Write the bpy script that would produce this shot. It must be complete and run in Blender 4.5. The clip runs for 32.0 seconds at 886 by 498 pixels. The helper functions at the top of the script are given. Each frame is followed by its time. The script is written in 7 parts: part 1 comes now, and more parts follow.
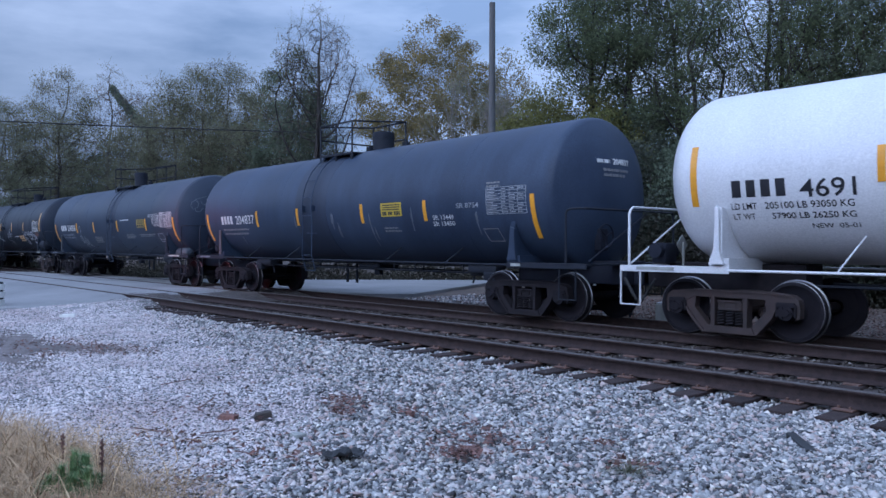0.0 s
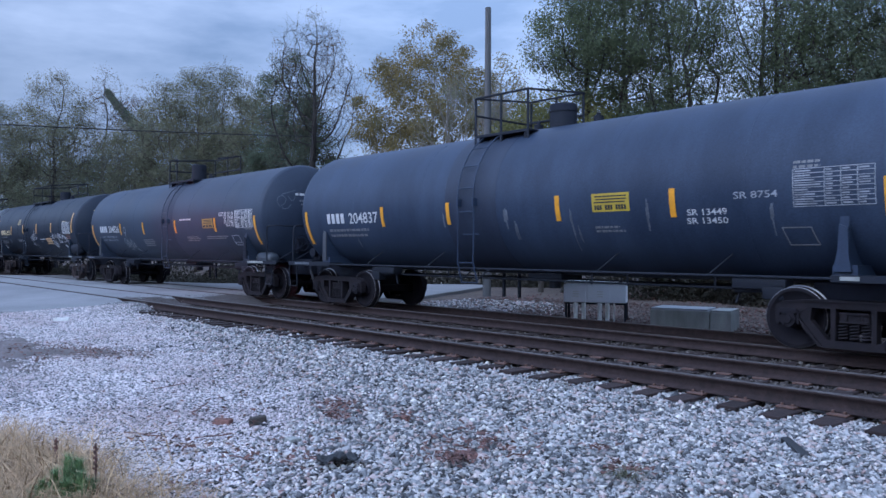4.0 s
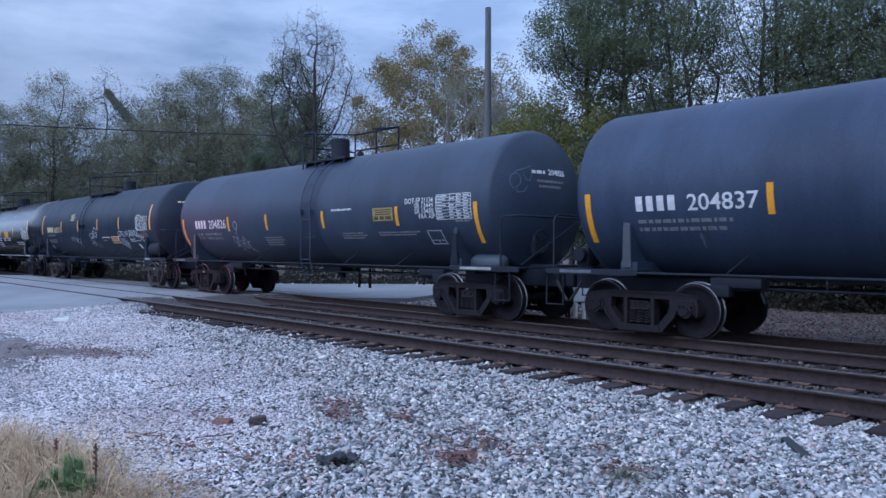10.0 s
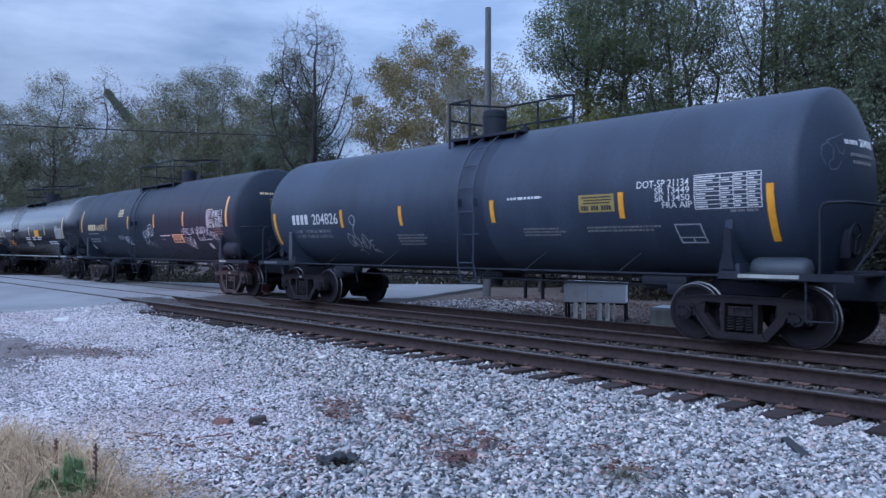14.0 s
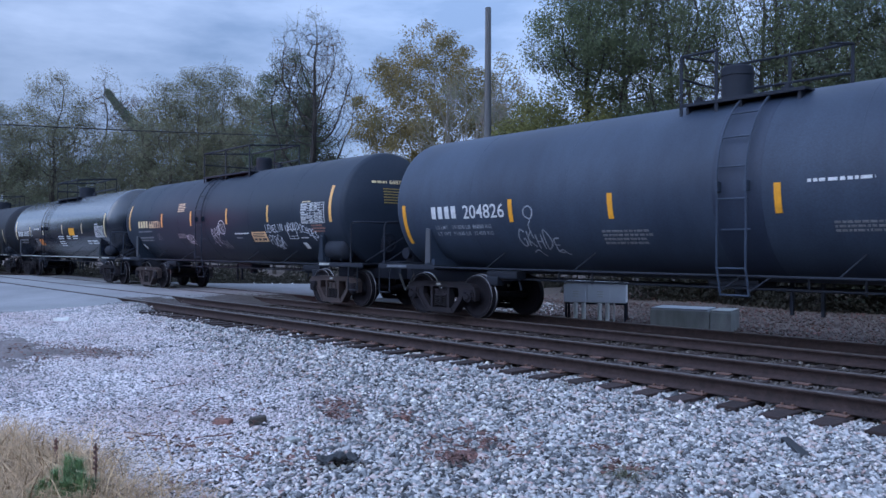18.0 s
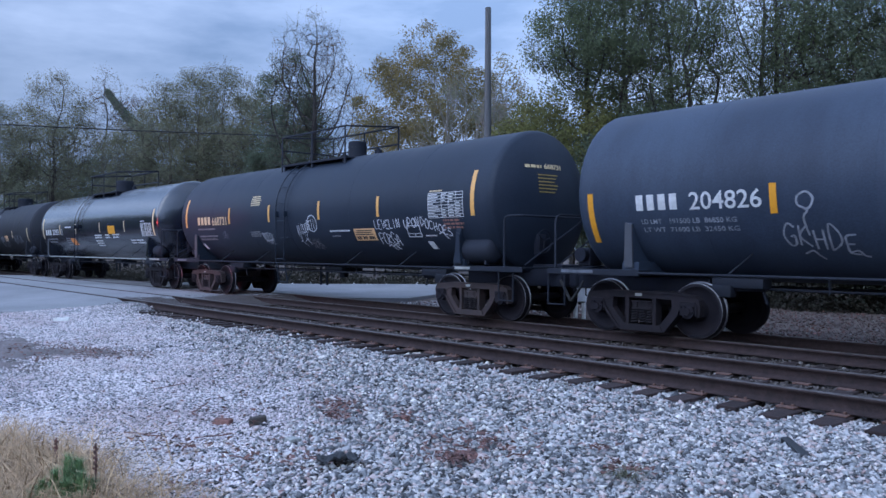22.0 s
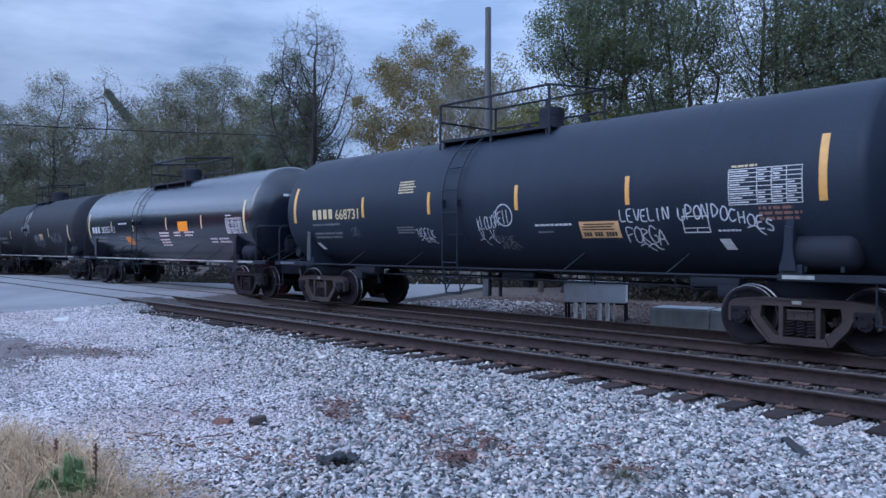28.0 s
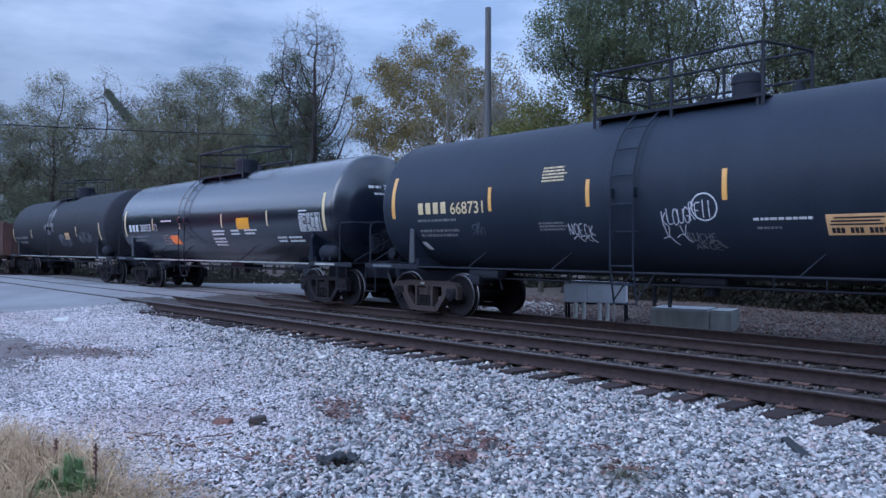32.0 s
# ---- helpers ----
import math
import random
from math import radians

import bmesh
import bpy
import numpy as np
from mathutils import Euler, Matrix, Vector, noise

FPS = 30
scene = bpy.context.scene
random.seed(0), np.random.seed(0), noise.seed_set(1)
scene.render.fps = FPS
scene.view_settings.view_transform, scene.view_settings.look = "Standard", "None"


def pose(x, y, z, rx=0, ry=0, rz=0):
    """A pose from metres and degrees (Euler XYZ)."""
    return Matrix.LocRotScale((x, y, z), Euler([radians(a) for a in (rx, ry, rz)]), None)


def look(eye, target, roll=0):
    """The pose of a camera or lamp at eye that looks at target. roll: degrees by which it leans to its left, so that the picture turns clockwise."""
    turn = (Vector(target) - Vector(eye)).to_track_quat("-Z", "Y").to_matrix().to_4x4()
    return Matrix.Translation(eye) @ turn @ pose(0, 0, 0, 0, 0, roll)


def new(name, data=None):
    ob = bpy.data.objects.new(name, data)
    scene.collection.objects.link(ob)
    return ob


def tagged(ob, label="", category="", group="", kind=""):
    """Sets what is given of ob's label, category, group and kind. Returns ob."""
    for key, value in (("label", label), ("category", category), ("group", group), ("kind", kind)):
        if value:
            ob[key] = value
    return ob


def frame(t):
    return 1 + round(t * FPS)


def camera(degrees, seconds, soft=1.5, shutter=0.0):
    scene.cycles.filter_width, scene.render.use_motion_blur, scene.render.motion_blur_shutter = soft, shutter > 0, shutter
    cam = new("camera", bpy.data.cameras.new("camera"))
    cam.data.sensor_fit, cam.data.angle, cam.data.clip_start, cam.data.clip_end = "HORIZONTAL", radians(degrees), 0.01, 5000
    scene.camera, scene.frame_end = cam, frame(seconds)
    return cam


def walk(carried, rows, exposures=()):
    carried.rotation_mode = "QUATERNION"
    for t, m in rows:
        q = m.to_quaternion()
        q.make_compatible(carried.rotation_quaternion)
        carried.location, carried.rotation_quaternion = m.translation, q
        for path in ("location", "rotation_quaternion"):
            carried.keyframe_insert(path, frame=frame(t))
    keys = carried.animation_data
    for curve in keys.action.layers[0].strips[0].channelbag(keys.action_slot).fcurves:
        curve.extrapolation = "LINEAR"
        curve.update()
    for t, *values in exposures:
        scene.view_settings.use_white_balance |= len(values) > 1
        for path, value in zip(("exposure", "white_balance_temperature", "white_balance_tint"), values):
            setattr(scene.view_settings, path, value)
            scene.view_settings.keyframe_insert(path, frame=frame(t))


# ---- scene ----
# ---- camera ----
LENS = 59.6
EYE = Vector((0.0, 0.0, 1.547))
TRACK_Y, TRACK_Z = 12.346, 0.130      # train track: centre line and railhead
NEAR_Y, NEAR_Z = 8.605, 0.185         # near track
HEAD, PITCH, ROLL = 137.97, 0.139, 0.283
cam = camera(LENS, 32.0, soft=1.5, shutter=0.35)


def view(turn=0.0, tilt=0.0, roll=0.0):
    a, b = radians(HEAD + turn), radians(PITCH + tilt)
    way = Vector((math.cos(a) * math.cos(b), math.sin(a) * math.cos(b), math.sin(b)))
    return look(EYE, EYE + way * 10, ROLL + roll)


walk(cam, [(0.0, view(0.335, -0.325, -0.12)), (0.2, view(0.29, -0.16, -0.10)), (0.5, view(0.225, -0.02, -0.06)), (1.0, view(0.11, 0.035, -0.03)),
           (1.5, view(0.045, 0.045)), (2.0, view(0.01, 0.045)), (2.5, view()), (3.0, view()), (32.0, view())],
     exposures=[(0.0, -0.15), (1.0, -0.09), (2.0, -0.04), (3.5, 0.0), (32.0, 0.0)])

# ---- world and sun ----
world = bpy.data.worlds.new("dusk_sky")
scene.world = world
world.use_nodes = True
wn, wl = world.node_tree.nodes, world.node_tree.links
wn.clear()
w_out, w_bg = wn.new("ShaderNodeOutputWorld"), wn.new("ShaderNodeBackground")
w_sky = wn.new("ShaderNodeTexSky")
w_sky.sky_type, w_sky.sun_disc = "NISHITA", False
w_sky.sun_elevation, w_sky.sun_rotation = radians(8), radians(200)
w_co, w_map, w_noise, w_ramp = (wn.new("ShaderNodeTexCoord"), wn.new("ShaderNodeMapping"), wn.new("ShaderNodeTexNoise"), wn.new("ShaderNodeValToRGB"))
w_map.inputs["Scale"].default_value = (1.3, 1.3, 5.0)
w_map.inputs["Rotation"].default_value = (0.15, 0.1, 0.4)
w_noise.inputs["Scale"].default_value, w_noise.inputs["Detail"].default_value = 2.2, 7
w_noise.inputs["Roughness"].default_value = 0.55
w_ramp.color_ramp.elements[0].position, w_ramp.color_ramp.elements[0].color = 0.37, (0.205, 0.322, 0.595, 1)
w_ramp.color_ramp.elements[1].position, w_ramp.color_ramp.elements[1].color = 0.63, (0.455, 0.61, 0.975, 1)
w_mix = wn.new("ShaderNodeMixRGB")
w_mix.blend_type = "ADD"
w_mix.inputs[0].default_value = 0.02
wl.new(w_co.outputs["Generated"], w_map.inputs["Vector"])
wl.new(w_map.outputs[0], w_noise.inputs["Vector"])
wl.new(w_noise.outputs[0], w_ramp.inputs[0])
wl.new(w_ramp.outputs[0], w_mix.inputs[1])
wl.new(w_sky.outputs[0], w_mix.inputs[2])
wl.new(w_mix.outputs[0], w_bg.inputs["Color"])
# an overcast sky is brighter overhead than at the horizon
w_sep, w_up = wn.new("ShaderNodeSeparateXYZ"), wn.new("ShaderNodeMapRange")
wl.new(w_co.outputs["Generated"], w_sep.inputs[0])
wl.new(w_sep.outputs["Z"], w_up.inputs["Value"])
w_up.inputs["From Min"].default_value, w_up.inputs["From Max"].default_value = 0.12, 0.95
w_up.inputs["To Min"].default_value, w_up.inputs["To Max"].default_value = 0.93, 1.65
# the evening light lies behind the camera, where the sky is brighter
w_west, w_sum = wn.new("ShaderNodeMapRange"), wn.new("ShaderNodeMath")
wl.new(w_sep.outputs["Y"], w_west.inputs["Value"])
w_west.inputs["From Min"].default_value, w_west.inputs["From Max"].default_value = 0.1, -0.9
w_west.inputs["To Min"].default_value, w_west.inputs["To Max"].default_value = 0.0, 2.7
wl.new(w_up.outputs[0], w_sum.inputs[0])
wl.new(w_west.outputs[0], w_sum.inputs[1])
# thicker cloud up the line
w_line, w_mul = wn.new("ShaderNodeMapRange"), wn.new("ShaderNodeMath")
wl.new(w_sep.outputs["X"], w_line.inputs["Value"])
w_line.inputs["From Min"].default_value, w_line.inputs["From Max"].default_value = -1.0, -0.73
w_line.inputs["To Min"].default_value, w_line.inputs["To Max"].default_value = 0.82, 1.25
w_mul.operation = "MULTIPLY"
wl.new(w_sum.outputs[0], w_mul.inputs[0])
wl.new(w_line.outputs[0], w_mul.inputs[1])
wl.new(w_mul.outputs[0], w_bg.inputs["Strength"])
wl.new(w_bg.outputs[0], w_out.inputs[0])
sun = new("sun", bpy.data.lights.new("sun", "SUN"))
sun.data.energy, sun.data.angle, sun.data.color = 0.9, radians(40), (0.86, 0.92, 1.0)
sun.matrix_world = look((0, 0, 11), (-6, 14, 0))
# the crossing's red warning lamp, which stands just outside the view
lamp = new("warning_lamp", bpy.data.lights.new("warning_lamp", "SPOT"))
lamp.data.energy, lamp.data.color, lamp.data.spot_size, lamp.data.spot_blend, lamp.data.shadow_soft_size = 640, (1.0, 0.06, 0.06), radians(64), 1.0, 0.12
lamp.data.specular_factor = 0.1
lamp.matrix_world = look((-27.6, 4.9, 2.4), (-25.2, 10.9, 2.4))


# ---- materials ----
def material(name, color, rough=0.6, metal=0.0, second=None, scale=8.0, mix=0.5, fine=90.0, bump=0.15, depth=0.01, coat=0.0, streak=0.0, island=0.0, rnd=0.0, coords="Object", spec=0.5, spread=0.12):
    """A surface with stains (scale), grain (fine), relief and, where wanted, streaks that run down."""
    m = bpy.data.materials.new(name)
    m.use_nodes = True
    n, l = m.node_tree.nodes, m.node_tree.links
    b = n["Principled BSDF"]
    b.inputs["Roughness"].default_value, b.inputs["Metallic"].default_value = rough, metal
    b.inputs["Specular IOR Level"].default_value = spec
    b.inputs["Coat Weight"].default_value, b.inputs["Coat IOR"].default_value, b.inputs["Coat Roughness"].default_value = coat, 1.5, 0.06
    second = second or tuple(c * 0.6 for c in color)
    co = n.new("ShaderNodeTexCoord")
    big = n.new("ShaderNodeTexNoise")
    big.inputs["Scale"].default_value, big.inputs["Detail"].default_value, big.inputs["Roughness"].default_value = scale, 5, 0.6
    src = co.outputs[coords]
    if streak:
        mp = n.new("ShaderNodeMapping")
        mp.inputs["Scale"].default_value = (1.0, 0.35, streak)
        l.new(src, mp.inputs["Vector"])
        l.new(mp.outputs[0], big.inputs["Vector"])
    else:
        l.new(src, big.inputs["Vector"])
    ramp = n.new("ShaderNodeValToRGB")
    ramp.color_ramp.elements[0].position, ramp.color_ramp.elements[1].position = 0.5 - 0.28 * mix, 0.5 + 0.28
    ramp.color_ramp.elements[0].color, ramp.color_ramp.elements[1].color = (*second, 1), (*color, 1)
    l.new(big.outputs[0], ramp.inputs[0])
    grain = n.new("ShaderNodeTexNoise")
    grain.inputs["Scale"].default_value, grain.inputs["Detail"].default_value = fine, 3
    l.new(src, grain.inputs["Vector"])
    gm = n.new("ShaderNodeMixRGB")
    gm.blend_type = "OVERLAY"
    gm.inputs[0].default_value = 0.35
    l.new(ramp.outputs[0], gm.inputs[1])
    l.new(grain.outputs[0], gm.inputs[2])
    out = gm.outputs[0]
    if island or rnd:
        if island:
            src2, amount = n.new("ShaderNodeNewGeometry").outputs["Random Per Island"], island
        else:
            src2, amount = n.new("ShaderNodeObjectInfo").outputs["Random"], rnd
        mr = n.new("ShaderNodeMapRange")
        mr.inputs["To Min"].default_value, mr.inputs["To Max"].default_value = 1 - amount, 1 + amount
        l.new(src2, mr.inputs["Value"])
        hv = n.new("ShaderNodeMixRGB")
        hv.blend_type = "MULTIPLY"
        hv.inputs[0].default_value = 1
        l.new(out, hv.inputs[1])
        l.new(mr.outputs[0], hv.inputs[2])
        out = hv.outputs[0]
    l.new(out, b.inputs["Base Color"])
    rr = n.new("ShaderNodeMapRange")
    rr.inputs["To Min"].default_value, rr.inputs["To Max"].default_value = max(rough - spread, 0.03), min(rough + spread, 1)
    l.new(big.outputs[0], rr.inputs["Value"])
    l.new(rr.outputs[0], b.inputs["Roughness"])
    if bump:
        bp = n.new("ShaderNodeBump")
        bp.inputs["Strength"].default_value, bp.inputs["Distance"].default_value = bump, depth
        l.new(grain.outputs[0], bp.inputs["Height"])
        l.new(bp.outputs[0], b.inputs["Normal"])
    return m


M_BLACK = material("black_tank_paint", (0.041, 0.060, 0.098), 0.52, second=(0.019, 0.030, 0.054), spec=0.22, spread=0.15, scale=1.2, streak=0.35, bump=0.04, fine=40)
M_SLATE = material("slate_tank_paint", (0.043, 0.059, 0.088), 0.52, second=(0.022, 0.031, 0.050), spec=0.22, spread=0.15, scale=1.0, streak=0.35, bump=0.04, fine=40)
M_BLACK2 = material("satin_black_paint", (0.021, 0.029, 0.044), 0.5, spec=0.17, second=(0.014, 0.020, 0.032), scale=1.2, streak=0.4, bump=0.03, fine=40)
M_GLOSS = material("gloss_black_paint", (0.006, 0.010, 0.020), 0.23, second=(0.004, 0.007, 0.015), spread=0.04, spec=0.7, coat=0.6, scale=1.0, bump=0.01, fine=30)
M_GLOSS.node_tree.nodes["Principled BSDF"].inputs["Coat Roughness"].default_value = 0.20
M_BLACK3 = material("dusty_black_paint", (0.018, 0.021, 0.031), 0.68, second=(0.009, 0.010, 0.014), spec=0.3, scale=1.4, streak=0.35, bump=0.05, fine=40)
M_WHITE = material("white_tank_paint", (0.60, 0.60, 0.63), 0.35, second=(0.53, 0.53, 0.55), scale=1.2, streak=0.4, bump=0.02, fine=40)
M_RUSTY = material("oxide_red_paint", (0.12, 0.045, 0.035), 0.7, second=(0.06, 0.028, 0.022), scale=2.0, streak=0.3)
M_STEEL = material("dark_steel", (0.017, 0.020, 0.030), 0.7, spec=0.2, second=(0.013, 0.016, 0.024), scale=5, bump=0.2)
M_IRON = material("black_iron", (0.015, 0.018, 0.030), 0.8, spec=0.2, second=(0.010, 0.012, 0.020), scale=5, bump=0.2)
M_TRUCK = material("rusty_cast_steel", (0.025, 0.020, 0.024), 0.85, spec=0.15, second=(0.013, 0.012, 0.015), scale=6, bump=0.3)
M_TRUCK_RED = material("red_rusty_cast_steel", (0.054, 0.032, 0.031), 0.8, second=(0.024, 0.017, 0.018), scale=5, bump=0.3)
M_WHEEL = material("wheel_steel", (0.018, 0.015, 0.019), 0.8, spec=0.15, second=(0.011, 0.010, 0.014), scale=7, bump=0.2)
M_SHINY = material("polished_tread", (0.25, 0.25, 0.265), 0.42, metal=1.0, second=(0.12, 0.115, 0.12), scale=30, bump=0.05)
M_YELLOW = material("amber_reflective_tape", (0.74, 0.315, 0.02), 0.35, second=(0.58, 0.245, 0.02), scale=9, bump=0.02)
M_PALEYEL = material("faded_amber_tape", (0.70, 0.345, 0.08), 0.4, second=(0.55, 0.28, 0.08), scale=9, bump=0.02)
M_OLDSIGN = material("faded_mustard_notice", (0.33, 0.235, 0.06), 0.55, second=(0.22, 0.16, 0.05), scale=6, bump=0.02)
M_SIGN = material("yellow_notice", (0.50, 0.34, 0.03), 0.5, second=(0.36, 0.25, 0.03), scale=6, bump=0.02)
M_ORANGE = material("orange_placard", (0.68, 0.20, 0.03), 0.45, second=(0.55, 0.17, 0.03), scale=6, bump=0.02)
M_TAN = material("tan_notice", (0.66, 0.39, 0.20), 0.5, second=(0.54, 0.31, 0.15), scale=6, bump=0.02)
M_LETTER = material("white_lettering", (0.62, 0.62, 0.62), 0.5, second=(0.42, 0.42, 0.43), scale=14, bump=0.02)
M_FADED = material("faded_lettering", (0.20, 0.20, 0.21), 0.5, second=(0.10, 0.10, 0.11), scale=12, bump=0.02)
M_YLETTER = material("cream_lettering", (0.62, 0.50, 0.30), 0.5, second=(0.48, 0.36, 0.20), scale=14, bump=0.02)
M_DLETTER = material("dark_lettering", (0.012, 0.014, 0.022), 0.5, bump=0.02)
M_SPRAY = material("spray_paint", (0.62, 0.64, 0.68), 0.5, second=(0.42, 0.43, 0.47), scale=7, bump=0.02)
M_SCUFF = material("pale_scuff", (0.14, 0.155, 0.185), 0.6, second=(0.055, 0.062, 0.078), scale=5, bump=0.02)
M_RAIL = material("rusted_rail", (0.055, 0.036, 0.034), 0.9, spec=0.15, second=(0.028, 0.020, 0.020), scale=9, bump=0.2, fine=60)
M_HEAD = material("worn_railhead", (0.12, 0.108, 0.104), 0.55, metal=0.3, second=(0.055, 0.043, 0.040), scale=6, bump=0.05)
M_TIE = material("creosoted_wood", (0.050, 0.033, 0.031), 0.9, spec=0.25, second=(0.024, 0.017, 0.017), scale=7, bump=0.5, fine=50, rnd=0.35)
M_PLATE = material("rusted_plate", (0.17, 0.085, 0.065), 0.8, second=(0.09, 0.05, 0.04), scale=14, bump=0.2)


def stone_material(name, stops, patchy=False):
    """Crushed stone: each piece takes its own tone from a ramp, with fine grain on it."""
    m = material(name, (0.5, 0.5, 0.5), 0.85, scale=12, fine=120, bump=0.3)
    n, l = m.node_tree.nodes, m.node_tree.links
    ramp = n.new("ShaderNodeValToRGB")
    ramp.color_ramp.interpolation = "LINEAR"
    while len(ramp.color_ramp.elements) < len(stops):
        ramp.color_ramp.elements.new(0.5)
    for e, (p, c) in zip(ramp.color_ramp.elements, stops):
        e.position, e.color = p, (*c, 1)
    l.new(n.new("ShaderNodeNewGeometry").outputs["Random Per Island"], ramp.inputs[0])
    mul = n.new("ShaderNodeMixRGB")
    mul.blend_type = "OVERLAY"
    mul.inputs[0].default_value = 0.45
    b = n["Principled BSDF"]
    old = b.inputs["Base Color"].links[0].from_socket
    l.new(ramp.outputs[0], mul.inputs[1])
    l.new(old, mul.inputs[2])
    out = mul.outputs[0]
    if patchy:
        patches, tint, stain = n.new("ShaderNodeTexNoise"), n.new("ShaderNodeValToRGB"), n.new("ShaderNodeMixRGB")
        patches.inputs["Scale"].default_value, patches.inputs["Detail"].default_value = 0.55, 5
        l.new(n["Texture Coordinate"].outputs["Object"], patches.inputs["Vector"])
        tint.color_ramp.elements[0].position, tint.color_ramp.elements[0].color = 0.38, (0.80, 0.745, 0.745, 1)
        tint.color_ramp.elements[1].position, tint.color_ramp.elements[1].color = 0.56, (1, 1, 1, 1)
        l.new(patches.outputs[0], tint.inputs[0])
        stain.blend_type, stain.inputs[0].default_value = "MULTIPLY", 1
        l.new(out, stain.inputs[1])
        l.new(tint.outputs[0], stain.inputs[2])
        out = stain.outputs[0]
    l.new(out, b.inputs["Base Color"])
    return m


M_STONE = stone_material("dusty_grey_gravel", [(0.0, (0.32, 0.295, 0.305)), (0.12, (0.58, 0.53, 0.545)), (0.5, (0.78, 0.71, 0.715)), (0.8, (0.86, 0.79, 0.79)), (0.87, (0.68, 0.57, 0.54)), (0.94, (0.80, 0.735, 0.72)), (1.0, (0.90, 0.87, 0.85))], patchy=True)
M_BLUESTONE = stone_material("blue_grey_ballast", [(0.0, (0.040, 0.040, 0.045)), (0.22, (0.130, 0.131, 0.139)), (0.54, (0.375, 0.377, 0.376)), (0.77, (0.58, 0.545, 0.53)), (0.86, (0.431, 0.302, 0.279)), (0.95, (0.662, 0.605, 0.567)), (1.0, (0.746, 0.714, 0.661))])
M_SOILSTONE = stone_material("soiled_stone", [(0.0, (0.050, 0.039, 0.036)), (0.5, (0.082, 0.067, 0.061)), (0.9, (0.125, 0.104, 0.093)), (1.0, (0.26, 0.24, 0.225))])
M_BACKSTONE = stone_material("litter_stone", [(0.0, (0.043, 0.036, 0.032)), (0.4, (0.130, 0.084, 0.073)), (0.7, (0.160, 0.128, 0.118)), (0.9, (0.13, 0.052, 0.040)), (1.0, (0.259, 0.252, 0.245))])
M_DIRT = stone_material("dusty_brown_stone", [(0.0, (0.09, 0.078, 0.076)), (0.4, (0.20, 0.168, 0.163)), (0.8, (0.31, 0.265, 0.255)), (1.0, (0.48, 0.43, 0.42))])
M_BED = material("ballast_bed", (0.16, 0.153, 0.155), 0.9, second=(0.10, 0.095, 0.096), scale=3.0, fine=38, bump=1.0, depth=0.03)
# the bed's own stones: cells of differing tone with dark joints
bed_n, bed_l = M_BED.node_tree.nodes, M_BED.node_tree.links
cells, joint, tone, mixed = bed_n.new("ShaderNodeTexVoronoi"), bed_n.new("ShaderNodeMapRange"), bed_n.new("ShaderNodeMapRange"), bed_n.new("ShaderNodeMath")
cells.inputs["Scale"].default_value = 42
bed_l.new(bed_n["Texture Coordinate"].outputs["Object"], cells.inputs["Vector"])
joint.inputs["From Min"].default_value, joint.inputs["From Max"].default_value = 0.62, 0.25
bed_l.new(cells.outputs["Distance"], joint.inputs["Value"])
tone.inputs["To Min"].default_value, tone.inputs["To Max"].default_value = 0.5, 1.9
bed_l.new(cells.outputs["Color"], tone.inputs["Value"])
mixed.operation = "MULTIPLY"
bed_l.new(joint.outputs[0], mixed.inputs[0])
# pale dust has settled away from the track, past two straight edges
bed_xyz, dust, dusty = bed_n.new("ShaderNodeSeparateXYZ"), bed_n.new("ShaderNodeMapRange"), bed_n.new("ShaderNodeMath")
bed_l.new(bed_n["Texture Coordinate"].outputs["Object"], bed_xyz.inputs[0])
sides = []
for slope, base in ((0.218, 3.496), (0.961, -1.631)):
    run, past = bed_n.new("ShaderNodeMath"), bed_n.new("ShaderNodeMath")
    run.operation, run.inputs[1].default_value = "MULTIPLY_ADD", slope
    run.inputs[2].default_value = -base
    bed_l.new(bed_xyz.outputs["X"], run.inputs[0])
    bed_l.new(run.outputs[0], past.inputs[0])
    bed_l.new(bed_xyz.outputs["Y"], past.inputs[1])
    sides.append(past)
outer = bed_n.new("ShaderNodeMath")
outer.operation = "MAXIMUM"
bed_l.new(sides[0].outputs[0], outer.inputs[0])
bed_l.new(sides[1].outputs[0], outer.inputs[1])
bed_l.new(outer.outputs[0], dust.inputs["Value"])
dust.inputs["From Min"].default_value, dust.inputs["From Max"].default_value = 0.9, -0.9
dust.inputs["To Min"].default_value, dust.inputs["To Max"].default_value = 1.0, 4.0
dusty.operation = "MULTIPLY"
bed_l.new(tone.outputs[0], mixed.inputs[1])
bed_mul = bed_n.new("ShaderNodeMixRGB")
bed_mul.blend_type = "MULTIPLY"
bed_mul.inputs[0].default_value = 1
bed_p = bed_n["Principled BSDF"]
bed_l.new(bed_p.inputs["Base Color"].links[0].from_socket, bed_mul.inputs[1])
bed_l.new(mixed.outputs[0], dusty.inputs[0])
bed_l.new(dust.outputs[0], dusty.inputs[1])
bed_l.new(dusty.outputs[0], bed_mul.inputs[2])
bed_l.new(bed_mul.outputs[0], bed_p.inputs["Base Color"])
M_DARKBED = material("soiled_ballast", (0.085, 0.068, 0.063), 0.9, second=(0.048, 0.039, 0.037), scale=3.0, fine=34, bump=1.0, depth=0.03)
M_BAREDIRT = material("bare_dirt", (0.22, 0.185, 0.18), 0.95, second=(0.11, 0.092, 0.09), scale=2.5, fine=45, bump=1.0, depth=0.02)
M_GROUND = material("leaf_strewn_soil", (0.135, 0.10, 0.083), 0.95, second=(0.065, 0.046, 0.039), scale=1.3, fine=20, bump=0.8, depth=0.03)
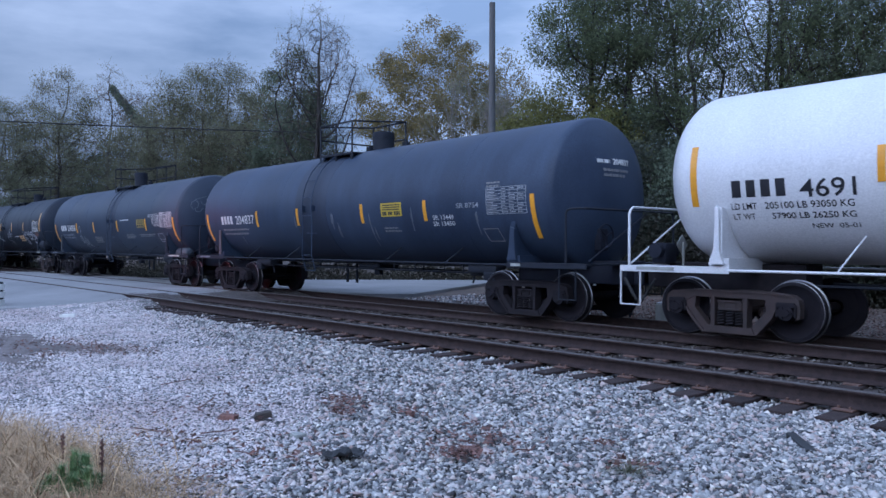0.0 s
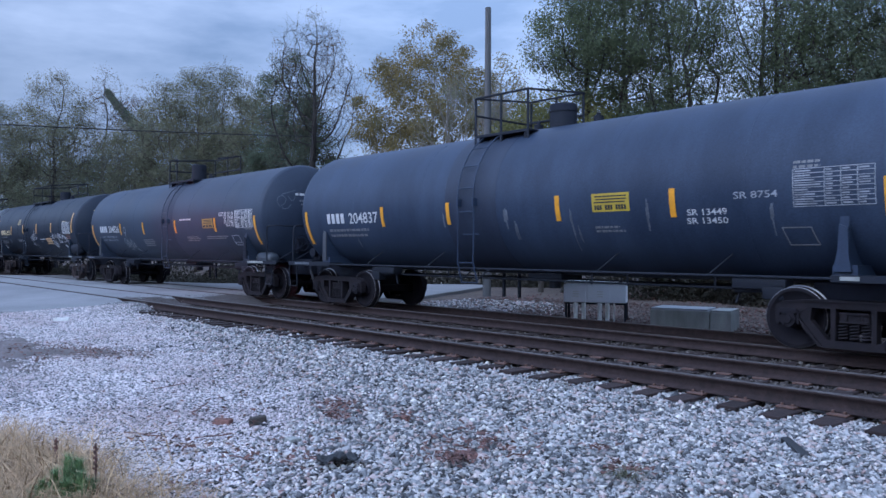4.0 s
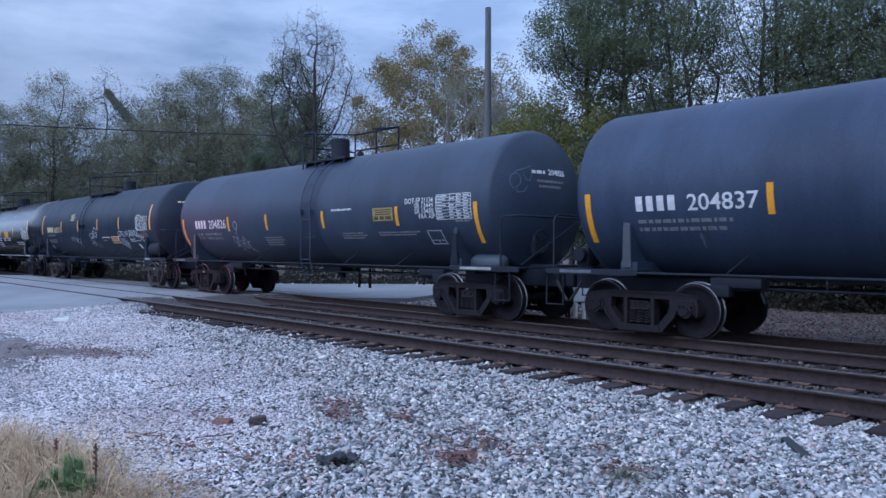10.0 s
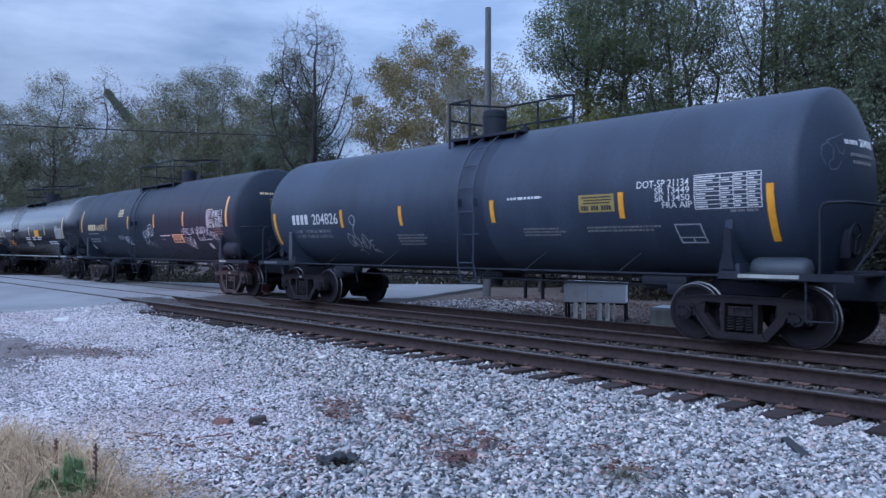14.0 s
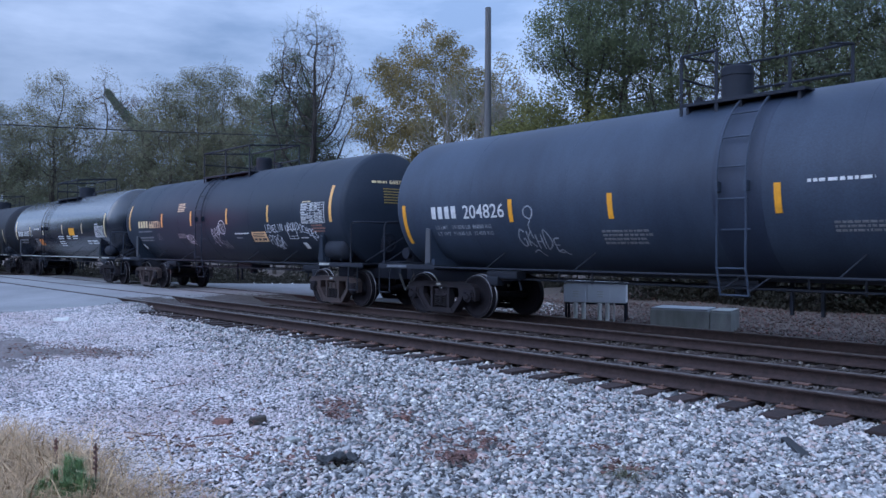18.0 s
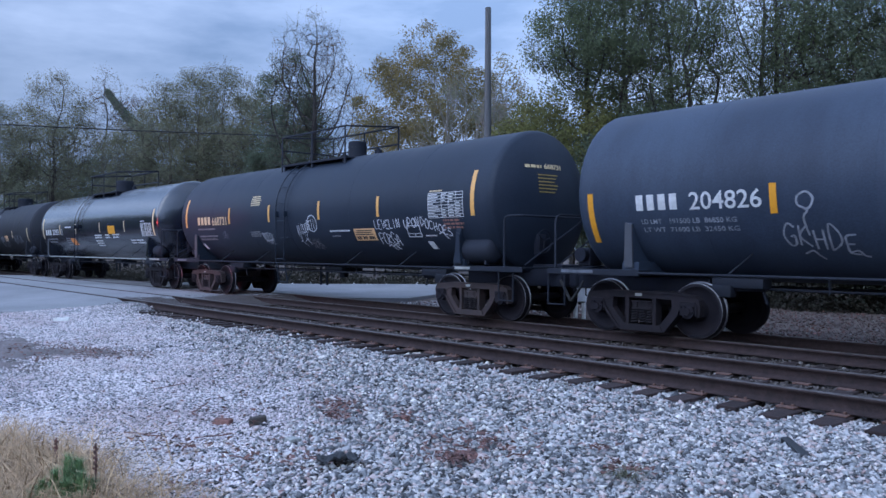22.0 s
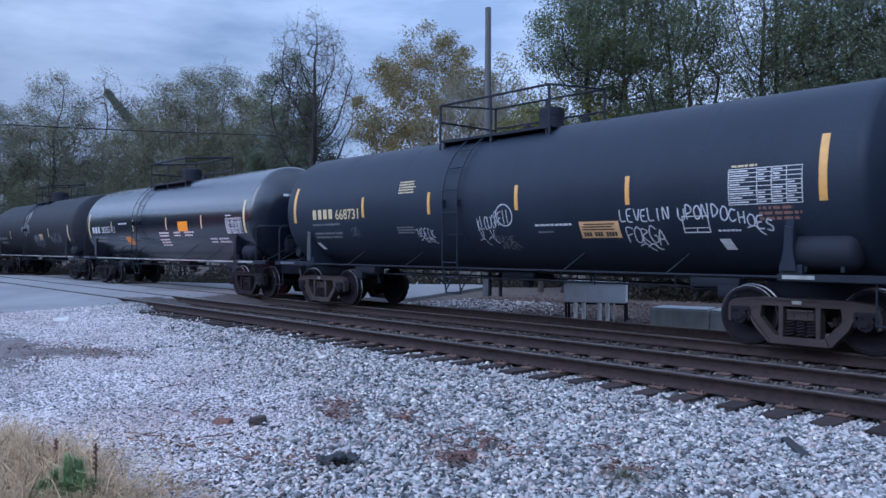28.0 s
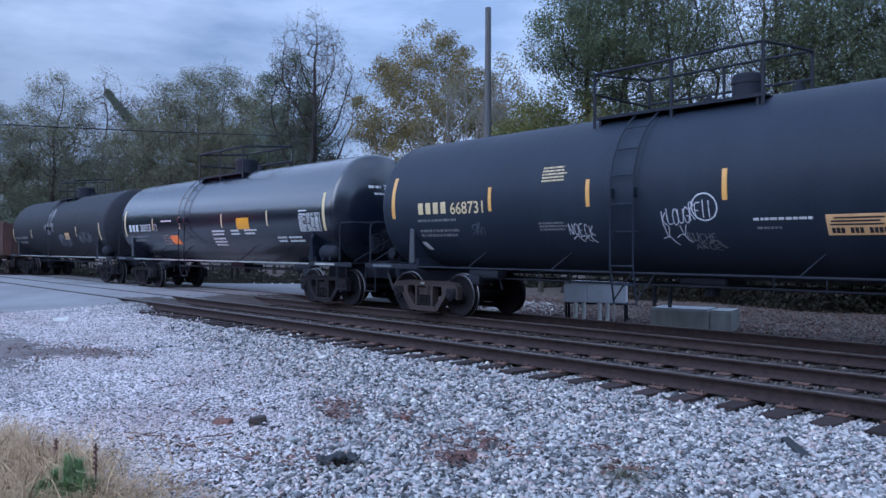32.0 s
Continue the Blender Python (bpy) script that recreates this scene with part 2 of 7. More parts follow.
M_ROAD = material("pale_worn_asphalt", (0.262, 0.257, 0.262), 0.8, second=(0.155, 0.155, 0.16), scale=0.35, fine=70, bump=0.2)
M_CONC = material("weathered_concrete", (0.40, 0.41, 0.39), 0.85, second=(0.20, 0.205, 0.195), scale=2.5, streak=0.3, bump=0.2)
M_CAB = material("aluminium_cabinet", (0.86, 0.87, 0.90), 0.5, second=(0.80, 0.81, 0.84), scale=3, bump=0.03)
M_LID = material("grey_metal_lid", (0.42, 0.44, 0.47), 0.5, second=(0.30, 0.32, 0.34), scale=4, bump=0.05)
M_PVC = material("white_conduit", (0.80, 0.80, 0.78), 0.5, second=(0.62, 0.61, 0.58), scale=5, bump=0.03)
M_POLE = material("weathered_pole_wood", (0.100, 0.102, 0.106), 0.9, second=(0.056, 0.058, 0.062), scale=6, streak=0.1, bump=0.4)
M_BARK = material("grey_bark", (0.075, 0.062, 0.055), 0.9, second=(0.035, 0.03, 0.027), scale=6, bump=0.5)
M_DARKBARK = material("dark_bark", (0.034, 0.029, 0.028), 0.9, second=(0.018, 0.016, 0.016), scale=6, bump=0.5)
M_PALEBARK = material("pale_bark", (0.26, 0.24, 0.22), 0.9, second=(0.13, 0.12, 0.11), scale=6, bump=0.4)
M_RUBBER = material("black_rubber", (0.028, 0.030, 0.034), 0.7)
M_BRICK = material("broken_brick", (0.25, 0.12, 0.105), 0.9, second=(0.17, 0.085, 0.065), scale=20, bump=0.4)
M_DEAD = material("dead_leaves", (0.22, 0.10, 0.08), 0.85, second=(0.085, 0.05, 0.046), scale=20, bump=0.2, island=0.4)
M_STRAW = material("dry_grass", (0.58, 0.415, 0.25), 0.85, second=(0.32, 0.20, 0.11), scale=9, bump=0.0, island=0.6)
M_GREENGRASS = material("green_weed", (0.22, 0.34, 0.14), 0.7, second=(0.11, 0.19, 0.08), scale=9, bump=0.0, island=0.4)


def leaf_material(name, a, b, gloss=0.62):
    """Leaves that let some light through, each with its own tone."""
    m = material(name, a, gloss, second=b, scale=0.55, mix=0.8, bump=0.0, island=0.3, fine=3, spec=0.25)
    n, l = m.node_tree.nodes, m.node_tree.links
    p = n["Principled BSDF"]
    tr, mx = n.new("ShaderNodeBsdfTranslucent"), n.new("ShaderNodeMixShader")
    l.new(p.inputs["Base Color"].links[0].from_socket, tr.inputs["Color"])
    mx.inputs[0].default_value = 0.4
    l.new(p.outputs[0], mx.inputs[1])
    l.new(tr.outputs[0], mx.inputs[2])
    l.new(mx.outputs[0], n["Material Output"].inputs["Surface"])
    return m


M_LEAF = leaf_material("dark_green_leaves", (0.125, 0.160, 0.085), (0.066, 0.088, 0.052))
M_LEAF_DK = leaf_material("deep_green_needles", (0.128, 0.160, 0.106), (0.070, 0.092, 0.066))
M_LEAF_OL = leaf_material("olive_autumn_leaves", (0.215, 0.210, 0.135), (0.115, 0.124, 0.086))
M_LEAF_YE = leaf_material("yellowing_leaves", (0.250, 0.180, 0.075), (0.125, 0.120, 0.062))
M_LEAF_YG = leaf_material("yellow_green_leaves", (0.200, 0.195, 0.066), (0.095, 0.104, 0.045))
# darker leaf copy with the wood's inner shade put into its colour
M_LEAF_SH = leaf_material("shaded_dark_leaves", (0.072, 0.085, 0.064), (0.042, 0.051, 0.041))
# brown brush leaves, darkened to carry the shade under the trees
M_BRUSH = leaf_material("darkened_brown_brush", (0.055, 0.052, 0.038), (0.030, 0.028, 0.023))
M_LEAF_BR = leaf_material("brown_leaves", (0.190, 0.135, 0.100), (0.100, 0.075, 0.060))


# ---- mesh helpers ----
def finish(bm, name, smooth=False):
    me = bpy.data.meshes.new(name)
    bmesh.ops.recalc_face_normals(bm, faces=bm.faces)
    bm.to_mesh(me)
    bm.free()
    if smooth:
        me.polygons.foreach_set("use_smooth", [True] * len(me.polygons))
        if smooth == "edge":
            me.set_sharp_from_angle(angle=radians(35))
    return me


def link(name, me, mats, parent=None, label="", m=None):
    ob = new(name, me)
    if me is not None and not me.materials:
        for x in (mats if isinstance(mats, (list, tuple)) else [mats]):
            me.materials.append(x)
    if parent is not None:
        ob.parent = parent
    if m is not None:
        ob.matrix_basis = m
    if label:
        ob["label"] = label
    return ob


def part(name, bm, mat, parent, label="", smooth=False, m=None):
    """Links a bmesh as one mesh object under a thing or a part."""
    return link(name, finish(bm, name, smooth), mat, parent, label, m)


def box(bm, c, s, bevel=0.0, m=None):
    g = bmesh.ops.create_cube(bm, size=1, matrix=Matrix.Translation(c) @ Matrix.Diagonal((*s, 1)))
    if bevel:
        es = list({e for v in g["verts"] for e in v.link_edges})
        bmesh.ops.bevel(bm, geom=es, offset=bevel, segments=2, affect="EDGES", profile=0.5)
    return g


def rod(bm, a, b, r, n=8, r2=None):
    a, b = Vector(a), Vector(b)
    d = b - a
    q = d.to_track_quat("Z", "Y").to_matrix().to_4x4()
    bmesh.ops.create_cone(bm, cap_ends=True, segments=n, radius1=r, radius2=r if r2 is None else r2, depth=d.length, matrix=Matrix.Translation((a + b) / 2) @ q)


def pipe(bm, pts, r, n=8):
    """A bent round bar: one continuous skin through all its points, mitred at the bends."""
    pts = [Vector(p) for p in pts]
    ways = [(b - a).normalized() for a, b in zip(pts, pts[1:])]
    side = ways[0].orthogonal().normalized()
    rings = []
    for k, p in enumerate(pts):
        a, b = ways[max(0, k - 1)], ways[min(k, len(ways) - 1)]
        way = a + b
        way = way.normalized() if way.length > 1e-3 else a
        side = (side - way * side.dot(way)).normalized()
        up = way.cross(side)
        stretch = 1 / max(0.5, way.dot(a))
        rings.append([bm.verts.new(p + (side * math.cos(q) + up * math.sin(q)) * r * (1 + (stretch - 1) * 0.5)) for q in (i * math.tau / n for i in range(n))])
    for a, b in zip(rings, rings[1:]):
        for i in range(n):
            bm.faces.new((a[i], a[(i + 1) % n], b[(i + 1) % n], b[i]))
    bm.faces.new(rings[0][::-1])
    bm.faces.new(rings[-1])


def prism(bm, pts, y0, y1):
    """A polygon in x and z, given in order, made solid from y0 to y1."""
    a = [bm.verts.new((x, y0, z)) for x, z in pts]
    b = [bm.verts.new((x, y1, z)) for x, z in pts]
    n = len(pts)
    bm.faces.new(a)
    bm.faces.new(b[::-1])
    for i in range(n):
        bm.faces.new((a[i], b[i], b[(i + 1) % n], a[(i + 1) % n]))


def lathe_x(bm, prof, n, centre=(0, 0, 0), start=0.0, sweep=2 * math.pi):
    """Turns a profile of (x, r) about the x axis."""
    cx, cy, cz = centre
    closed = sweep > 6.28
    rows = []
    for x, r in prof:
        if r < 1e-6:
            rows.append([bm.verts.new((cx + x, cy, cz))])
            continue
        rows.append([bm.verts.new((cx + x, cy - r * math.cos(start + sweep * i / n), cz + r * math.sin(start + sweep * i / n))) for i in range(n if closed else n + 1)])
    for a, b in zip(rows, rows[1:]):
        k = n if closed else n
        for i in range(k):
            j = (i + 1) % n if closed else i + 1
            if len(a) == 1:
                bm.faces.new((a[0], b[i], b[j]))
            elif len(b) == 1:
                bm.faces.new((a[i], a[j], b[0]))
            else:
                bm.faces.new((a[i], a[j], b[j], b[i]))


def mesh_of(name, verts, faces, smooth=False):
    """A mesh from numpy arrays; all faces have the same number of corners."""
    me = bpy.data.meshes.new(name)
    verts, faces = np.asarray(verts, np.float32), np.asarray(faces, np.int32)
    k = faces.shape[1]
    me.vertices.add(len(verts))
    me.vertices.foreach_set("co", verts.ravel())
    me.loops.add(faces.size)
    me.loops.foreach_set("vertex_index", faces.ravel())
    me.polygons.add(len(faces))
    me.polygons.foreach_set("loop_start", np.arange(0, faces.size, k, dtype=np.int32))
    if smooth:
        me.polygons.foreach_set("use_smooth", np.ones(len(faces), bool))
    me.update(calc_edges=True)
    return me


# ---- ground, road, tracks ----
def ground_height(x, y):
    """Level ballast by the tracks, a low bank of leaf litter behind."""
    z = -0.03
    if y > 17:
        z += 0.045 * min(y - 17, 22) * (0.5 + 0.5 * math.tanh((x + 17) / 2.5))
    if y > 33:
        z += 0.06 * min(y - 33, 10)
    return z + 0.03 * noise.noise((x * 0.35, y * 0.35, 0))


def sheet(name, xs, ys, fz, mat, label, category):
    v = [(x, y, fz(x, y)) for y in ys for x in xs]
    n = len(xs)
    f = [(j * n + i, j * n + i + 1, (j + 1) * n + i + 1, (j + 1) * n + i) for j in range(len(ys) - 1) for i in range(n - 1)]
    return tagged(link(name, mesh_of(name, v, f, True), mat), label, category, kind="structure")


gx = sorted({-1500, -600, -300, -180, -130, 60, 120, 300, 700, 1500} | {-100 + 1.5 * i for i in range(94)})
gy = sorted({-1500, -500, -150, -60, -25, -10, 90, 150, 300, 700, 1500} | {-4 + 1.2 * i for i in range(60)})
ground = sheet("ground", gx, gy, lambda x, y: ground_height(x, y) - 0.09, M_GROUND, "brown soil strewn with leaf litter behind the tracks", "ground")


def ballast_height(x, y):
    """Gravel that dips a little where the tie ends lie bare."""
    z = -0.035 + 0.02 * noise.noise((x * 0.5, y * 0.5, 3)) + 0.012 * noise.noise((x * 1.7, y * 1.7, 7))
    f = max(0.0, min(1.0, (y - 6.5) / 0.7)) * max(0.0, min(1.0, (x + 20.2) / 1.0))
    z += 0.16 * max(0.0, min(1.0, (-18.6 - x) / 1.8)) * max(0.0, min(1.0, (y - 4.2) / 3.4))
    return z * (1 - f) + f * (-0.052 + 0.008 * noise.noise((x * 2.1, y * 2.1, 7)))


bx = [-21.4 + 0.33 * i for i in range(126)]
by = [-7.5 + 0.3 * i for i in range(52)]
ballast = sheet("ballast_bed", bx, by, ballast_height, M_BED, "pale grey crushed stone spread beside the near track", "gravel")
dx = [-130, -90, -60, -40, -30] + [-21.3 + 0.5 * i for i in range(58)] + [10, 14, 20, 30, 45, 60]
dy = [7.85 + 0.3 * i for i in range(23)]
soiled = sheet("soiled_ballast", dx, dy, lambda x, y: -0.035 + 0.02 * noise.noise((x * 1.3, y * 1.3, 1)) - (0.06 if x < -21.5 else 0) - 0.055 * max(0, min(1, (y - 9.8) / 1.2)), M_DARKBED, "dark oily ballast between and under the rails", "gravel")

# road across the tracks, with flangeways along the rails
ROAD_TOP = 0.165


def road_slab(bm, y0, y1, xa0, xb0, xa1, xb1, z0, z1, base=-0.35, n=24, taper=0.25, drop=0.03):
    """A strip of road from y0 to y1 between two edges in x, solid down to the base."""
    rows = []
    for i in range(n + 1):
        f = i / n
        y = y0 + (y1 - y0) * f
        wob = 0.12 * noise.noise((y * 0.9, 4, 0)) * min(1, abs(y - NEAR_Y) / 2)
        a, b = xa0 + (xa1 - xa0) * f, xb0 + (xb1 - xb0) * f + wob
        z = z0 + (z1 - z0) * f
        rows.append([bm.verts.new(p) for p in ((a, y, z), (b - taper, y, z), (b, y, z - drop), (b, y, base), (a, y, base))])
    for p, q in zip(rows, rows[1:]):
        for k in range(5):
            bm.faces.new((p[k], p[(k + 1) % 5], q[(k + 1) % 5], q[k]))
    bm.faces.new(rows[0][::-1])
    bm.faces.new(rows[-1])


bm = bmesh.new()
rn0, rn1 = NEAR_Y - 0.85, NEAR_Y + 0.85
rt0, rt1 = TRACK_Y - 0.85, TRACK_Y + 0.85
# the apron flares out beside the near track
apron = [(-6.0, -30.0, -0.02), (2.0, -26.2, -0.01), (3.6, -23.6, -0.01), (4.5, -21.6, 0.0), (5.05, -19.7, 0.01), (5.6, -19.0, 0.03), (6.3, -19.4, 0.06), (7.0, -20.3, 0.10), (rn0, -21.4, ROAD_TOP)]
for (ya, xa, za), (yb, xb, zb) in zip(apron, apron[1:]):
    road_slab(bm, ya, yb, -37, xa + 0.3, -37, xb + 0.3, za, zb, n=5, taper=1.2, drop=0.14)
road_slab(bm, NEAR_Y - 0.66, NEAR_Y + 0.66, -46, -21.9, -46, -21.9, 0.17, 0.17)
road_slab(bm, rn1, rt0, -46, -21.6, -46, -21.6, ROAD_TOP, 0.118)
road_slab(bm, TRACK_Y - 0.66, TRACK_Y + 0.66, -46, -21.6, -46, -21.6, 0.112, 0.112)
road_slab(bm, rt1, 16.0, -35.2, -20.6, -32.6, -19.4, 0.112, 0.03)
road_slab(bm, 16.0, 24.6, -32.6, -19.4, -25.2, -24.1, 0.03, 0.03, n=30)
tagged(link("road", finish(bm, "road"), M_ROAD), "pale worn asphalt road crossing both tracks", "road", kind="structure")


def dirt_ramp(y0, y1, top, x_end):
    """Dark dirt packed against a panel's end: it feathers out over the panel and runs down to the ballast."""
    xs = [x_end - 1.3 + 0.13 * i for i in range(24)]
    ys = [y0 + (y1 - y0) * i / 14 for i in range(15)]

    def fz(x, y):
        f = x - x_end + 0.5 * noise.noise((x * 0.9, y * 1.3, 2)) + 0.25 * noise.noise((x * 3.1, y * 3.4, 5))
        if f < -0.1:
            return top - 0.02 + 0.026 * max(0.0, min(1.0, (f + 0.9) / 0.6))
        return top + 0.006 - (top + 0.05) * max(0.0, min(1.0, (f + 0.1) / 1.5)) ** 0.8
    return sheet("crossing_dirt", xs, ys, fz, M_DARKBED, "dark dirt packed against the end of the crossing", "dirt")


for y0, y1, top, x_end in ((NEAR_Y - 0.66, NEAR_Y + 0.66, 0.17, -21.9), (rn1, rt0, 0.145, -21.6), (TRACK_Y - 0.66, TRACK_Y + 0.66, 0.112, -21.6)):
    dirt_ramp(y0, y1, top, x_end)


def rail_mesh(x0, x1, name):
    """The rail's section, drawn along x; its head is a second material."""
    half = [(0.0, 0.0), (0.075, 0.0), (0.075, 0.012), (0.02, 0.03), (0.009, 0.05), (0.009, 0.125), (0.034, 0.138), (0.036, 0.165), (0.028, 0.173)]
    sec = [(a, b) for a, b in half[1:]] + [(-a, b) for a, b in half[:0:-1]]
    xs = [x0 + (x1 - x0) * i / 12 for i in range(13)]
    n = len(sec)
    v = [(x, a, b) for x in xs for a, b in sec]
    f = [(i * n + k, i * n + (k + 1) % n, (i + 1) * n + (k + 1) % n, (i + 1) * n + k) for i in range(12) for k in range(n)]
    me = mesh_of(name, v, f)
    me.materials.append(M_RAIL)
    me.materials.append(M_HEAD)
    for p in me.polygons:
        if p.index % n in (6, 7, 8):
            p.material_index = 1
    return me


def track(y, top, x0, x1, tie_x0, tie_x1, label, step=0.502, seed=1, phase=0.0):
    rng = random.Random(seed)
    base = tagged(new("railway_track"), label, "railway track", kind="structure")
    base.location = (0, y, top - 0.173)
    for s in (-1, 1):
        r = link("rail", rail_mesh(x0, x1, "rail"), None, base)
        r.location = (0, s * 0.7535, 0)
    bm = bmesh.new()
    box(bm, (0, 0, -0.10), (0.22, 2.6, 0.17), 0.012)
    tie = finish(bm, "tie")
    bm = bmesh.new()
    box(bm, (0, 0, -0.006), (0.19, 0.34, 0.016), 0.003)
    plate = finish(bm, "tie_plate")
    bm = bmesh.new()
    box(bm, (0, 0, 0.014), (0.024, 0.034, 0.026), 0.004)
    spike = finish(bm, "spike")
    n = int((tie_x1 - tie_x0) / step)
    for i in range(n):
        x = tie_x0 + phase + i * step
        if -22.2 > x > -46:
            continue
        t = link("tie", tie, M_TIE, base, m=pose(x + rng.uniform(-0.03, 0.03), rng.uniform(-0.06, 0.06), rng.uniform(-0.006, 0.0), rng.uniform(-0.4, 0.4), 0, rng.uniform(-1.2, 1.2)))
        if x < -14 or x > 2 or y > 10:
            continue
        for s in (-1, 1):
            link("tie_plate", plate, M_PLATE, base, m=pose(x, s * 0.7535, 0))
            if s < 0:
                for dx, dy in ((-0.06, -0.09), (0.05, -0.095)):
                    link("spike", spike, M_PLATE, base, m=pose(x + dx, s * 0.7535 + dy, 0))
    return base


# spacing of the near track's ties
TIE_STEP = 0.4915
near_track = track(NEAR_Y, NEAR_Z, -160, 40, -3.439 - 136 * TIE_STEP, 20, "empty rusty track on dark wooden ties in pale ballast", TIE_STEP, 1)
far_track = track(TRACK_Y, TRACK_Z, -160, 60, -71.5, 20, "track under the train, rails dark with oil", 0.5, 2)

# ---- crossing furniture and boxes behind the train ----
pole = tagged(new("utility_pole"), "tall bare weathered wooden pole with a cut top", "pole")
pole.location = (-19.82, 20.02, 0.0)
bm = bmesh.new()
rows = []
for i in range(15):
    z = -0.4 + 10.8 * i / 14
    r = 0.155 - 0.0035 * i
    rows.append([bm.verts.new((r * math.cos(a) * (1 + 0.03 * noise.noise((z, a, 1))), r * math.sin(a), z)) for a in [k * math.tau / 14 for k in range(14)]])
for a, b in zip(rows, rows[1:]):
    for k in range(14):
        bm.faces.new((a[k], a[(k + 1) % 14], b[(k + 1) % 14], b[k]))
bm.faces.new(rows[-1])
bm.faces.new(rows[0][::-1])
part("shaft", bm, M_POLE, pole, smooth="edge")

cab = tagged(new("signal_cabinet"), "grey metal signal cabinet on steel legs with white conduits below", "cabinet")
cab.matrix_basis = pose(-11.24, 15.02, -0.20, 0, 0, 30) @ Matrix.Scale(1.05, 4)
bm = bmesh.new()
box(bm, (0, 0.2, 0.73), (1.36, 0.5, 0.44), 0.015)
body = part("body", bm, M_CAB, cab)
bm = bmesh.new()
box(bm, (0, 0.2, 0.975), (1.44, 0.58, 0.035), 0.01)
part("lid", bm, M_CAB, cab)
for x in (-0.46, 0.08):
    bm = bmesh.new()
    box(bm, (x, -0.055, 0.72), (0.5, 0.02, 0.40), 0.006)
    d = part("door", bm, M_CAB, cab)
    for k in range(3):
        bm = bmesh.new()
        box(bm, (x + 0.03, -0.072, 0.76 - 0.055 * k), (0.13, 0.016, 0.020), 0.003)
        part("louvre", bm, M_PVC, d)
for x in (-0.66, 0.66):
    for y in (0.0, 0.42):
        bm = bmesh.new()
        box(bm, (x, y, 0.22), (0.05, 0.05, 0.56), 0.005)
        part("leg", bm, M_STEEL, cab)
bm = bmesh.new()
box(bm, (0, 0.06, 0.485), (1.4, 0.04, 0.05), 0.006)
part("rail", bm, M_STEEL, cab)
for x in (-0.44, -0.26, 0.10, 0.27, 0.42):
    bm = bmesh.new()
    rod(bm, (x, -0.02, -0.1), (x, -0.02, 0.50), 0.048 if x < 0.4 else 0.02, 12)
    part("conduit", bm, M_PVC, cab, smooth="edge")

conc = tagged(new("concrete_vault"), "low weathered concrete utility vault with a metal lid", "utility box")
conc.matrix_basis = pose(-8.80, 15.08, -0.22, 0, 0, 17) @ Matrix.Scale(1.05, 4)
bm = bmesh.new()
box(bm, (-0.215, 0.45, 0.24), (1.19, 0.9, 0.48), 0.015)
part("body", bm, M_CONC, conc)
bm = bmesh.new()
box(bm, (0.605, 0.45, 0.235), (0.41, 0.9, 0.47), 0.015)
part("end_section", bm, M_CONC, conc)
bm = bmesh.new()
box(bm, (-0.22, 0.42, 0.50), (1.14, 0.82, 0.045), 0.008)
part("lid", bm, M_LID, conc)
bm = bmesh.new()
box(bm, (0.605, 0.45, 0.49), (0.40, 0.88, 0.04), 0.008)
part("end_slab", bm, M_CONC, conc)

# ---- tank cars ----
M_RES = material("grey_painted_tank", (0.055, 0.06, 0.074), 0.5, second=(0.036, 0.039, 0.048), scale=4, bump=0.05)
M_RESGREEN = material("green_grey_paint", (0.038, 0.050, 0.066), 0.6, second=(0.026, 0.034, 0.046), scale=4, bump=0.05)
M_BAND = material("dusty_worn_paint", (0.026, 0.037, 0.062), 0.55, second=(0.015, 0.022, 0.040), spec=0.3, scale=2.2, streak=0.3, bump=0.04, fine=40)
M_TAG = material("thin_spray_paint", (0.34, 0.36, 0.40), 0.5, second=(0.16, 0.17, 0.19), scale=6, bump=0.02)
TRAIN, WHEELSETS = [], []
CACHE = {}


def shared(key, make, smooth=False):
    if key not in CACHE:
        bm = bmesh.new()
        make(bm)
        CACHE[key] = finish(bm, key.split("/")[0], smooth)
    return CACHE[key]


def wheelset_shape(bm):
    for s in (-1, 1):
        prof = [(0.675, 0.13), (0.69, 0.36), (0.665, 0.40), (0.665, 0.478), (0.70, 0.482), (0.712, 0.462), (0.82, 0.455), (0.825, 0.445), (0.825, 0.395),
                (0.805, 0.375), (0.765, 0.30), (0.755, 0.18), (0.79, 0.15), (0.83, 0.14), (0.83, 0.0)]
        rows = []
        n = 36
        for w, r in prof:
            rows.append([bm.verts.new((r * math.cos(k * math.tau / n), s * w, r * math.sin(k * math.tau / n))) for k in range(n)] if r else [bm.verts.new((0, s * w, 0))])
        for i, (a, b) in enumerate(zip(rows, rows[1:])):
            for k in range(n):
                j = (k + 1) % n
                f = bm.faces.new((a[k], a[j], b[j], b[k])) if len(b) > 1 else bm.faces.new((a[k], a[j], b[0]))
                f.material_index = 1 if i in (4, 6) else 0
    rod(bm, (0, -0.7, 0), (0, 0.7, 0), 0.085, 14)
    for s in (-1, 1):
        rod(bm, (0, s * 0.8, 0), (0, s * 1.0, 0), 0.075, 12)


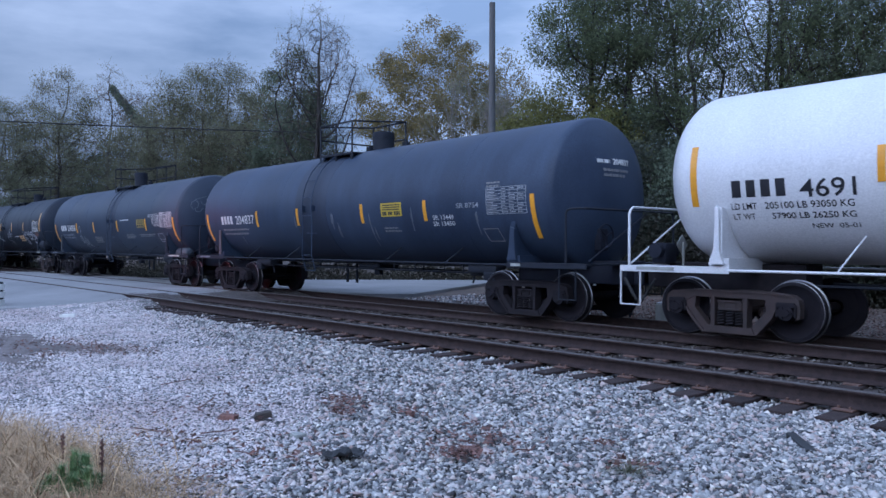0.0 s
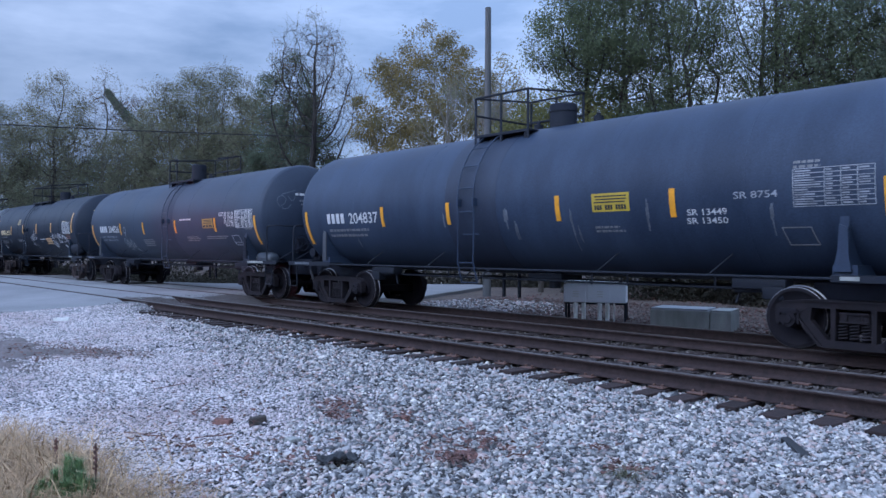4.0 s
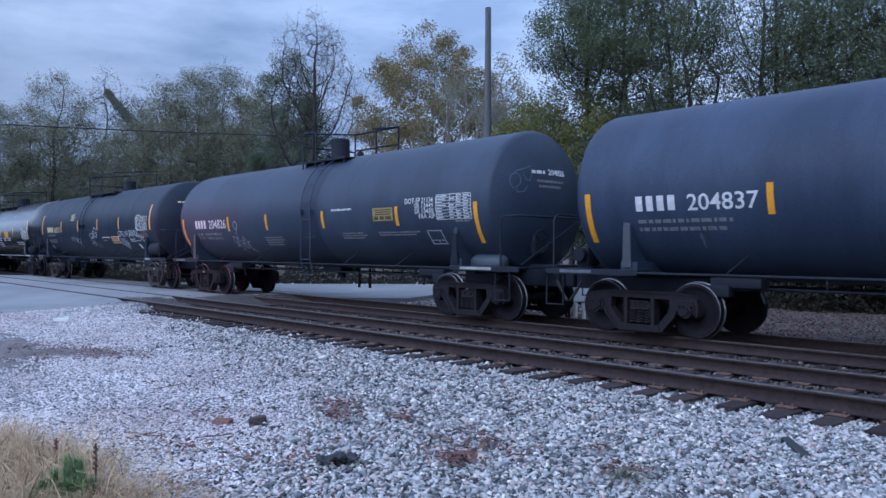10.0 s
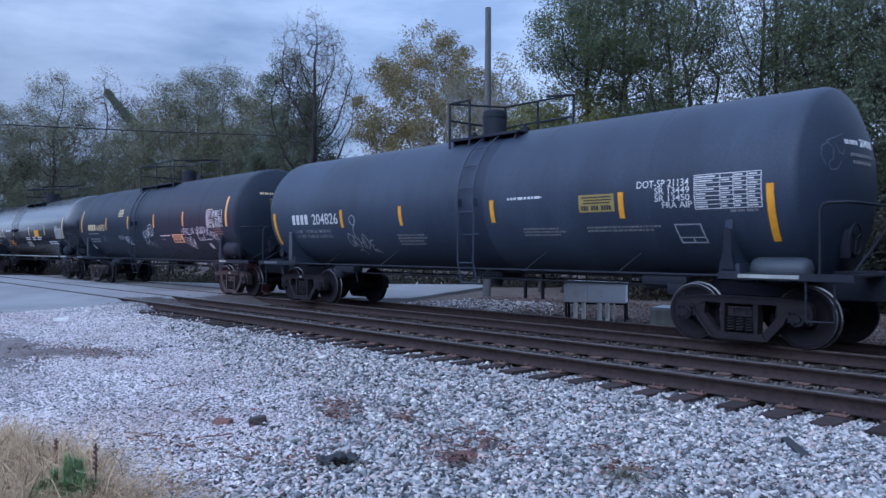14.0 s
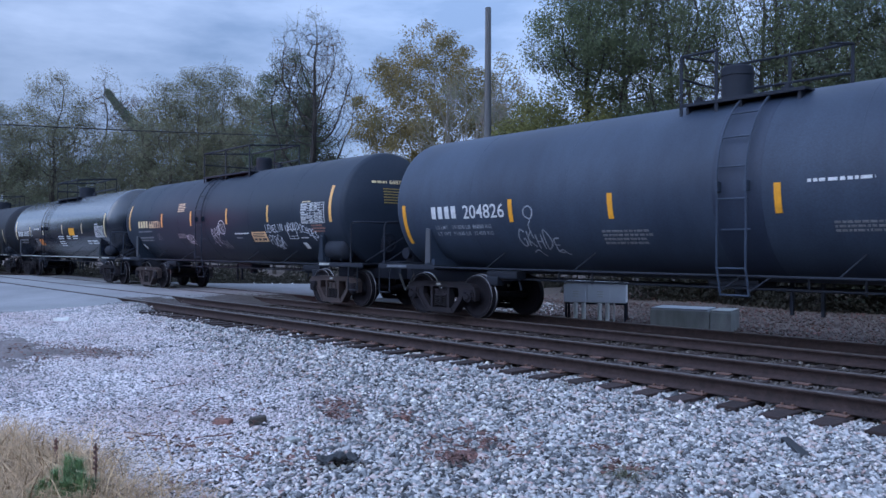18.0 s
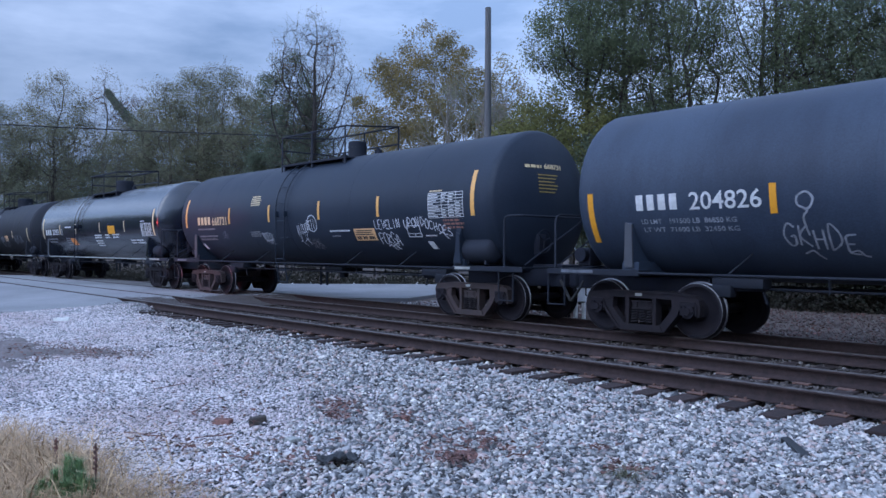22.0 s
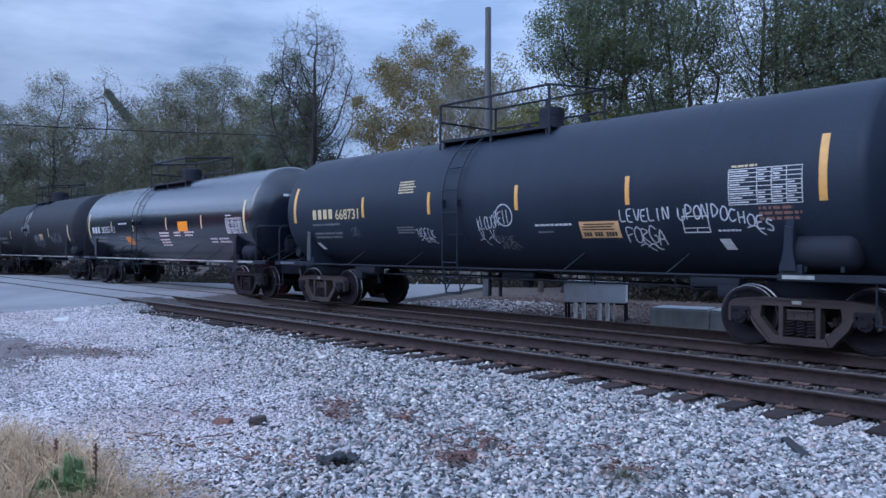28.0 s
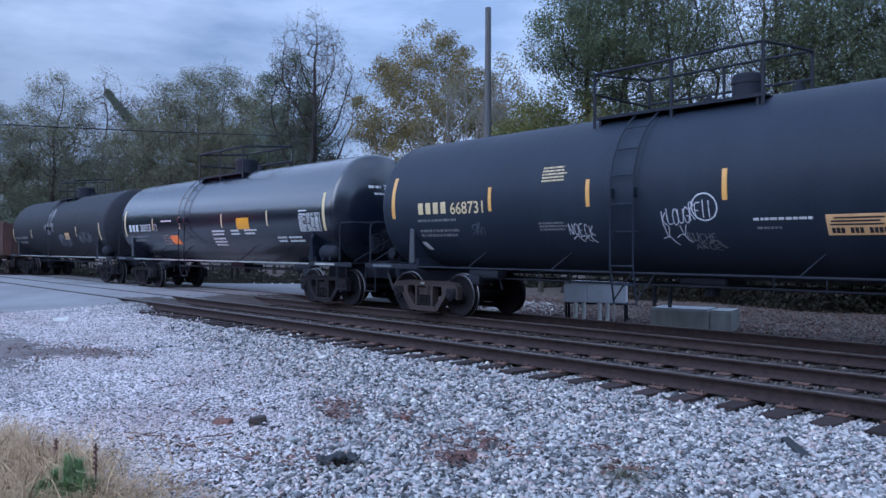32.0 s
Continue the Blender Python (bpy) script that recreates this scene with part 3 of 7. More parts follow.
def side_frame_shape(bm):
    """A cast side frame: slim top chord, open triangles between columns and diagonals, a shallow spring seat, jaws over the bearings."""
    y0, y1 = -0.08, 0.08
    prism(bm, [(-1.09, 0.55), (-1.07, 0.65), (-0.99, 0.705), (-0.60, 0.745), (0.60, 0.745), (0.99, 0.705), (1.07, 0.65), (1.09, 0.55), (0.74, 0.555), (0.60, 0.635), (-0.60, 0.635), (-0.74, 0.555)], y0, y1)
    for s in (-1, 1):
        prism(bm, [(s * 0.565, 0.64), (s * 0.735, 0.60), (s * 0.725, 0.44), (s * 0.665, 0.36), (s * 0.42, 0.10), (s * 0.27, 0.10), (s * 0.27, 0.185), (s * 0.355, 0.20), (s * 0.585, 0.46)], y0 + 0.012, y1 - 0.006)
        prism(bm, [(s * 0.235, 0.17), (s * 0.295, 0.17), (s * 0.30, 0.65), (s * 0.23, 0.65)], y0 - 0.01, y1 + 0.01)
        prism(bm, [(s * 1.035, 0.36), (s * 1.085, 0.38), (s * 1.092, 0.56), (s * 1.025, 0.56)], y0 + 0.015, y1 - 0.01)
        prism(bm, [(s * 0.40, 0.085), (s * 0.46, 0.10), (s * 0.69, 0.36), (s * 0.735, 0.47), (s * 0.71, 0.47), (s * 0.655, 0.385)], y0 - 0.022, y1 + 0.022)
    prism(bm, [(-0.42, 0.085), (0.42, 0.085), (0.37, 0.19), (-0.37, 0.19)], y0 - 0.02, y1 + 0.02)
    prism(bm, [(-0.98, 0.712), (-0.60, 0.75), (0.60, 0.75), (0.98, 0.712), (0.97, 0.685), (0.60, 0.722), (-0.60, 0.722), (-0.97, 0.685)], y0 - 0.02, y1 + 0.02)
    bmesh.ops.bevel(bm, geom=[e for e in bm.edges if e.is_manifold and e.calc_face_angle(0) > 0.6], offset=0.010, segments=2, affect="EDGES")


def spring_shape(bm):
    pts = []
    for k in range(41):
        a = k * math.tau / 8
        pts.append(Vector((0.055 * math.cos(a), 0.055 * math.sin(a), 0.215 * k / 40)))
    ring = []
    for p in pts:
        d = Vector((p.x, p.y, 0)).normalized()
        ring.append([bm.verts.new(p + q) for q in (d * 0.017, Vector((0, 0, 0.017)), -d * 0.017, Vector((0, 0, -0.017)))])
    for a, b in zip(ring, ring[1:]):
        for k in range(4):
            bm.faces.new((a[k], a[(k + 1) % 4], b[(k + 1) % 4], b[k]))


def truck(car, x, mat, phase):
    """A three-piece truck: bolster with side frames, springs, bearings and two wheelsets."""
    def bolster(bm):
        box(bm, (0, 0, 0.60), (0.42, 1.7, 0.26), 0.03)
        box(bm, (0, 0, 0.50), (0.40, 2.10, 0.15), 0.02)
        for sy in (-1, 1):
            for sx in (-1, 1):
                box(bm, (sx * 0.10, sy * 1.058, 0.515), (0.025, 0.02, 0.12), 0.005)
            box(bm, (0, sy * 1.062, 0.575), (0.38, 0.03, 0.03), 0.006)
            box(bm, (0, sy * 1.062, 0.455), (0.38, 0.03, 0.03), 0.006)
        rod(bm, (0, 0, 0.7), (0, 0, 0.80), 0.2, 18)
        rod(bm, (-0.6, -0.45, 0.42), (0.6, -0.45, 0.42), 0.03, 8)
        rod(bm, (-0.6, 0.45, 0.42), (0.6, 0.45, 0.42), 0.03, 8)
        for sx in (-1, 1):
            box(bm, (sx * 0.36, 0, 0.42), (0.08, 1.5, 0.14), 0.02)
    t = link("truck", shared("truck/" + mat.name, bolster), mat, car, m=pose(x, 0, 0))
    for s in (-1, 1):
        link("side_frame", shared("side_frame/" + mat.name, side_frame_shape, "edge"), mat, t, m=pose(0, s * 1.0, 0))
        for dx in (-0.15, 0.0, 0.15):
            link("spring", shared("spring", spring_shape, True), M_TRUCK, t, m=pose(dx, s * 1.03, 0.20))
        for sx in (-1, 1):
            def cap(bm):
                bmesh.ops.create_cone(bm, cap_ends=True, segments=16, radius1=0.125, radius2=0.115, depth=0.17, matrix=Matrix.Rotation(radians(90), 4, "X"))
                bmesh.ops.create_cone(bm, cap_ends=True, segments=12, radius1=0.075, radius2=0.06, depth=0.21, matrix=Matrix.Rotation(radians(90), 4, "X"))
                box(bm, (0, 0.0, 0.115), (0.27, 0.17, 0.07), 0.012)
                for sx in (-1, 1):
                    box(bm, (sx * 0.135, 0.0, 0.03), (0.035, 0.13, 0.20), 0.008)
                for k in range(3):
                    a = k * math.tau / 3
                    rod(bm, (0.085 * math.cos(a), -0.11, 0.085 * math.sin(a)), (0.085 * math.cos(a), 0.11, 0.085 * math.sin(a)), 0.018, 6)
            link("bearing", shared("bearing", cap, "edge"), M_WHEEL, t, m=pose(sx * 0.889, s * 1.03, 0.457))
    for sx in (-1, 1):
        w = link("wheelset", shared("wheelset", wheelset_shape, "edge"), [M_WHEEL, M_SHINY], t)
        WHEELSETS.append((w, sx * 0.889, phase + 40 * sx))


def patch(R, zc, x0, x1, z0, z1, off=0.005, bm=None, slant=0.0, nx=1):
    """A thin curved plate that lies on the tank's near side between two heights."""
    bm = bm or bmesh.new()
    a0, a1 = math.asin(max(-0.99, min(0.99, (z0 - zc) / R))), math.asin(max(-0.99, min(0.99, (z1 - zc) / R)))
    n = max(2, int(abs(a1 - a0) / 0.05) + 1)
    lay = []
    for r in (R - 0.004, R + off):
        rows = []
        for i in range(n + 1):
            a = a0 + (a1 - a0) * i / n
            sl = slant * i / n
            rows.append([bm.verts.new((x0 + (x1 - x0) * k / nx + sl, -r * math.cos(a), zc + r * math.sin(a))) for k in range(nx + 1)])
        lay.append(rows)
    for i in range(n):
        for k in range(nx):
            bm.faces.new((lay[1][i][k], lay[1][i][k + 1], lay[1][i + 1][k + 1], lay[1][i + 1][k]))
        bm.faces.new((lay[0][i][0], lay[1][i][0], lay[1][i + 1][0], lay[0][i + 1][0]))
        bm.faces.new((lay[1][i][nx], lay[0][i][nx], lay[0][i + 1][nx], lay[1][i + 1][nx]))
    for k in range(nx):
        bm.faces.new((lay[0][0][k], lay[0][0][k + 1], lay[1][0][k + 1], lay[1][0][k]))
        bm.faces.new((lay[1][n][k], lay[1][n][k + 1], lay[0][n][k + 1], lay[0][n][k]))
    return bm


def glyphs(text, height):
    """The outline of a line of writing as a flat bmesh, its capitals of that height, starting at 0."""
    cu = bpy.data.curves.new("writing", "FONT")
    cu.body, cu.size, cu.resolution_u, cu.offset = text, height / 0.69, 3, height * 0.012
    ob = bpy.data.objects.new("writing", cu)
    scene.collection.objects.link(ob)
    bpy.context.view_layer.update()
    me = bpy.data.meshes.new_from_object(ob.evaluated_get(bpy.context.evaluated_depsgraph_get()))
    bpy.data.objects.remove(ob)
    bm = bmesh.new()
    bm.from_mesh(me)
    bpy.data.meshes.remove(me)
    return bm


def lettering(car, R, zc, text, x0, x1, z, height, mat, name="lettering", off=0.006):
    """Writing on the tank's near side; it is spread from x0 to x1, its foot at z. A # stands for a plain bar."""
    if "#" in text:
        bm = bmesh.new()
        n, w = len(text), (x1 - x0) / len(text)
        for i, ch in enumerate(text):
            if ch != "#":
                continue
            patch(R, zc, x0 + (i + 0.18) * w, x0 + (i + 0.80) * w, z, z + height, off, bm)
        return tagged(part(name, bm, mat, car), kind="stuff")
    bm = glyphs(text, height)
    xs = [v.co.x for v in bm.verts]
    k = (x1 - x0) / max(1e-4, max(xs) - min(xs))
    lo = min(xs)
    step = 0.05
    for i in range(1, int(height * 1.2 / step) + 1):
        bmesh.ops.bisect_plane(bm, geom=bm.verts[:] + bm.edges[:] + bm.faces[:], plane_co=(0, i * step, 0), plane_no=(0, 1, 0))
    a0 = math.asin((z - zc) / R)
    for v in bm.verts:
        a = a0 + v.co.y / R
        v.co = Vector((x0 + (v.co.x - lo) * k, -(R + off) * math.cos(a), zc + (R + off) * math.sin(a)))
    return tagged(part(name, bm, mat, car), kind="stuff")


def ribbon(bm, R, zc, pts, w, off, rng):
    """A painted stroke along points of (x, angle) on the tank, smoothed."""
    fine = []
    for j in range(len(pts) - 1):
        p0, p1, p2, p3 = pts[max(j - 1, 0)], pts[j], pts[j + 1], pts[min(j + 2, len(pts) - 1)]
        for q in range(5):
            t = q / 5
            fine.append(Vector([0.5 * (2 * p1[c] + (p2[c] - p0[c]) * t + (2 * p0[c] - 5 * p1[c] + 4 * p2[c] - p3[c]) * t * t + (3 * p1[c] - p0[c] - 3 * p2[c] + p3[c]) * t ** 3) for c in (0, 1)]))
    fine.append(Vector(pts[-1]))
    prev = None
    for j, p in enumerate(fine):
        d = fine[min(j + 1, len(fine) - 1)] - fine[max(j - 1, 0)]
        d = d.normalized() if d.length > 1e-6 else Vector((1, 0))
        s = Vector((-d.y, d.x)) * w * rng.uniform(0.42, 0.58)
        pair = [bm.verts.new((e.x, -(R + off) * math.cos(e.y / R), zc + (R + off) * math.sin(e.y / R))) for e in (p - s, p + s)]
        if prev:
            bm.faces.new((prev[0], prev[1], pair[1], pair[0]))
        prev = pair


LETTERS = {"A": [[(0, 0), (0.35, 1), (0.75, 0)], [(0.1, 0.4), (0.65, 0.4)]], "B": [[(0.05, 0), (0.05, 1), (0.55, 0.85), (0.1, 0.52), (0.65, 0.3), (0.05, 0)]], "C": [[(0.7, 0.85), (0.3, 1), (0, 0.5), (0.3, 0), (0.7, 0.15)]],
           "D": [[(0.05, 0), (0.05, 1), (0.65, 0.7), (0.65, 0.3), (0.05, 0)]], "E": [[(0.7, 1), (0.1, 0.95), (0, 0.5), (0.1, 0.05), (0.7, 0)], [(0.05, 0.5), (0.5, 0.5)]], "F": [[(0.1, 0), (0.05, 1), (0.75, 0.95)], [(0.05, 0.5), (0.55, 0.55)]],
           "G": [[(0.7, 0.85), (0.3, 1), (0, 0.5), (0.3, 0), (0.7, 0.1), (0.7, 0.45), (0.4, 0.45)]], "H": [[(0.05, 1), (0.05, 0)], [(0.05, 0.5), (0.65, 0.55)], [(0.65, 1), (0.65, 0)]], "I": [[(0.3, 1), (0.3, 0)]],
           "K": [[(0.05, 1), (0.05, 0)], [(0.65, 1), (0.08, 0.45), (0.7, 0)]], "L": [[(0, 1), (0.05, 0.05), (0.7, 0)]], "N": [[(0, 0), (0.05, 1), (0.6, 0), (0.7, 1)]],
           "O": [[(0.4, 1), (0.05, 0.7), (0.1, 0.15), (0.45, 0), (0.75, 0.3), (0.7, 0.8), (0.4, 1)]], "P": [[(0.05, 0), (0.05, 1), (0.6, 0.9), (0.6, 0.55), (0.05, 0.45)]], "R": [[(0.05, 0), (0.05, 1), (0.6, 0.85), (0.1, 0.5), (0.7, 0)]],
           "S": [[(0.65, 0.9), (0.2, 1), (0.1, 0.65), (0.6, 0.4), (0.5, 0.05), (0, 0.1)]], "U": [[(0, 1), (0.05, 0.2), (0.4, 0), (0.7, 0.25), (0.75, 1)]], "V": [[(0, 1), (0.35, 0), (0.8, 1)]], " ": []}


def tag_word(car, R, zc, text, x0, x1, z0, z1, seed, mat, w=0.024, name="graffiti", rise=0.0, wide=1.05, flick=0):
    """A sprayed word in shaky single strokes; it may climb or sink along its length and end in loose flicks below."""
    rng = random.Random(seed)
    bm = bmesh.new()
    lo, hi = R * math.asin((z0 - zc) / R), R * math.asin((z1 - zc) / R)
    step = (x1 - x0) / len(text)
    for i, ch in enumerate(text):
        k, dz = rng.uniform(0.85, 1.1), rng.uniform(-0.08, 0.08)
        for line in LETTERS[ch]:
            pts = [(x0 + step * (i + u * wide + rng.uniform(-0.04, 0.04)), lo + rise * i / len(text) + (hi - lo) * (v * k + dz + rng.uniform(-0.04, 0.04))) for u, v in line]
            ribbon(bm, R, zc, pts, w, 0.006 + 0.0005 * i, rng)
    for k in range(flick):
        a = x0 + (x1 - x0) * rng.uniform(0.3, 1.0)
        z = lo + rise * 0.6 - 0.02
        ribbon(bm, R, zc, [(a - 0.14, z - rng.uniform(0, 0.05)), (a - 0.02, z + 0.03), (a + 0.05, z - 0.06), (a + 0.12, z - rng.uniform(0.08, 0.14))], w, 0.012, rng)
    return tagged(part(name, bm, mat, car), kind="stuff")


def scrawl(car, R, zc, x0, x1, z0, z1, n, seed, mat, name="graffiti", w=0.022):
    """Sprayed loops, hooks and slashes that overlap along the tank's side."""
    rng = random.Random(seed)
    bm = bmesh.new()
    lo, hi = R * math.asin((z0 - zc) / R), R * math.asin((z1 - zc) / R)
    step = (x1 - x0) / n
    for i in range(n):
        kind = rng.choice("oohsvk")
        cx, cz = x0 + step * (i + 0.5), (lo + hi) / 2 + rng.uniform(-0.1, 0.1) * (hi - lo)
        rx, rz = step * rng.uniform(0.45, 0.75), (hi - lo) * rng.uniform(0.30, 0.5)
        if kind == "o":
            a0 = rng.uniform(0, 6)
            pts = [(cx + rx * 0.8 * math.cos(a0 + k * 0.75), cz + rz * math.sin(a0 + k * 0.75)) for k in range(rng.randint(6, 9))]
        elif kind == "h":
            pts = [(cx - rx, cz + rz), (cx - rx * 0.7, cz - rz), (cx - rx * 0.3, cz + rz * 0.1), (cx + rx * 0.5, cz + rz * 0.2), (cx + rx * 0.7, cz - rz)]
        elif kind == "s":
            pts = [(cx + rx, cz + rz), (cx - rx * 0.6, cz + rz * 0.7), (cx - rx * 0.2, cz), (cx + rx * 0.7, cz - rz * 0.4), (cx - rx * 0.9, cz - rz)]
        elif kind == "v":
            pts = [(cx - rx, cz + rz), (cx - rx * 0.2, cz - rz), (cx + rx * 0.2, cz + rz * 0.5), (cx + rx * 0.6, cz - rz * 0.9), (cx + rx, cz + rz * 0.9)]
        else:
            pts = [(cx - rx * 0.6, cz - rz), (cx - rx * 0.5, cz + rz), (cx - rx * 0.4, cz), (cx + rx, cz + rz), (cx - rx * 0.2, cz + rz * 0.1), (cx + rx * 0.9, cz - rz)]
        slant = rng.uniform(0.0, 0.25)
        pts = [(x + (z - cz) * slant, z) for x, z in pts]
        ribbon(bm, R, zc, pts, w, 0.006 + 0.0005 * i, rng)
    return tagged(part(name, bm, mat, car), kind="stuff")


def data_table(car, R, zc, x0, x1, z0, z1, mat, seed, cols=4, rows=8):
    """A stencilled inspection table: a frame of thin lines with short bars for the entries."""
    rng = random.Random(seed)
    bm = bmesh.new()
    t = 0.010
    first = x0 + (x1 - x0) * 0.40
    xs = [x0, first] + [first + (x1 - first) * k / (cols - 1) for k in range(1, cols)]
    for x in xs:
        patch(R, zc, x - t / 2, x + t / 2, z0, z1, 0.005, bm)
    for r in range(rows + 1):
        z = z0 + (z1 - z0) * r / rows
        patch(R, zc, x0, x1, z - t / 2, z + t / 2, 0.0055, bm)
    h = (z1 - z0) / rows
    for r in range(rows):
        for c in range(cols):
            if c and rng.random() < 0.15:
                continue
            a, b = xs[c], xs[c + 1]
            e = a + 0.03 + (b - a - 0.05) * (rng.uniform(0.35, 1.0) if c == 0 else rng.uniform(0.4, 0.8))
            patch(R, zc, a + 0.02, e, z0 + h * (r + 0.34), z0 + h * (r + 0.66), 0.006, bm)
    return tagged(part("inspection_table", bm, mat, car), kind="stuff")


def stencil(car, R, zc, x0, x1, z, h, mat, seed, lines=2, gap=1.9, name="stencil"):
    """Small unreadable lines of writing as plain bars."""
    rng = random.Random(seed)
    bm = bmesh.new()
    for i in range(lines):
        x = x0
        end = x1 - rng.uniform(0, 0.25) * (x1 - x0)
        zz = z - i * h * gap
        while x < end:
            wd = rng.uniform(0.8, 3.2) * h
            patch(R, zc, x, min(x + wd, end), zz, zz + h, 0.005, bm)
            x += wd + h * rng.uniform(0.5, 0.9)
    return tagged(part(name, bm, mat, car), kind="stuff")


KNUCKLE = 0.18


def head_depth(R, r):
    """How far a dished head stands out at a radius: a flat dome with a tight knuckle at its rim."""
    dish = 2 * R
    a = math.acos((R - KNUCKLE) / (dish - KNUCKLE))
    rim = KNUCKLE * math.sin(a)
    edge = dish * math.cos(a)
    if r < edge:
        return rim + math.sqrt(dish * dish - r * r) - dish * math.sin(a)
    return math.sqrt(max(0.0, KNUCKLE ** 2 - (r - R + KNUCKLE) ** 2))


def tank_car(x0, label, paint, R=1.5, zc=2.445, half=7.15, head=0.0, flat=0.0, truck_half=6.25, trim=None, truck_mat=None, plat=(-0.75, 1.8), ladder=0.6, dome=(0.0, 0.37, 0.5),
             rail_h=0.95, strips=(), strip_mat=None, strip_z=(2.15, 2.55), end_z=(1.95, 2.75), near_rail=True, ends=(-6.9, 6.9), hang=(-1.0, -0.6), phase=0, bands=(), strip_w=0.05, rail_mat=None, low_pipe=0.0, rail_r=0.024, foot=0.54):
    """A stub-sill tank car, its origin on the railhead under its middle."""
    trim = trim or M_STEEL
    car = tagged(new("tank_car"), label, "tank car", group="freight train")
    car.location = (x0, TRACK_Y, TRACK_Z)
    TRAIN.append((car, x0))
    # shell with rounded heads
    bm = bmesh.new()
    if head:
        prof = [(-half - head, 0.0)]
        for k in range(1, 16):
            a = k * math.pi / 32
            prof.append((-half - head * math.cos(a), R * math.sin(a) ** flat))
    else:
        prof = [(-half - head_depth(R, R * k / 15), R * k / 15) for k in range(12)]
        prof += [(-half - KNUCKLE * math.cos(a), R - KNUCKLE + KNUCKLE * math.sin(a)) for a in (0.62, 0.85, 1.1, 1.35)]
    prof += [(-half, R), (-half + 0.04, R)]
    for k in range(1, 14):
        prof.append((-half + 2 * half * k / 14, R))
    prof += [(-x, r) for x, r in prof[:18][::-1]]
    lathe_x(bm, prof, 72, (0, 0, zc))
    part("tank", bm, paint, car, smooth=True)
    for bx, bw in bands:
        bm = bmesh.new()
        lathe_x(bm, [(bx - bw / 2, R - 0.01), (bx - bw / 2 + 0.02, R + 0.005), (bx + bw / 2 - 0.02, R + 0.005), (bx + bw / 2, R - 0.01)], 72, (0, 0, zc))
        part("band", bm, M_BAND if paint is M_BLACK or paint is M_SLATE else paint, car, smooth="edge")
    # raised weld seams round the shell
    for sx in (-4.9, -2.45, 2.45, 4.9) if paint is not M_GLOSS else ():
        bm = bmesh.new()
        lathe_x(bm, [(sx - 0.014, R - 0.004), (sx - 0.006, R + 0.004), (sx + 0.006, R + 0.004), (sx + 0.014, R - 0.004)], 72, (0, 0, zc))
        part("weld_seam", bm, paint, car, smooth=True)
    # stub sills, bolster saddles and end platforms
    for s in (-1, 1):
        bm = bmesh.new()
        box(bm, (s * 6.75, 0, 0.93), (2.7, 0.62, 0.44), 0.02)
        rod(bm, (s * 7.9, 0, 0.86), (s * 8.33, 0, 0.86), 0.10, 10)
        box(bm, (s * 8.22, 0, 0.86), (0.22, 0.28, 0.32), 0.05)
        part("stub_sill", bm, M_TRUCK if trim is M_WHITE else M_IRON, car)
        bm = bmesh.new()
        tx = s * truck_half
        prism(bm, [(tx - 0.16, 1.05), (tx + 0.16, 1.05), (tx + 0.16, 1.25), (tx - 0.16, 1.25)], -1.38, 1.38)
        for sy in (-1, 1):
            # curved saddle web from the bolster end up the tank's flank
            n = 8
            pts = []
            for k in range(n + 1):
                a = -1.15 + 0.75 * k / n
                pts.append((sy * (R + 0.004) * math.cos(a), zc + (R + 0.004) * math.sin(a)))
            pts = [p for p in pts if p[1] > 1.2]
            poly = [(sy * 0.62, 1.2)] + pts + [(sy * 1.40, zc - 0.52), (sy * 1.40, 1.2)]
            va = [bm.verts.new((tx - 0.06, y, z)) for y, z in poly]
            vb = [bm.verts.new((tx + 0.06, y, z)) for y, z in poly]
            for k in range(len(poly)):
                j = (k + 1) % len(poly)
                bm.faces.new((va[k], va[j], vb[j], vb[k]))
            bm.faces.new(va)
            bm.faces.new(vb[::-1])
        part("bolster_saddle", bm, paint, car)
        bm = bmesh.new()
        if trim is M_WHITE:
            prism(bm, [(tx - 0.13, 1.16), (tx + 0.11, 1.16), (tx + 0.045, 1.36), (tx + 0.035, zc - 0.55), (tx - 0.02, zc - 0.50), (tx - 0.045, 1.40)], -1.47, -1.40)
        elif s > 0:
            prism(bm, [(tx - 0.14, 1.16), (tx + 0.10, 1.16), (tx + 0.06, 1.40), (tx + 0.05, zc - 0.68), (tx - 0.06, zc - 0.64), (tx - 0.08, 1.45)], -1.43, -1.36)
        else:
            prism(bm, [(tx - 0.10, 1.16), (tx + 0.07, 1.16), (tx + 0.05, zc - 0.57), (tx - 0.08, zc - 0.54)], -1.43, -1.40)
        part("saddle_post", bm, M_WHITE if trim is M_WHITE else M_RES if s < 0 else M_IRON if paint is M_SLATE else paint, car)
        bm = bmesh.new()
        box(bm, (s * 7.05, -1.22, 1.095), (1.95, 0.36, 0.035), 0.006)
        box(bm, (s * 7.05, 1.22, 1.095), (1.95, 0.36, 0.035), 0.006)
        box(bm, (s * 7.9, 0, 1.095), (0.25, 2.6, 0.035), 0.006)
        box(bm, (s * 7.05, -1.405, 1.065), (1.95, 0.02, 0.10), 0.004)
        part("end_platform", bm, trim, car)
        # a bent portal rail that crosses the platform
        bm = bmesh.new()
        xr = 7.98 if s > 0 else -7.88
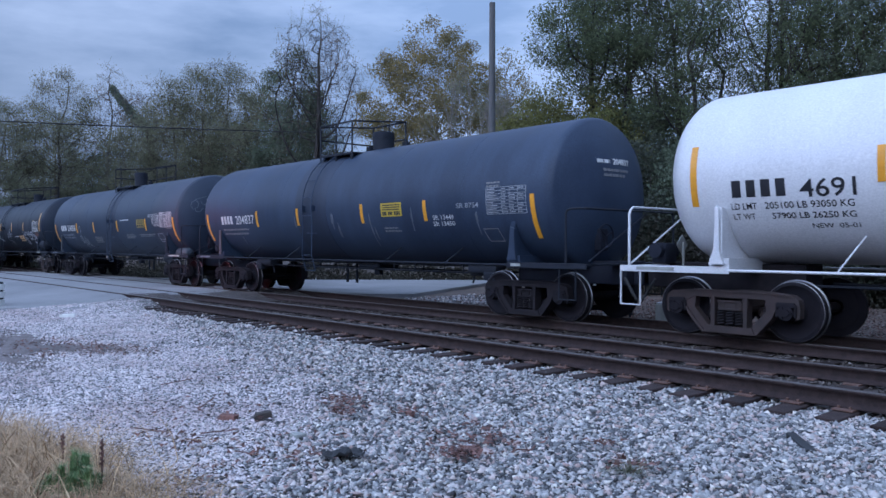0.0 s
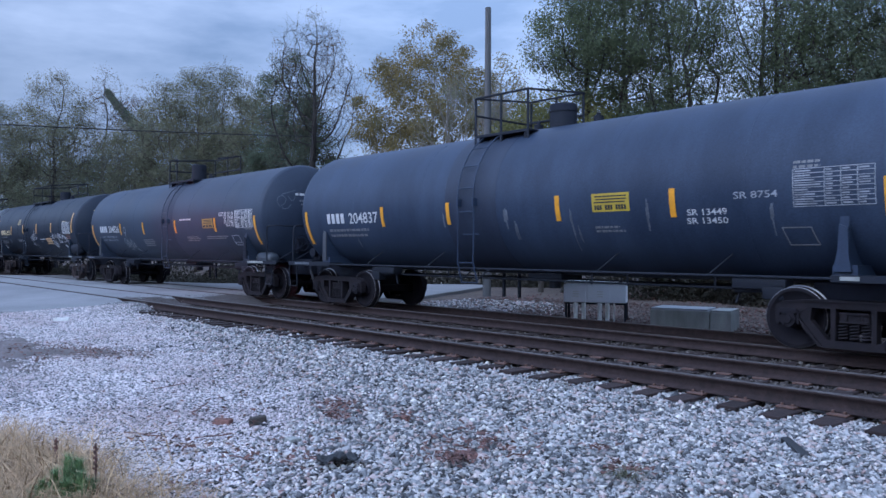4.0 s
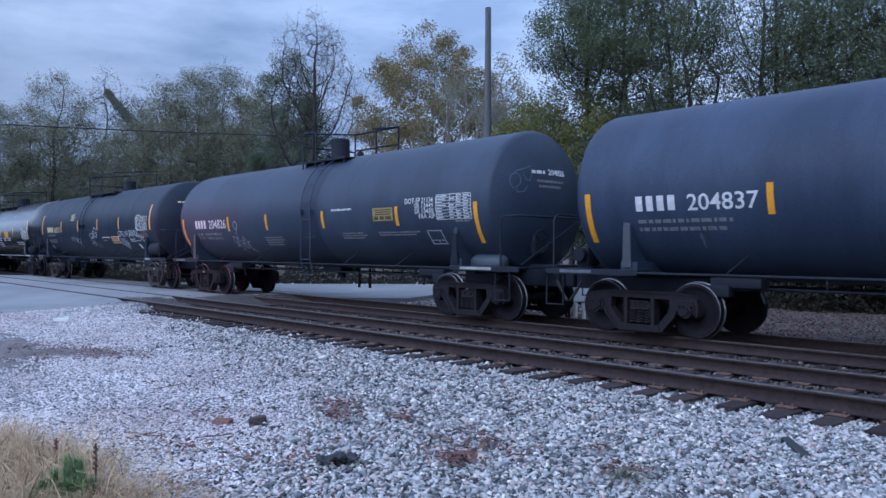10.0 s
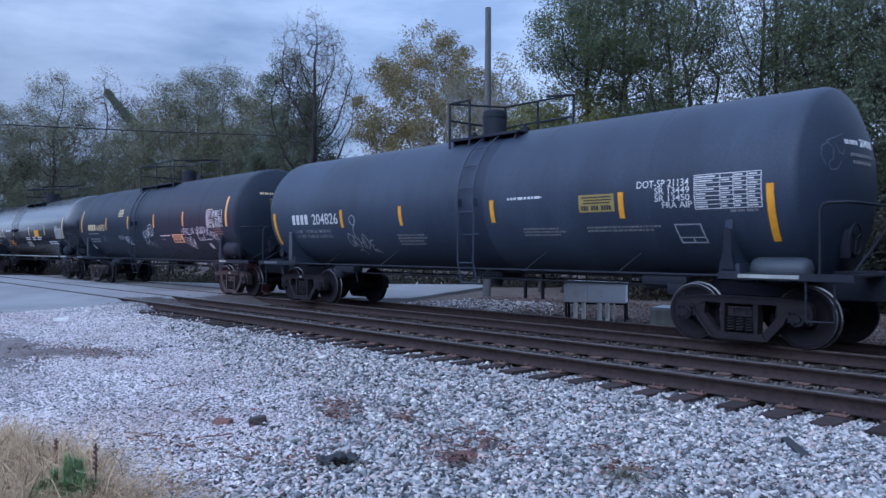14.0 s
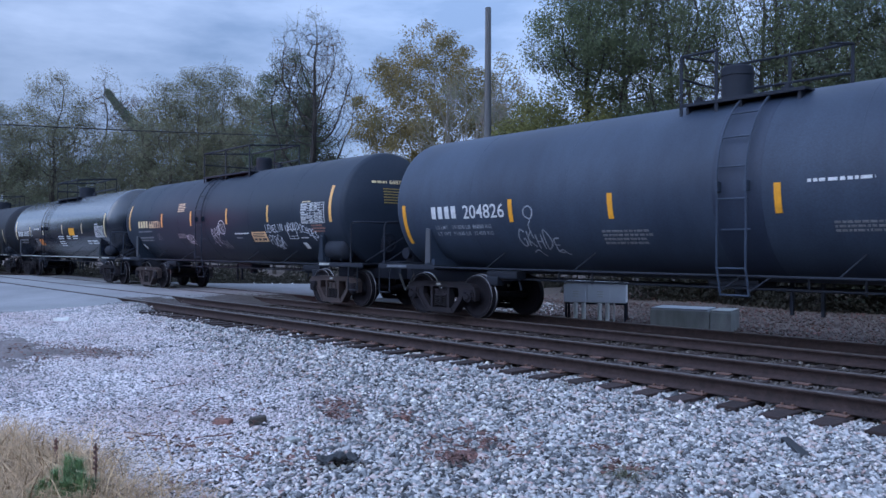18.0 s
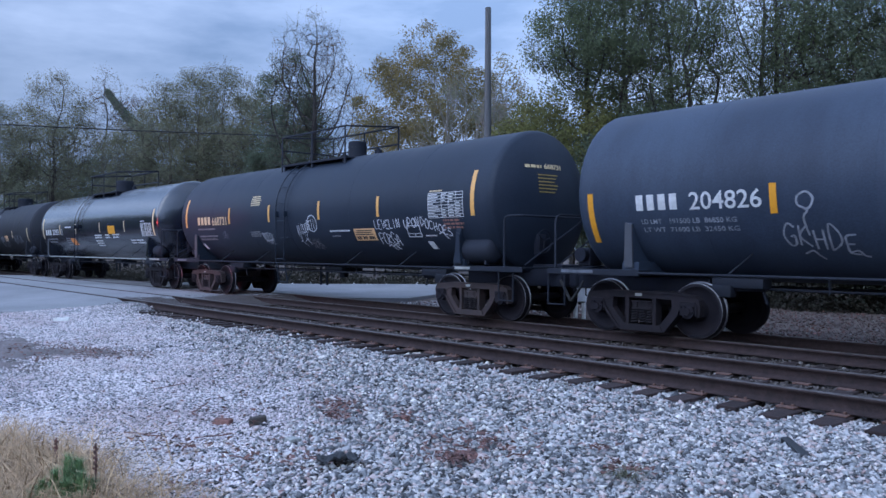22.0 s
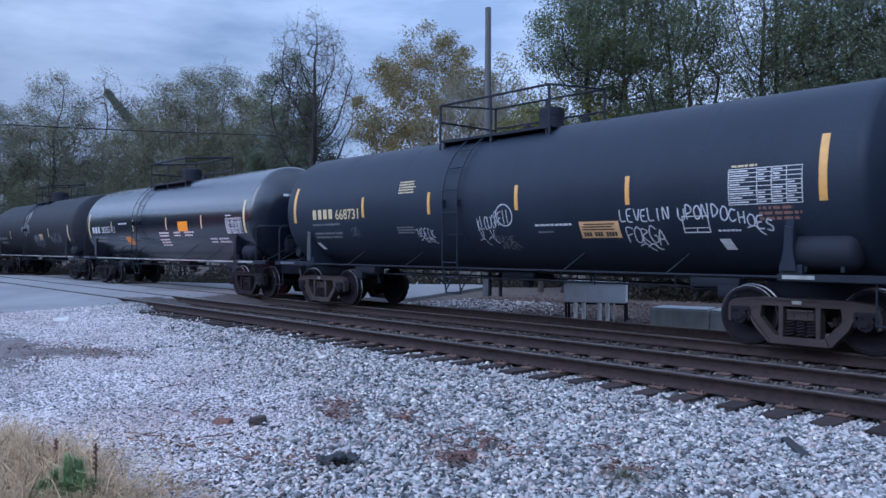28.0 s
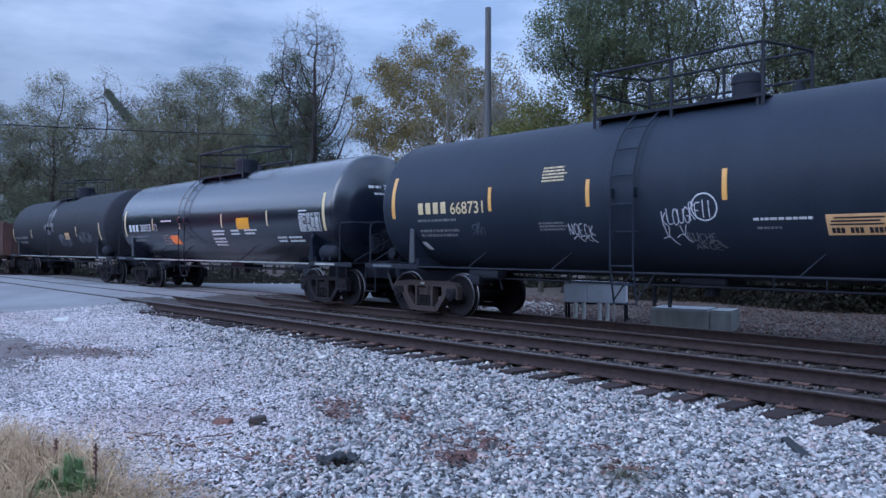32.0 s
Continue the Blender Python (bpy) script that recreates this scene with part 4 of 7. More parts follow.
        if s > 0:
            run = [(7.60, -1.46, 1.12), (7.60, -1.46, 2.0), (7.63, -1.46, 2.07), (7.70, -1.46, 2.1), (7.9, -1.44, 2.1), (xr, -1.38, 2.1), (xr, 1.38, 2.1), (xr, 1.44, 2.02), (xr, 1.44, 1.12)]
        else:
            run = [(xr, -1.36, 1.12), (xr, -1.36, 1.97), (xr, -1.32, 2.05), (xr, -1.24, 2.09), (xr, 1.24, 2.09), (xr, 1.32, 2.05), (xr, 1.36, 1.97), (xr, 1.36, 1.12)]
        pipe(bm, run, 0.021, 8)
        part("end_handrail", bm, trim, car, smooth="edge")
        bm = bmesh.new()
        rod(bm, (xr, -1.30, 1.15), (xr, 0.5, 2.06), 0.016, 6)
        part("rail_brace", bm, M_IRON if trim is M_STEEL else trim, car, smooth="edge")
        for sy in (-1, 1):
            bm = bmesh.new()
            xs0 = 7.38 if s > 0 else -8.03
            pipe(bm, [(xs0, sy * 1.38, 1.1), (xs0, sy * 1.38, 0.46), (xs0 + 0.38, sy * 1.38, 0.46), (xs0 + 0.38, sy * 1.38, 1.1)], 0.016, 6)
            part("step", bm, trim, car, smooth="edge")
    # side pipe rail with braces up to the tank
    for sy in (-1, 1):
        bm = bmesh.new()
        rod(bm, (-6.1, sy * 1.40, 1.065), (6.1, sy * 1.40, 1.065), 0.021, 8)
        part("side_rail", bm, rail_mat or trim, car)
        for x in (-4.3, -2.1, 2.4, 4.5):
            bm = bmesh.new()
            rod(bm, (x - 0.22, sy * 1.39, 1.08), (x, sy * (R * 0.71), zc - R * 0.70), 0.013, 6)
            part("brace", bm, M_STEEL if trim is not M_WHITE else trim, car)
    # ladder and top platform
    climb = M_STEEL if paint is M_BLACK3 else paint
    for sx in (-0.225, 0.225):
        bm = bmesh.new()
        pts = [(ladder + sx, -1.46, foot), (ladder + sx, -1.58, 1.2)]
        for k in range(9):
            a = -0.15 + 1.25 * k / 8
            pts.append((ladder + sx, -(R + 0.09) * math.cos(a), zc + (R + 0.09) * math.sin(a)))
        pipe(bm, pts, 0.017, 6)
        part("ladder_rail", bm, climb, car, smooth="edge")
        bm = bmesh.new()
        box(bm, (ladder + sx, -(R + 0.05), zc - 0.05), (0.05, 0.12, 0.16), 0.008)
        part("ladder_bracket", bm, climb, car)
    spots = [(-1.47, foot + 0.01), (-1.57, 1.18)] + ([(-1.52, 0.87)] if foot < 0.6 else [])
    for k in range(6):
        a = -0.45 + 1.5 * k / 5
        spots.append((-(R + 0.09) * math.cos(a), zc + (R + 0.09) * math.sin(a)))
    for y, z in spots:
        bm = bmesh.new()
        rod(bm, (ladder - 0.225, y, z), (ladder + 0.225, y, z), 0.014, 6)
        part("rung", bm, climb, car, smooth="edge")
    for sx in (-0.225, 0.225):
        bm = bmesh.new()
        rod(bm, (ladder + sx, -1.47, foot + 0.06), (ladder + sx + 0.32, -1.40, 1.08), 0.014, 6)
        part("step_brace", bm, M_STEEL, car)
    pa, pb = plat
    topz = zc + R
    for sy in (-1, 1):
        bm = bmesh.new()
        box(bm, ((pa + pb) / 2, sy * 0.72, topz - 0.11), (pb - pa, 0.34, 0.03), 0.004)
        box(bm, ((pa + pb) / 2, sy * 0.88, topz - 0.12), (pb - pa, 0.03, 0.055), 0.004)
        for x in (pa + 0.1, (pa + pb) / 2, pb - 0.1):
            box(bm, (x, sy * 0.75, topz - 0.21), (0.05, 0.22, 0.2), 0.004)
        part("top_platform", bm, trim, car)
    # handrail round the top platform: each side a bent rail, and its posts
    z0, z1 = topz - 0.1, topz - 0.1 + rail_h
    low = z1 - 0.16
    nb = pb if near_rail else pa + 0.62
    runs = [[(pa, -0.88, low), (nb, -0.88, low)], [(pa, 0.88, z1), (pb, 0.88, z1)], [(pa, -0.88, low), (pa, 0.88, z1)], [(pb, -0.88 if near_rail else 0.0, low), (pb, 0.88, z1)],
            [(pa, 0.88, z0 + rail_h * 0.5), (pb, 0.88, z0 + rail_h * 0.5)], [(pa, -0.88, z0 + rail_h * 0.45), (pa, 0.88, z0 + rail_h * 0.45)]]
    for run in runs:
        bm = bmesh.new()
        pipe(bm, run, rail_r, 6)
        part("handrail", bm, trim, car, smooth="edge")
    posts = [(pa, -0.88, low), (nb, -0.88, low), (pa, 0.88, z1), ((pa + pb) / 2, 0.88, z1), (pb, 0.88, z1)] + ([((pa + pb) / 2, -0.88, low)] if near_rail else [])
    for x, y, z in posts:
        bm = bmesh.new()
        box(bm, (x, y, (z0 - 0.2 + z) / 2), (0.055, 0.022, z - z0 + 0.2), 0.003)
        part("rail_post", bm, trim, car)
    dxx, dr, dh = dome
    bm = bmesh.new()
    rod(bm, (dxx, 0, topz - 0.06), (dxx, 0, topz + dh - 0.03), dr, 24)
    rod(bm, (dxx, 0, topz + dh - 0.03), (dxx, 0, topz + dh), dr * 0.98, 24, dr * 0.92)
    manway = part("manway_housing", bm, M_STEEL if trim is not M_WHITE else paint, car, smooth="edge")
    bm = bmesh.new()
    rod(bm, (dxx, 0, topz + dh - 0.16), (dxx, 0, topz + dh - 0.13), dr + 0.015, 24)
    part("lid_ring", bm, trim, manway, smooth="edge")
    for x in (dxx - 0.75, dxx + 0.8):
        bm = bmesh.new()
        rod(bm, (x, 0.1, topz - 0.03), (x, 0.1, topz + 0.14), 0.10, 14)
        rod(bm, (x, 0.1, topz + 0.14), (x, 0.1, topz + 0.2), 0.05, 10)
        part("valve", bm, trim, car, smooth="edge")
    # underframe pieces
    bm = bmesh.new()
    box(bm, (0.1, 0, zc - R - 0.02), (0.9, 0.7, 0.16), 0.05)
    rod(bm, (0.1, 0, zc - R), (0.1, 0, zc - R - 0.28), 0.12, 14)
    part("bottom_outlet", bm, M_STEEL, car)
    bm = bmesh.new()
    for sy in (-0.5, 0.45):
        rod(bm, (-5.3, sy, 0.84 - low_pipe), (5.3, sy, 0.84 - low_pipe), 0.02, 6)
    for x in (-3.4, -2.6, 1.4, 2.2, 3.9):
        rod(bm, (x, -0.5, 0.80 - low_pipe), (x, -0.5, 1.25), 0.018, 6)
        rod(bm, (x, 0.45, 0.80 - low_pipe), (x, 0.45, 1.25), 0.018, 6)
    part("brake_pipe", bm, M_STEEL, car, smooth="edge")
    for x in hang:
        bm = bmesh.new()
        box(bm, (x, 0.0, 0.68), (0.055, 0.06, 0.52), 0.006)
        part("hanger", bm, M_STEEL, car)
    # reflective strips on the near side
    smat = strip_mat or M_YELLOW
    for x in strips:
        bm = patch(R, zc, x - strip_w, x + strip_w, strip_z[0], strip_z[1], 0.010)
        part("reflector", bm, smat, car)
    for x in ends:
        bm = patch(R, zc, x - 0.055, x + 0.055, end_z[0], end_z[1])
        part("reflector", bm, smat, car)
    for s in (-1, 1):
        truck(car, s * truck_half, truck_mat or M_TRUCK, phase)
    return car


CAR_W = tank_car(0.66, "white tank car with black lettering and amber reflectors", M_WHITE, R=1.39, zc=2.55, half=6.76, head=0.72, flat=0.9, trim=M_WHITE, strips=(-3.98, 0, 3.9), strip_z=(2.28, 2.76), ends=(-6.68, 6.7), end_z=(2.05, 2.98), phase=10, truck_mat=M_TRUCK_RED)
CAR_A = tank_car(-16.1, "matte black tank car with white lettering and yellow notice", M_BLACK, strips=(-3.80, -1.56, 1.37, 3.70), strip_z=(1.97, 2.42), ends=(-7.02, 6.82), end_z=(1.58, 2.41),
                 plat=(-1.35, 0.12), ladder=-0.92, dome=(0.30, 0.28, 0.46), near_rail=True, bands=((-0.9, 1.5),), hang=(-1.34, -0.89), phase=30, foot=0.77)
CAR_B = tank_car(-32.83, "slate black tank car with white stencils and faint graffiti", M_SLATE, strips=(-3.80, -1.50, 1.37, 4.38), strip_z=(1.98, 2.41), ends=(-7.0, 6.92), end_z=(1.58, 2.41),
                 plat=(-0.52, 1.5), ladder=0.72, dome=(0.0, 0.26, 0.58), near_rail=False, bands=((0.75, 0.8),), hang=(0.93, 1.41), phase=75, foot=0.77)
CAR_C = tank_car(-49.5, "satin black tank car with white graffiti and cream numbers", M_BLACK2, strips=(-3.80, -1.42, 1.11, 3.60), strip_mat=M_PALEYEL, strip_w=0.04, strip_z=(2.20, 2.67), ends=(-6.84, 6.74), end_z=(2.13, 3.05),
                 truck_mat=M_TRUCK_RED, plat=(-1.74, 1.4), ladder=-0.66, dome=(0.72, 0.25, 0.42), bands=((-0.72, 0.66),), hang=(-1.04, -0.72), phase=15)
CAR_D = tank_car(-66.1, "glossy black tank car that reflects the sky", M_GLOSS, strips=(-4.17, -1.88, 1.24, 4.03), strip_mat=M_YLETTER, strip_w=0.03, rail_mat=M_CONC, strip_z=(2.10, 2.52), ends=(-6.86, 6.9), end_z=(1.92, 2.88),
                 plat=(-1.62, 1.45), ladder=-1.5, dome=(0.0, 0.35, 0.46), phase=50, rail_r=0.034)
CAR_E = tank_car(-82.6, "dusty black tank car with pale spill stains and graffiti", M_BLACK3, strips=(-3.6, 3.59), strip_mat=M_YLETTER, strip_w=0.03, rail_mat=M_CONC, strip_z=(1.98, 2.40), ends=(-7.1, 6.62), end_z=(1.8, 2.5),
                 plat=(-0.9, 1.4), ladder=-0.3, dome=(0.2, 0.40, 0.45), phase=25)

# ---- markings and fittings of each car ----
def frame_mark(car, R, zc, x0, x1, z0, z1, mat, slant=0.0, t=0.014, name="placard_frame", inner=False):
    """An outlined rectangle painted on the tank."""
    bm = bmesh.new()
    patch(R, zc, x0, x1, z1 - t, z1, 0.005, bm)
    patch(R, zc, x0 + slant, x1 + slant, z0, z0 + t, 0.005, bm)
    for x in (x0, x1 - t):
        patch(R, zc, x + slant, x + t + slant, z0 + t, z1 - t, 0.005, bm, slant=-slant)
    if inner:
        # the holder's lower ledge and its middle stay
        h = z1 - z0
        patch(R, zc, x0 + t + slant * 0.72, x1 - t + slant * 0.72, z0 + 0.27 * h, z0 + 0.27 * h + t * 0.7, 0.005, bm)
        xm = (x0 + x1) / 2 + slant
        patch(R, zc, xm, xm + t * 0.7, z0 + t, z0 + 0.27 * h, 0.005, bm, slant=-slant * 0.25)
    return part(name, bm, mat, car)


def notice(car, R, zc, x0, x1, z0, z1, mat, ink, seed, bars=3):
    """A notice panel with bars for its unreadable lines and for the telephone number."""
    p = part("notice", patch(R, zc, x0, x1, z0, z1, 0.005), mat, car)
    rng = random.Random(seed)
    bm = bmesh.new()
    h, w = z1 - z0, x1 - x0
    for i in range(bars):
        a, b = x0 + w * rng.uniform(0.05, 0.2), x1 - w * rng.uniform(0.05, 0.2)
        z = z1 - h * (0.16 + 0.16 * i)
        patch(R, zc, a, b, z - h * 0.045, z + h * 0.03, 0.008, bm)
    n = 12
    for i in range(n):
        if i in (3, 7):
            continue
        a = x0 + w * (0.07 + 0.86 * i / n)
        patch(R, zc, a, a + w * 0.055, z0 + h * 0.1, z0 + h * 0.36, 0.008, bm)
    tagged(part("print", bm, ink, p), kind="stuff")
    return p


def splash(car, R, zc, x0, x1, z0, z1, mat, n, seed, drip=True, name="stain"):
    """An uneven stain that has run down the tank: narrow overlapping strips of differing length."""
    rng = random.Random(seed)
    bm = bmesh.new()
    w = (x1 - x0) / n
    for i in range(n):
        e = math.sin(math.pi * (i + 0.5) / n) ** 0.5
        top = z1 - (1 - e) * 0.4 * (z1 - z0) - rng.uniform(0, 0.15) * (z1 - z0)
        bot = z0 + (1 - e) * 0.45 * (z1 - z0) + rng.uniform(0, 0.5) * (z1 - z0) * (1 if drip else 0.3)
        if top - bot > 0.05:
            patch(R, zc, x0 + i * w, x0 + (i + 1) * w + 0.002, bot, top, 0.0045, bm)
    return tagged(part(name, bm, mat, car), kind="stuff")


def head_writing(car, R, zc, half, head, y0, y1, z, height, text, mat, bars=False):
    """Writing on the rounded head at the leading end."""
    def place(y, zz, off=0.012):
        return Vector((half + head_depth(R, min(R * 0.97, math.hypot(y, zz - zc))) + off, y, zz))
    if bars:
        bm = bmesh.new()
        rng = random.Random(len(text) + int(z * 100))
        x = y0
        while x < y1:
            w = height * rng.uniform(0.8, 2.4)
            e = min(x + w, y1)
            bm.faces.new([bm.verts.new(place(*q)) for q in ((x, z), (e, z), (e, z + height), (x, z + height))])
            x = e + height * 0.6
    else:
        bm = glyphs(text, height)
        xs = [v.co.x for v in bm.verts]
        lo, k = min(xs), (y1 - y0) / (max(xs) - min(xs))
        for v in bm.verts:
            v.co = place(y0 + (v.co.x - lo) * k, z + v.co.y)
    g = bmesh.ops.extrude_face_region(bm, geom=bm.faces[:])
    for v in g["geom"]:
        if isinstance(v, bmesh.types.BMVert):
            v.co.x -= 0.02
    return tagged(part("head_lettering", bm, mat, car), kind="stuff")


RB, ZB = 1.5, 2.445
# white car
RW, ZW = 1.39, 2.55
lettering(CAR_W, RW, ZW, "####", -6.10, -5.21, 2.16, 0.25, M_DLETTER)
lettering(CAR_W, RW, ZW, "4691", -5.05, -4.30, 2.13, 0.25, M_DLETTER)
lettering(CAR_W, RW, ZW, "LD LMT", -6.10, -5.70, 1.985, 0.10, M_DLETTER)
lettering(CAR_W, RW, ZW, "205100 LB 93050 KG", -5.58, -4.34, 1.985, 0.10, M_DLETTER)
lettering(CAR_W, RW, ZW, "LT WT", -6.09, -5.75, 1.84, 0.095, M_DLETTER)
lettering(CAR_W, RW, ZW, "57900 LB 26250 KG", -5.50, -4.34, 1.84, 0.095, M_DLETTER)
lettering(CAR_W, RW, ZW, "NEW  05-01", -4.96, -4.32, 1.70, 0.08, M_DLETTER)
# car with the yellow notice
lettering(CAR_A, RB, ZB, "####", -6.09, -5.30, 2.08, 0.24, M_LETTER)
lettering(CAR_A, RB, ZB, "204837", -5.12, -3.97, 2.07, 0.25, M_LETTER)
stencil(CAR_A, RB, ZB, -6.05, -4.35, 1.885, 0.055, M_FADED, 1, gap=2.3)
notice(CAR_A, RB, ZB, 2.14, 2.90, 2.10, 2.41, M_SIGN, M_DLETTER, 4)
stencil(CAR_A, RB, ZB, 2.14, 2.80, 1.82, 0.035, M_FADED, 2)
lettering(CAR_A, RB, ZB, "SR 13449", 3.94, 4.60, 1.99, 0.095, M_LETTER)
lettering(CAR_A, RB, ZB, "SR 13450", 3.92, 4.60, 1.86, 0.095, M_LETTER)
lettering(CAR_A, RB, ZB, "SR 8754", 4.72, 5.38, 2.21, 0.10, M_TAG)
data_table(CAR_A, RB, ZB, 5.60, 6.66, 2.06, 2.58, M_TAG, 5)
stencil(CAR_A, RB, ZB, 5.60, 6.05, 2.66, 0.035, M_FADED, 6)
frame_mark(CAR_A, RB, ZB, 5.38, 5.80, 1.52, 1.78, M_FADED, slant=0.06)
for k, (x, z0, z1, w) in enumerate([(-1.74, 1.6, 2.3, 0.04), (0.02, 1.7, 2.3, 0.10), (0.25, 1.55, 2.0, 0.07), (1.62, 1.4, 2.3, 0.05), (1.75, 1.3, 1.9, 0.04), (-5.0, 1.45, 1.75, 0.05), (3.2, 1.6, 2.3, 0.05), (5.25, 1.6, 2.2, 0.05)]):
    splash(CAR_A, RB, ZB, x, x + w, z0, z1, M_SCUFF, 3, 20 + k, name="scrape")
head_writing(CAR_A, RB, ZB, 7.15, 0.53, -0.50, -0.16, 3.015, 0.065, "x", M_LETTER, bars=True)
head_writing(CAR_A, RB, ZB, 7.15, 0.53, -0.06, 0.50, 3.00, 0.11, "204837", M_LETTER)
head_writing(CAR_A, RB, ZB, 7.15, 0.53, -0.36, 0.42, 2.86, 0.05, "a", M_FADED, bars=True)
head_writing(CAR_A, RB, ZB, 7.15, 0.53, -0.36, 0.30, 2.76, 0.05, "bb", M_FADED, bars=True)
# slate car
lettering(CAR_B, RB, ZB, "####", -6.12, -5.30, 2.09, 0.25, M_LETTER)
lettering(CAR_B, RB, ZB, "204826", -5.12, -3.97, 2.08, 0.265, M_LETTER)
lettering(CAR_B, RB, ZB, "LD LMT", -6.02, -5.65, 1.875, 0.08, M_TAG)
lettering(CAR_B, RB, ZB, "191500 LB  86850 KG", -5.50, -4.38, 1.875, 0.08, M_TAG)
lettering(CAR_B, RB, ZB, "LT WT  71600 LB  32450 KG", -6.0, -4.36, 1.745, 0.08, M_TAG)
tag_word(CAR_B, RB, ZB, "GKHDE", -3.72, -2.70, 1.52, 1.84, 11, M_TAG, w=0.030, rise=-0.16, flick=2)
ribbon_bm = bmesh.new()
ribbon(ribbon_bm, RB, ZB, [(-3.36, -0.82), (-3.40, -0.55), (-3.34, -0.44), (-3.46, -0.36), (-3.46, -0.24), (-3.34, -0.18), (-3.25, -0.27), (-3.30, -0.40), (-3.38, -0.42)], 0.03, 0.012, random.Random(3))
tagged(part("graffiti", ribbon_bm, M_TAG, CAR_B), kind="stuff")
stencil(CAR_B, RB, ZB, -1.76, -0.76, 1.75, 0.035, M_FADED, 3, lines=4)
stencil(CAR_B, RB, ZB, 1.79, 2.71, 2.39, 0.045, M_LETTER, 4, lines=1)
notice(CAR_B, RB, ZB, 3.50, 4.24, 2.10, 2.40, M_OLDSIGN, M_DLETTER, 7)
lettering(CAR_B, RB, ZB, "DOT-SP 21134", 4.70, 5.64, 2.45, 0.115, M_LETTER)
lettering(CAR_B, RB, ZB, "SR 13449", 5.03, 5.65, 2.34, 0.10, M_LETTER)
lettering(CAR_B, RB, ZB, "SR 13450", 5.03, 5.65, 2.225, 0.10, M_LETTER)
lettering(CAR_B, RB, ZB, "FRA AIP", 5.16, 5.69, 2.115, 0.10, M_LETTER)
data_table(CAR_B, RB, ZB, 5.73, 6.79, 2.08, 2.60, M_LETTER, 8)
stencil(CAR_B, RB, ZB, 6.3, 6.8, 2.02, 0.035, M_FADED, 5, lines=1)
stencil(CAR_B, RB, ZB, 2.1, 3.2, 1.82, 0.03, M_FADED, 6, lines=3)
stencil(CAR_B, RB, ZB, 3.6, 5.2, 1.82, 0.03, M_FADED, 7, lines=2)
frame_mark(CAR_B, RB, ZB, 5.32, 5.78, 1.56, 1.86, M_TAG, slant=0.05, t=0.018, inner=True)
head_writing(CAR_B, RB, ZB, 7.15, 0.53, -0.52, -0.16, 3.005, 0.065, "x", M_LETTER, bars=True)
head_writing(CAR_B, RB, ZB, 7.15, 0.53, -0.06, 0.50, 2.99, 0.12, "204826", M_LETTER)
head_writing(CAR_B, RB, ZB, 7.15, 0.53, -0.40, 0.42, 2.83, 0.05, "c", M_FADED, bars=True)
head_writing(CAR_B, RB, ZB, 7.15, 0.53, -0.36, 0.32, 2.72, 0.05, "dd", M_FADED, bars=True)
# a faint tag on the slate car's head
bm = bmesh.new()
for line in ([(-0.98, 2.66), (-1.06, 2.80), (-1.02, 2.94), (-0.90, 3.00), (-0.80, 2.90), (-0.84, 2.76), (-0.94, 2.70), (-0.90, 2.60), (-0.76, 2.62), (-0.66, 2.74)],
             [(-0.92, 3.02), (-0.80, 3.06), (-0.60, 3.12), (-0.52, 3.16)], [(-0.74, 2.98), (-0.68, 2.86), (-0.60, 2.84), (-0.54, 2.94), (-0.52, 3.06)]):
    for (ya, za), (yb, zb) in zip(line, line[1:]):
        d = Vector((yb - ya, zb - za)).normalized() * 0.009
        quad = [bm.verts.new((7.15 + head_depth(RB, math.hypot(y, z - ZB)) + 0.008, y, z)) for y, z in ((ya - d.y, za + d.x), (ya + d.y, za - d.x), (yb + d.y, zb - d.x), (yb - d.y, zb + d.x))]
        bm.faces.new(quad)
tagged(part("graffiti", bm, M_SCUFF, CAR_B), kind="stuff")
# satin car with graffiti
lettering(CAR_C, RB, ZB, "####", -6.01, -5.05, 2.20, 0.24, M_YLETTER)
lettering(CAR_C, RB, ZB, "668731", -4.95, -3.99, 2.18, 0.24, M_YLETTER)
stencil(CAR_C, RB, ZB, -6.03, -4.75, 2.04, 0.05, M_FADED, 8, lines=1)
stencil(CAR_C, RB, ZB, -6.03, -4.6, 1.82, 0.05, M_FADED, 9, lines=2)
scrawl(CAR_C, RB, ZB, -4.40, -4.05, 1.74, 2.0, 3, 12, M_SCUFF, w=0.016)
part("sticker", patch(RB, ZB, -6.0, -5.86, 1.45, 1.61, slant=-0.12), M_LETTER, CAR_C)
stencil(CAR_C, RB, ZB, -2.48, -1.90, 2.93, 0.03, M_YLETTER, 10, lines=5, gap=2.0)
tag_word(CAR_C, RB, ZB, "NOECK", -1.92, -1.36, 1.72, 1.93, 13, M_SPRAY, w=0.015, rise=-0.05, flick=3)
stencil(CAR_C, RB, ZB, -2.6, -1.95, 1.92, 0.03, M_FADED, 11, lines=3)
tag_word(CAR_C, RB, ZB, "KLOUGREII", 0.0, 0.90, 1.83, 2.08, 14, M_SPRAY, w=0.015, rise=0.17, wide=1.25, flick=0)
tag_word(CAR_C, RB, ZB, "V", 0.02, 0.12, 1.66, 1.86, 41, M_SPRAY, w=0.014, flick=1)
tag_word(CAR_C, RB, ZB, "V", 0.30, 0.42, 1.70, 1.86, 42, M_SPRAY, w=0.014, flick=1)
bm = bmesh.new()
ring = []
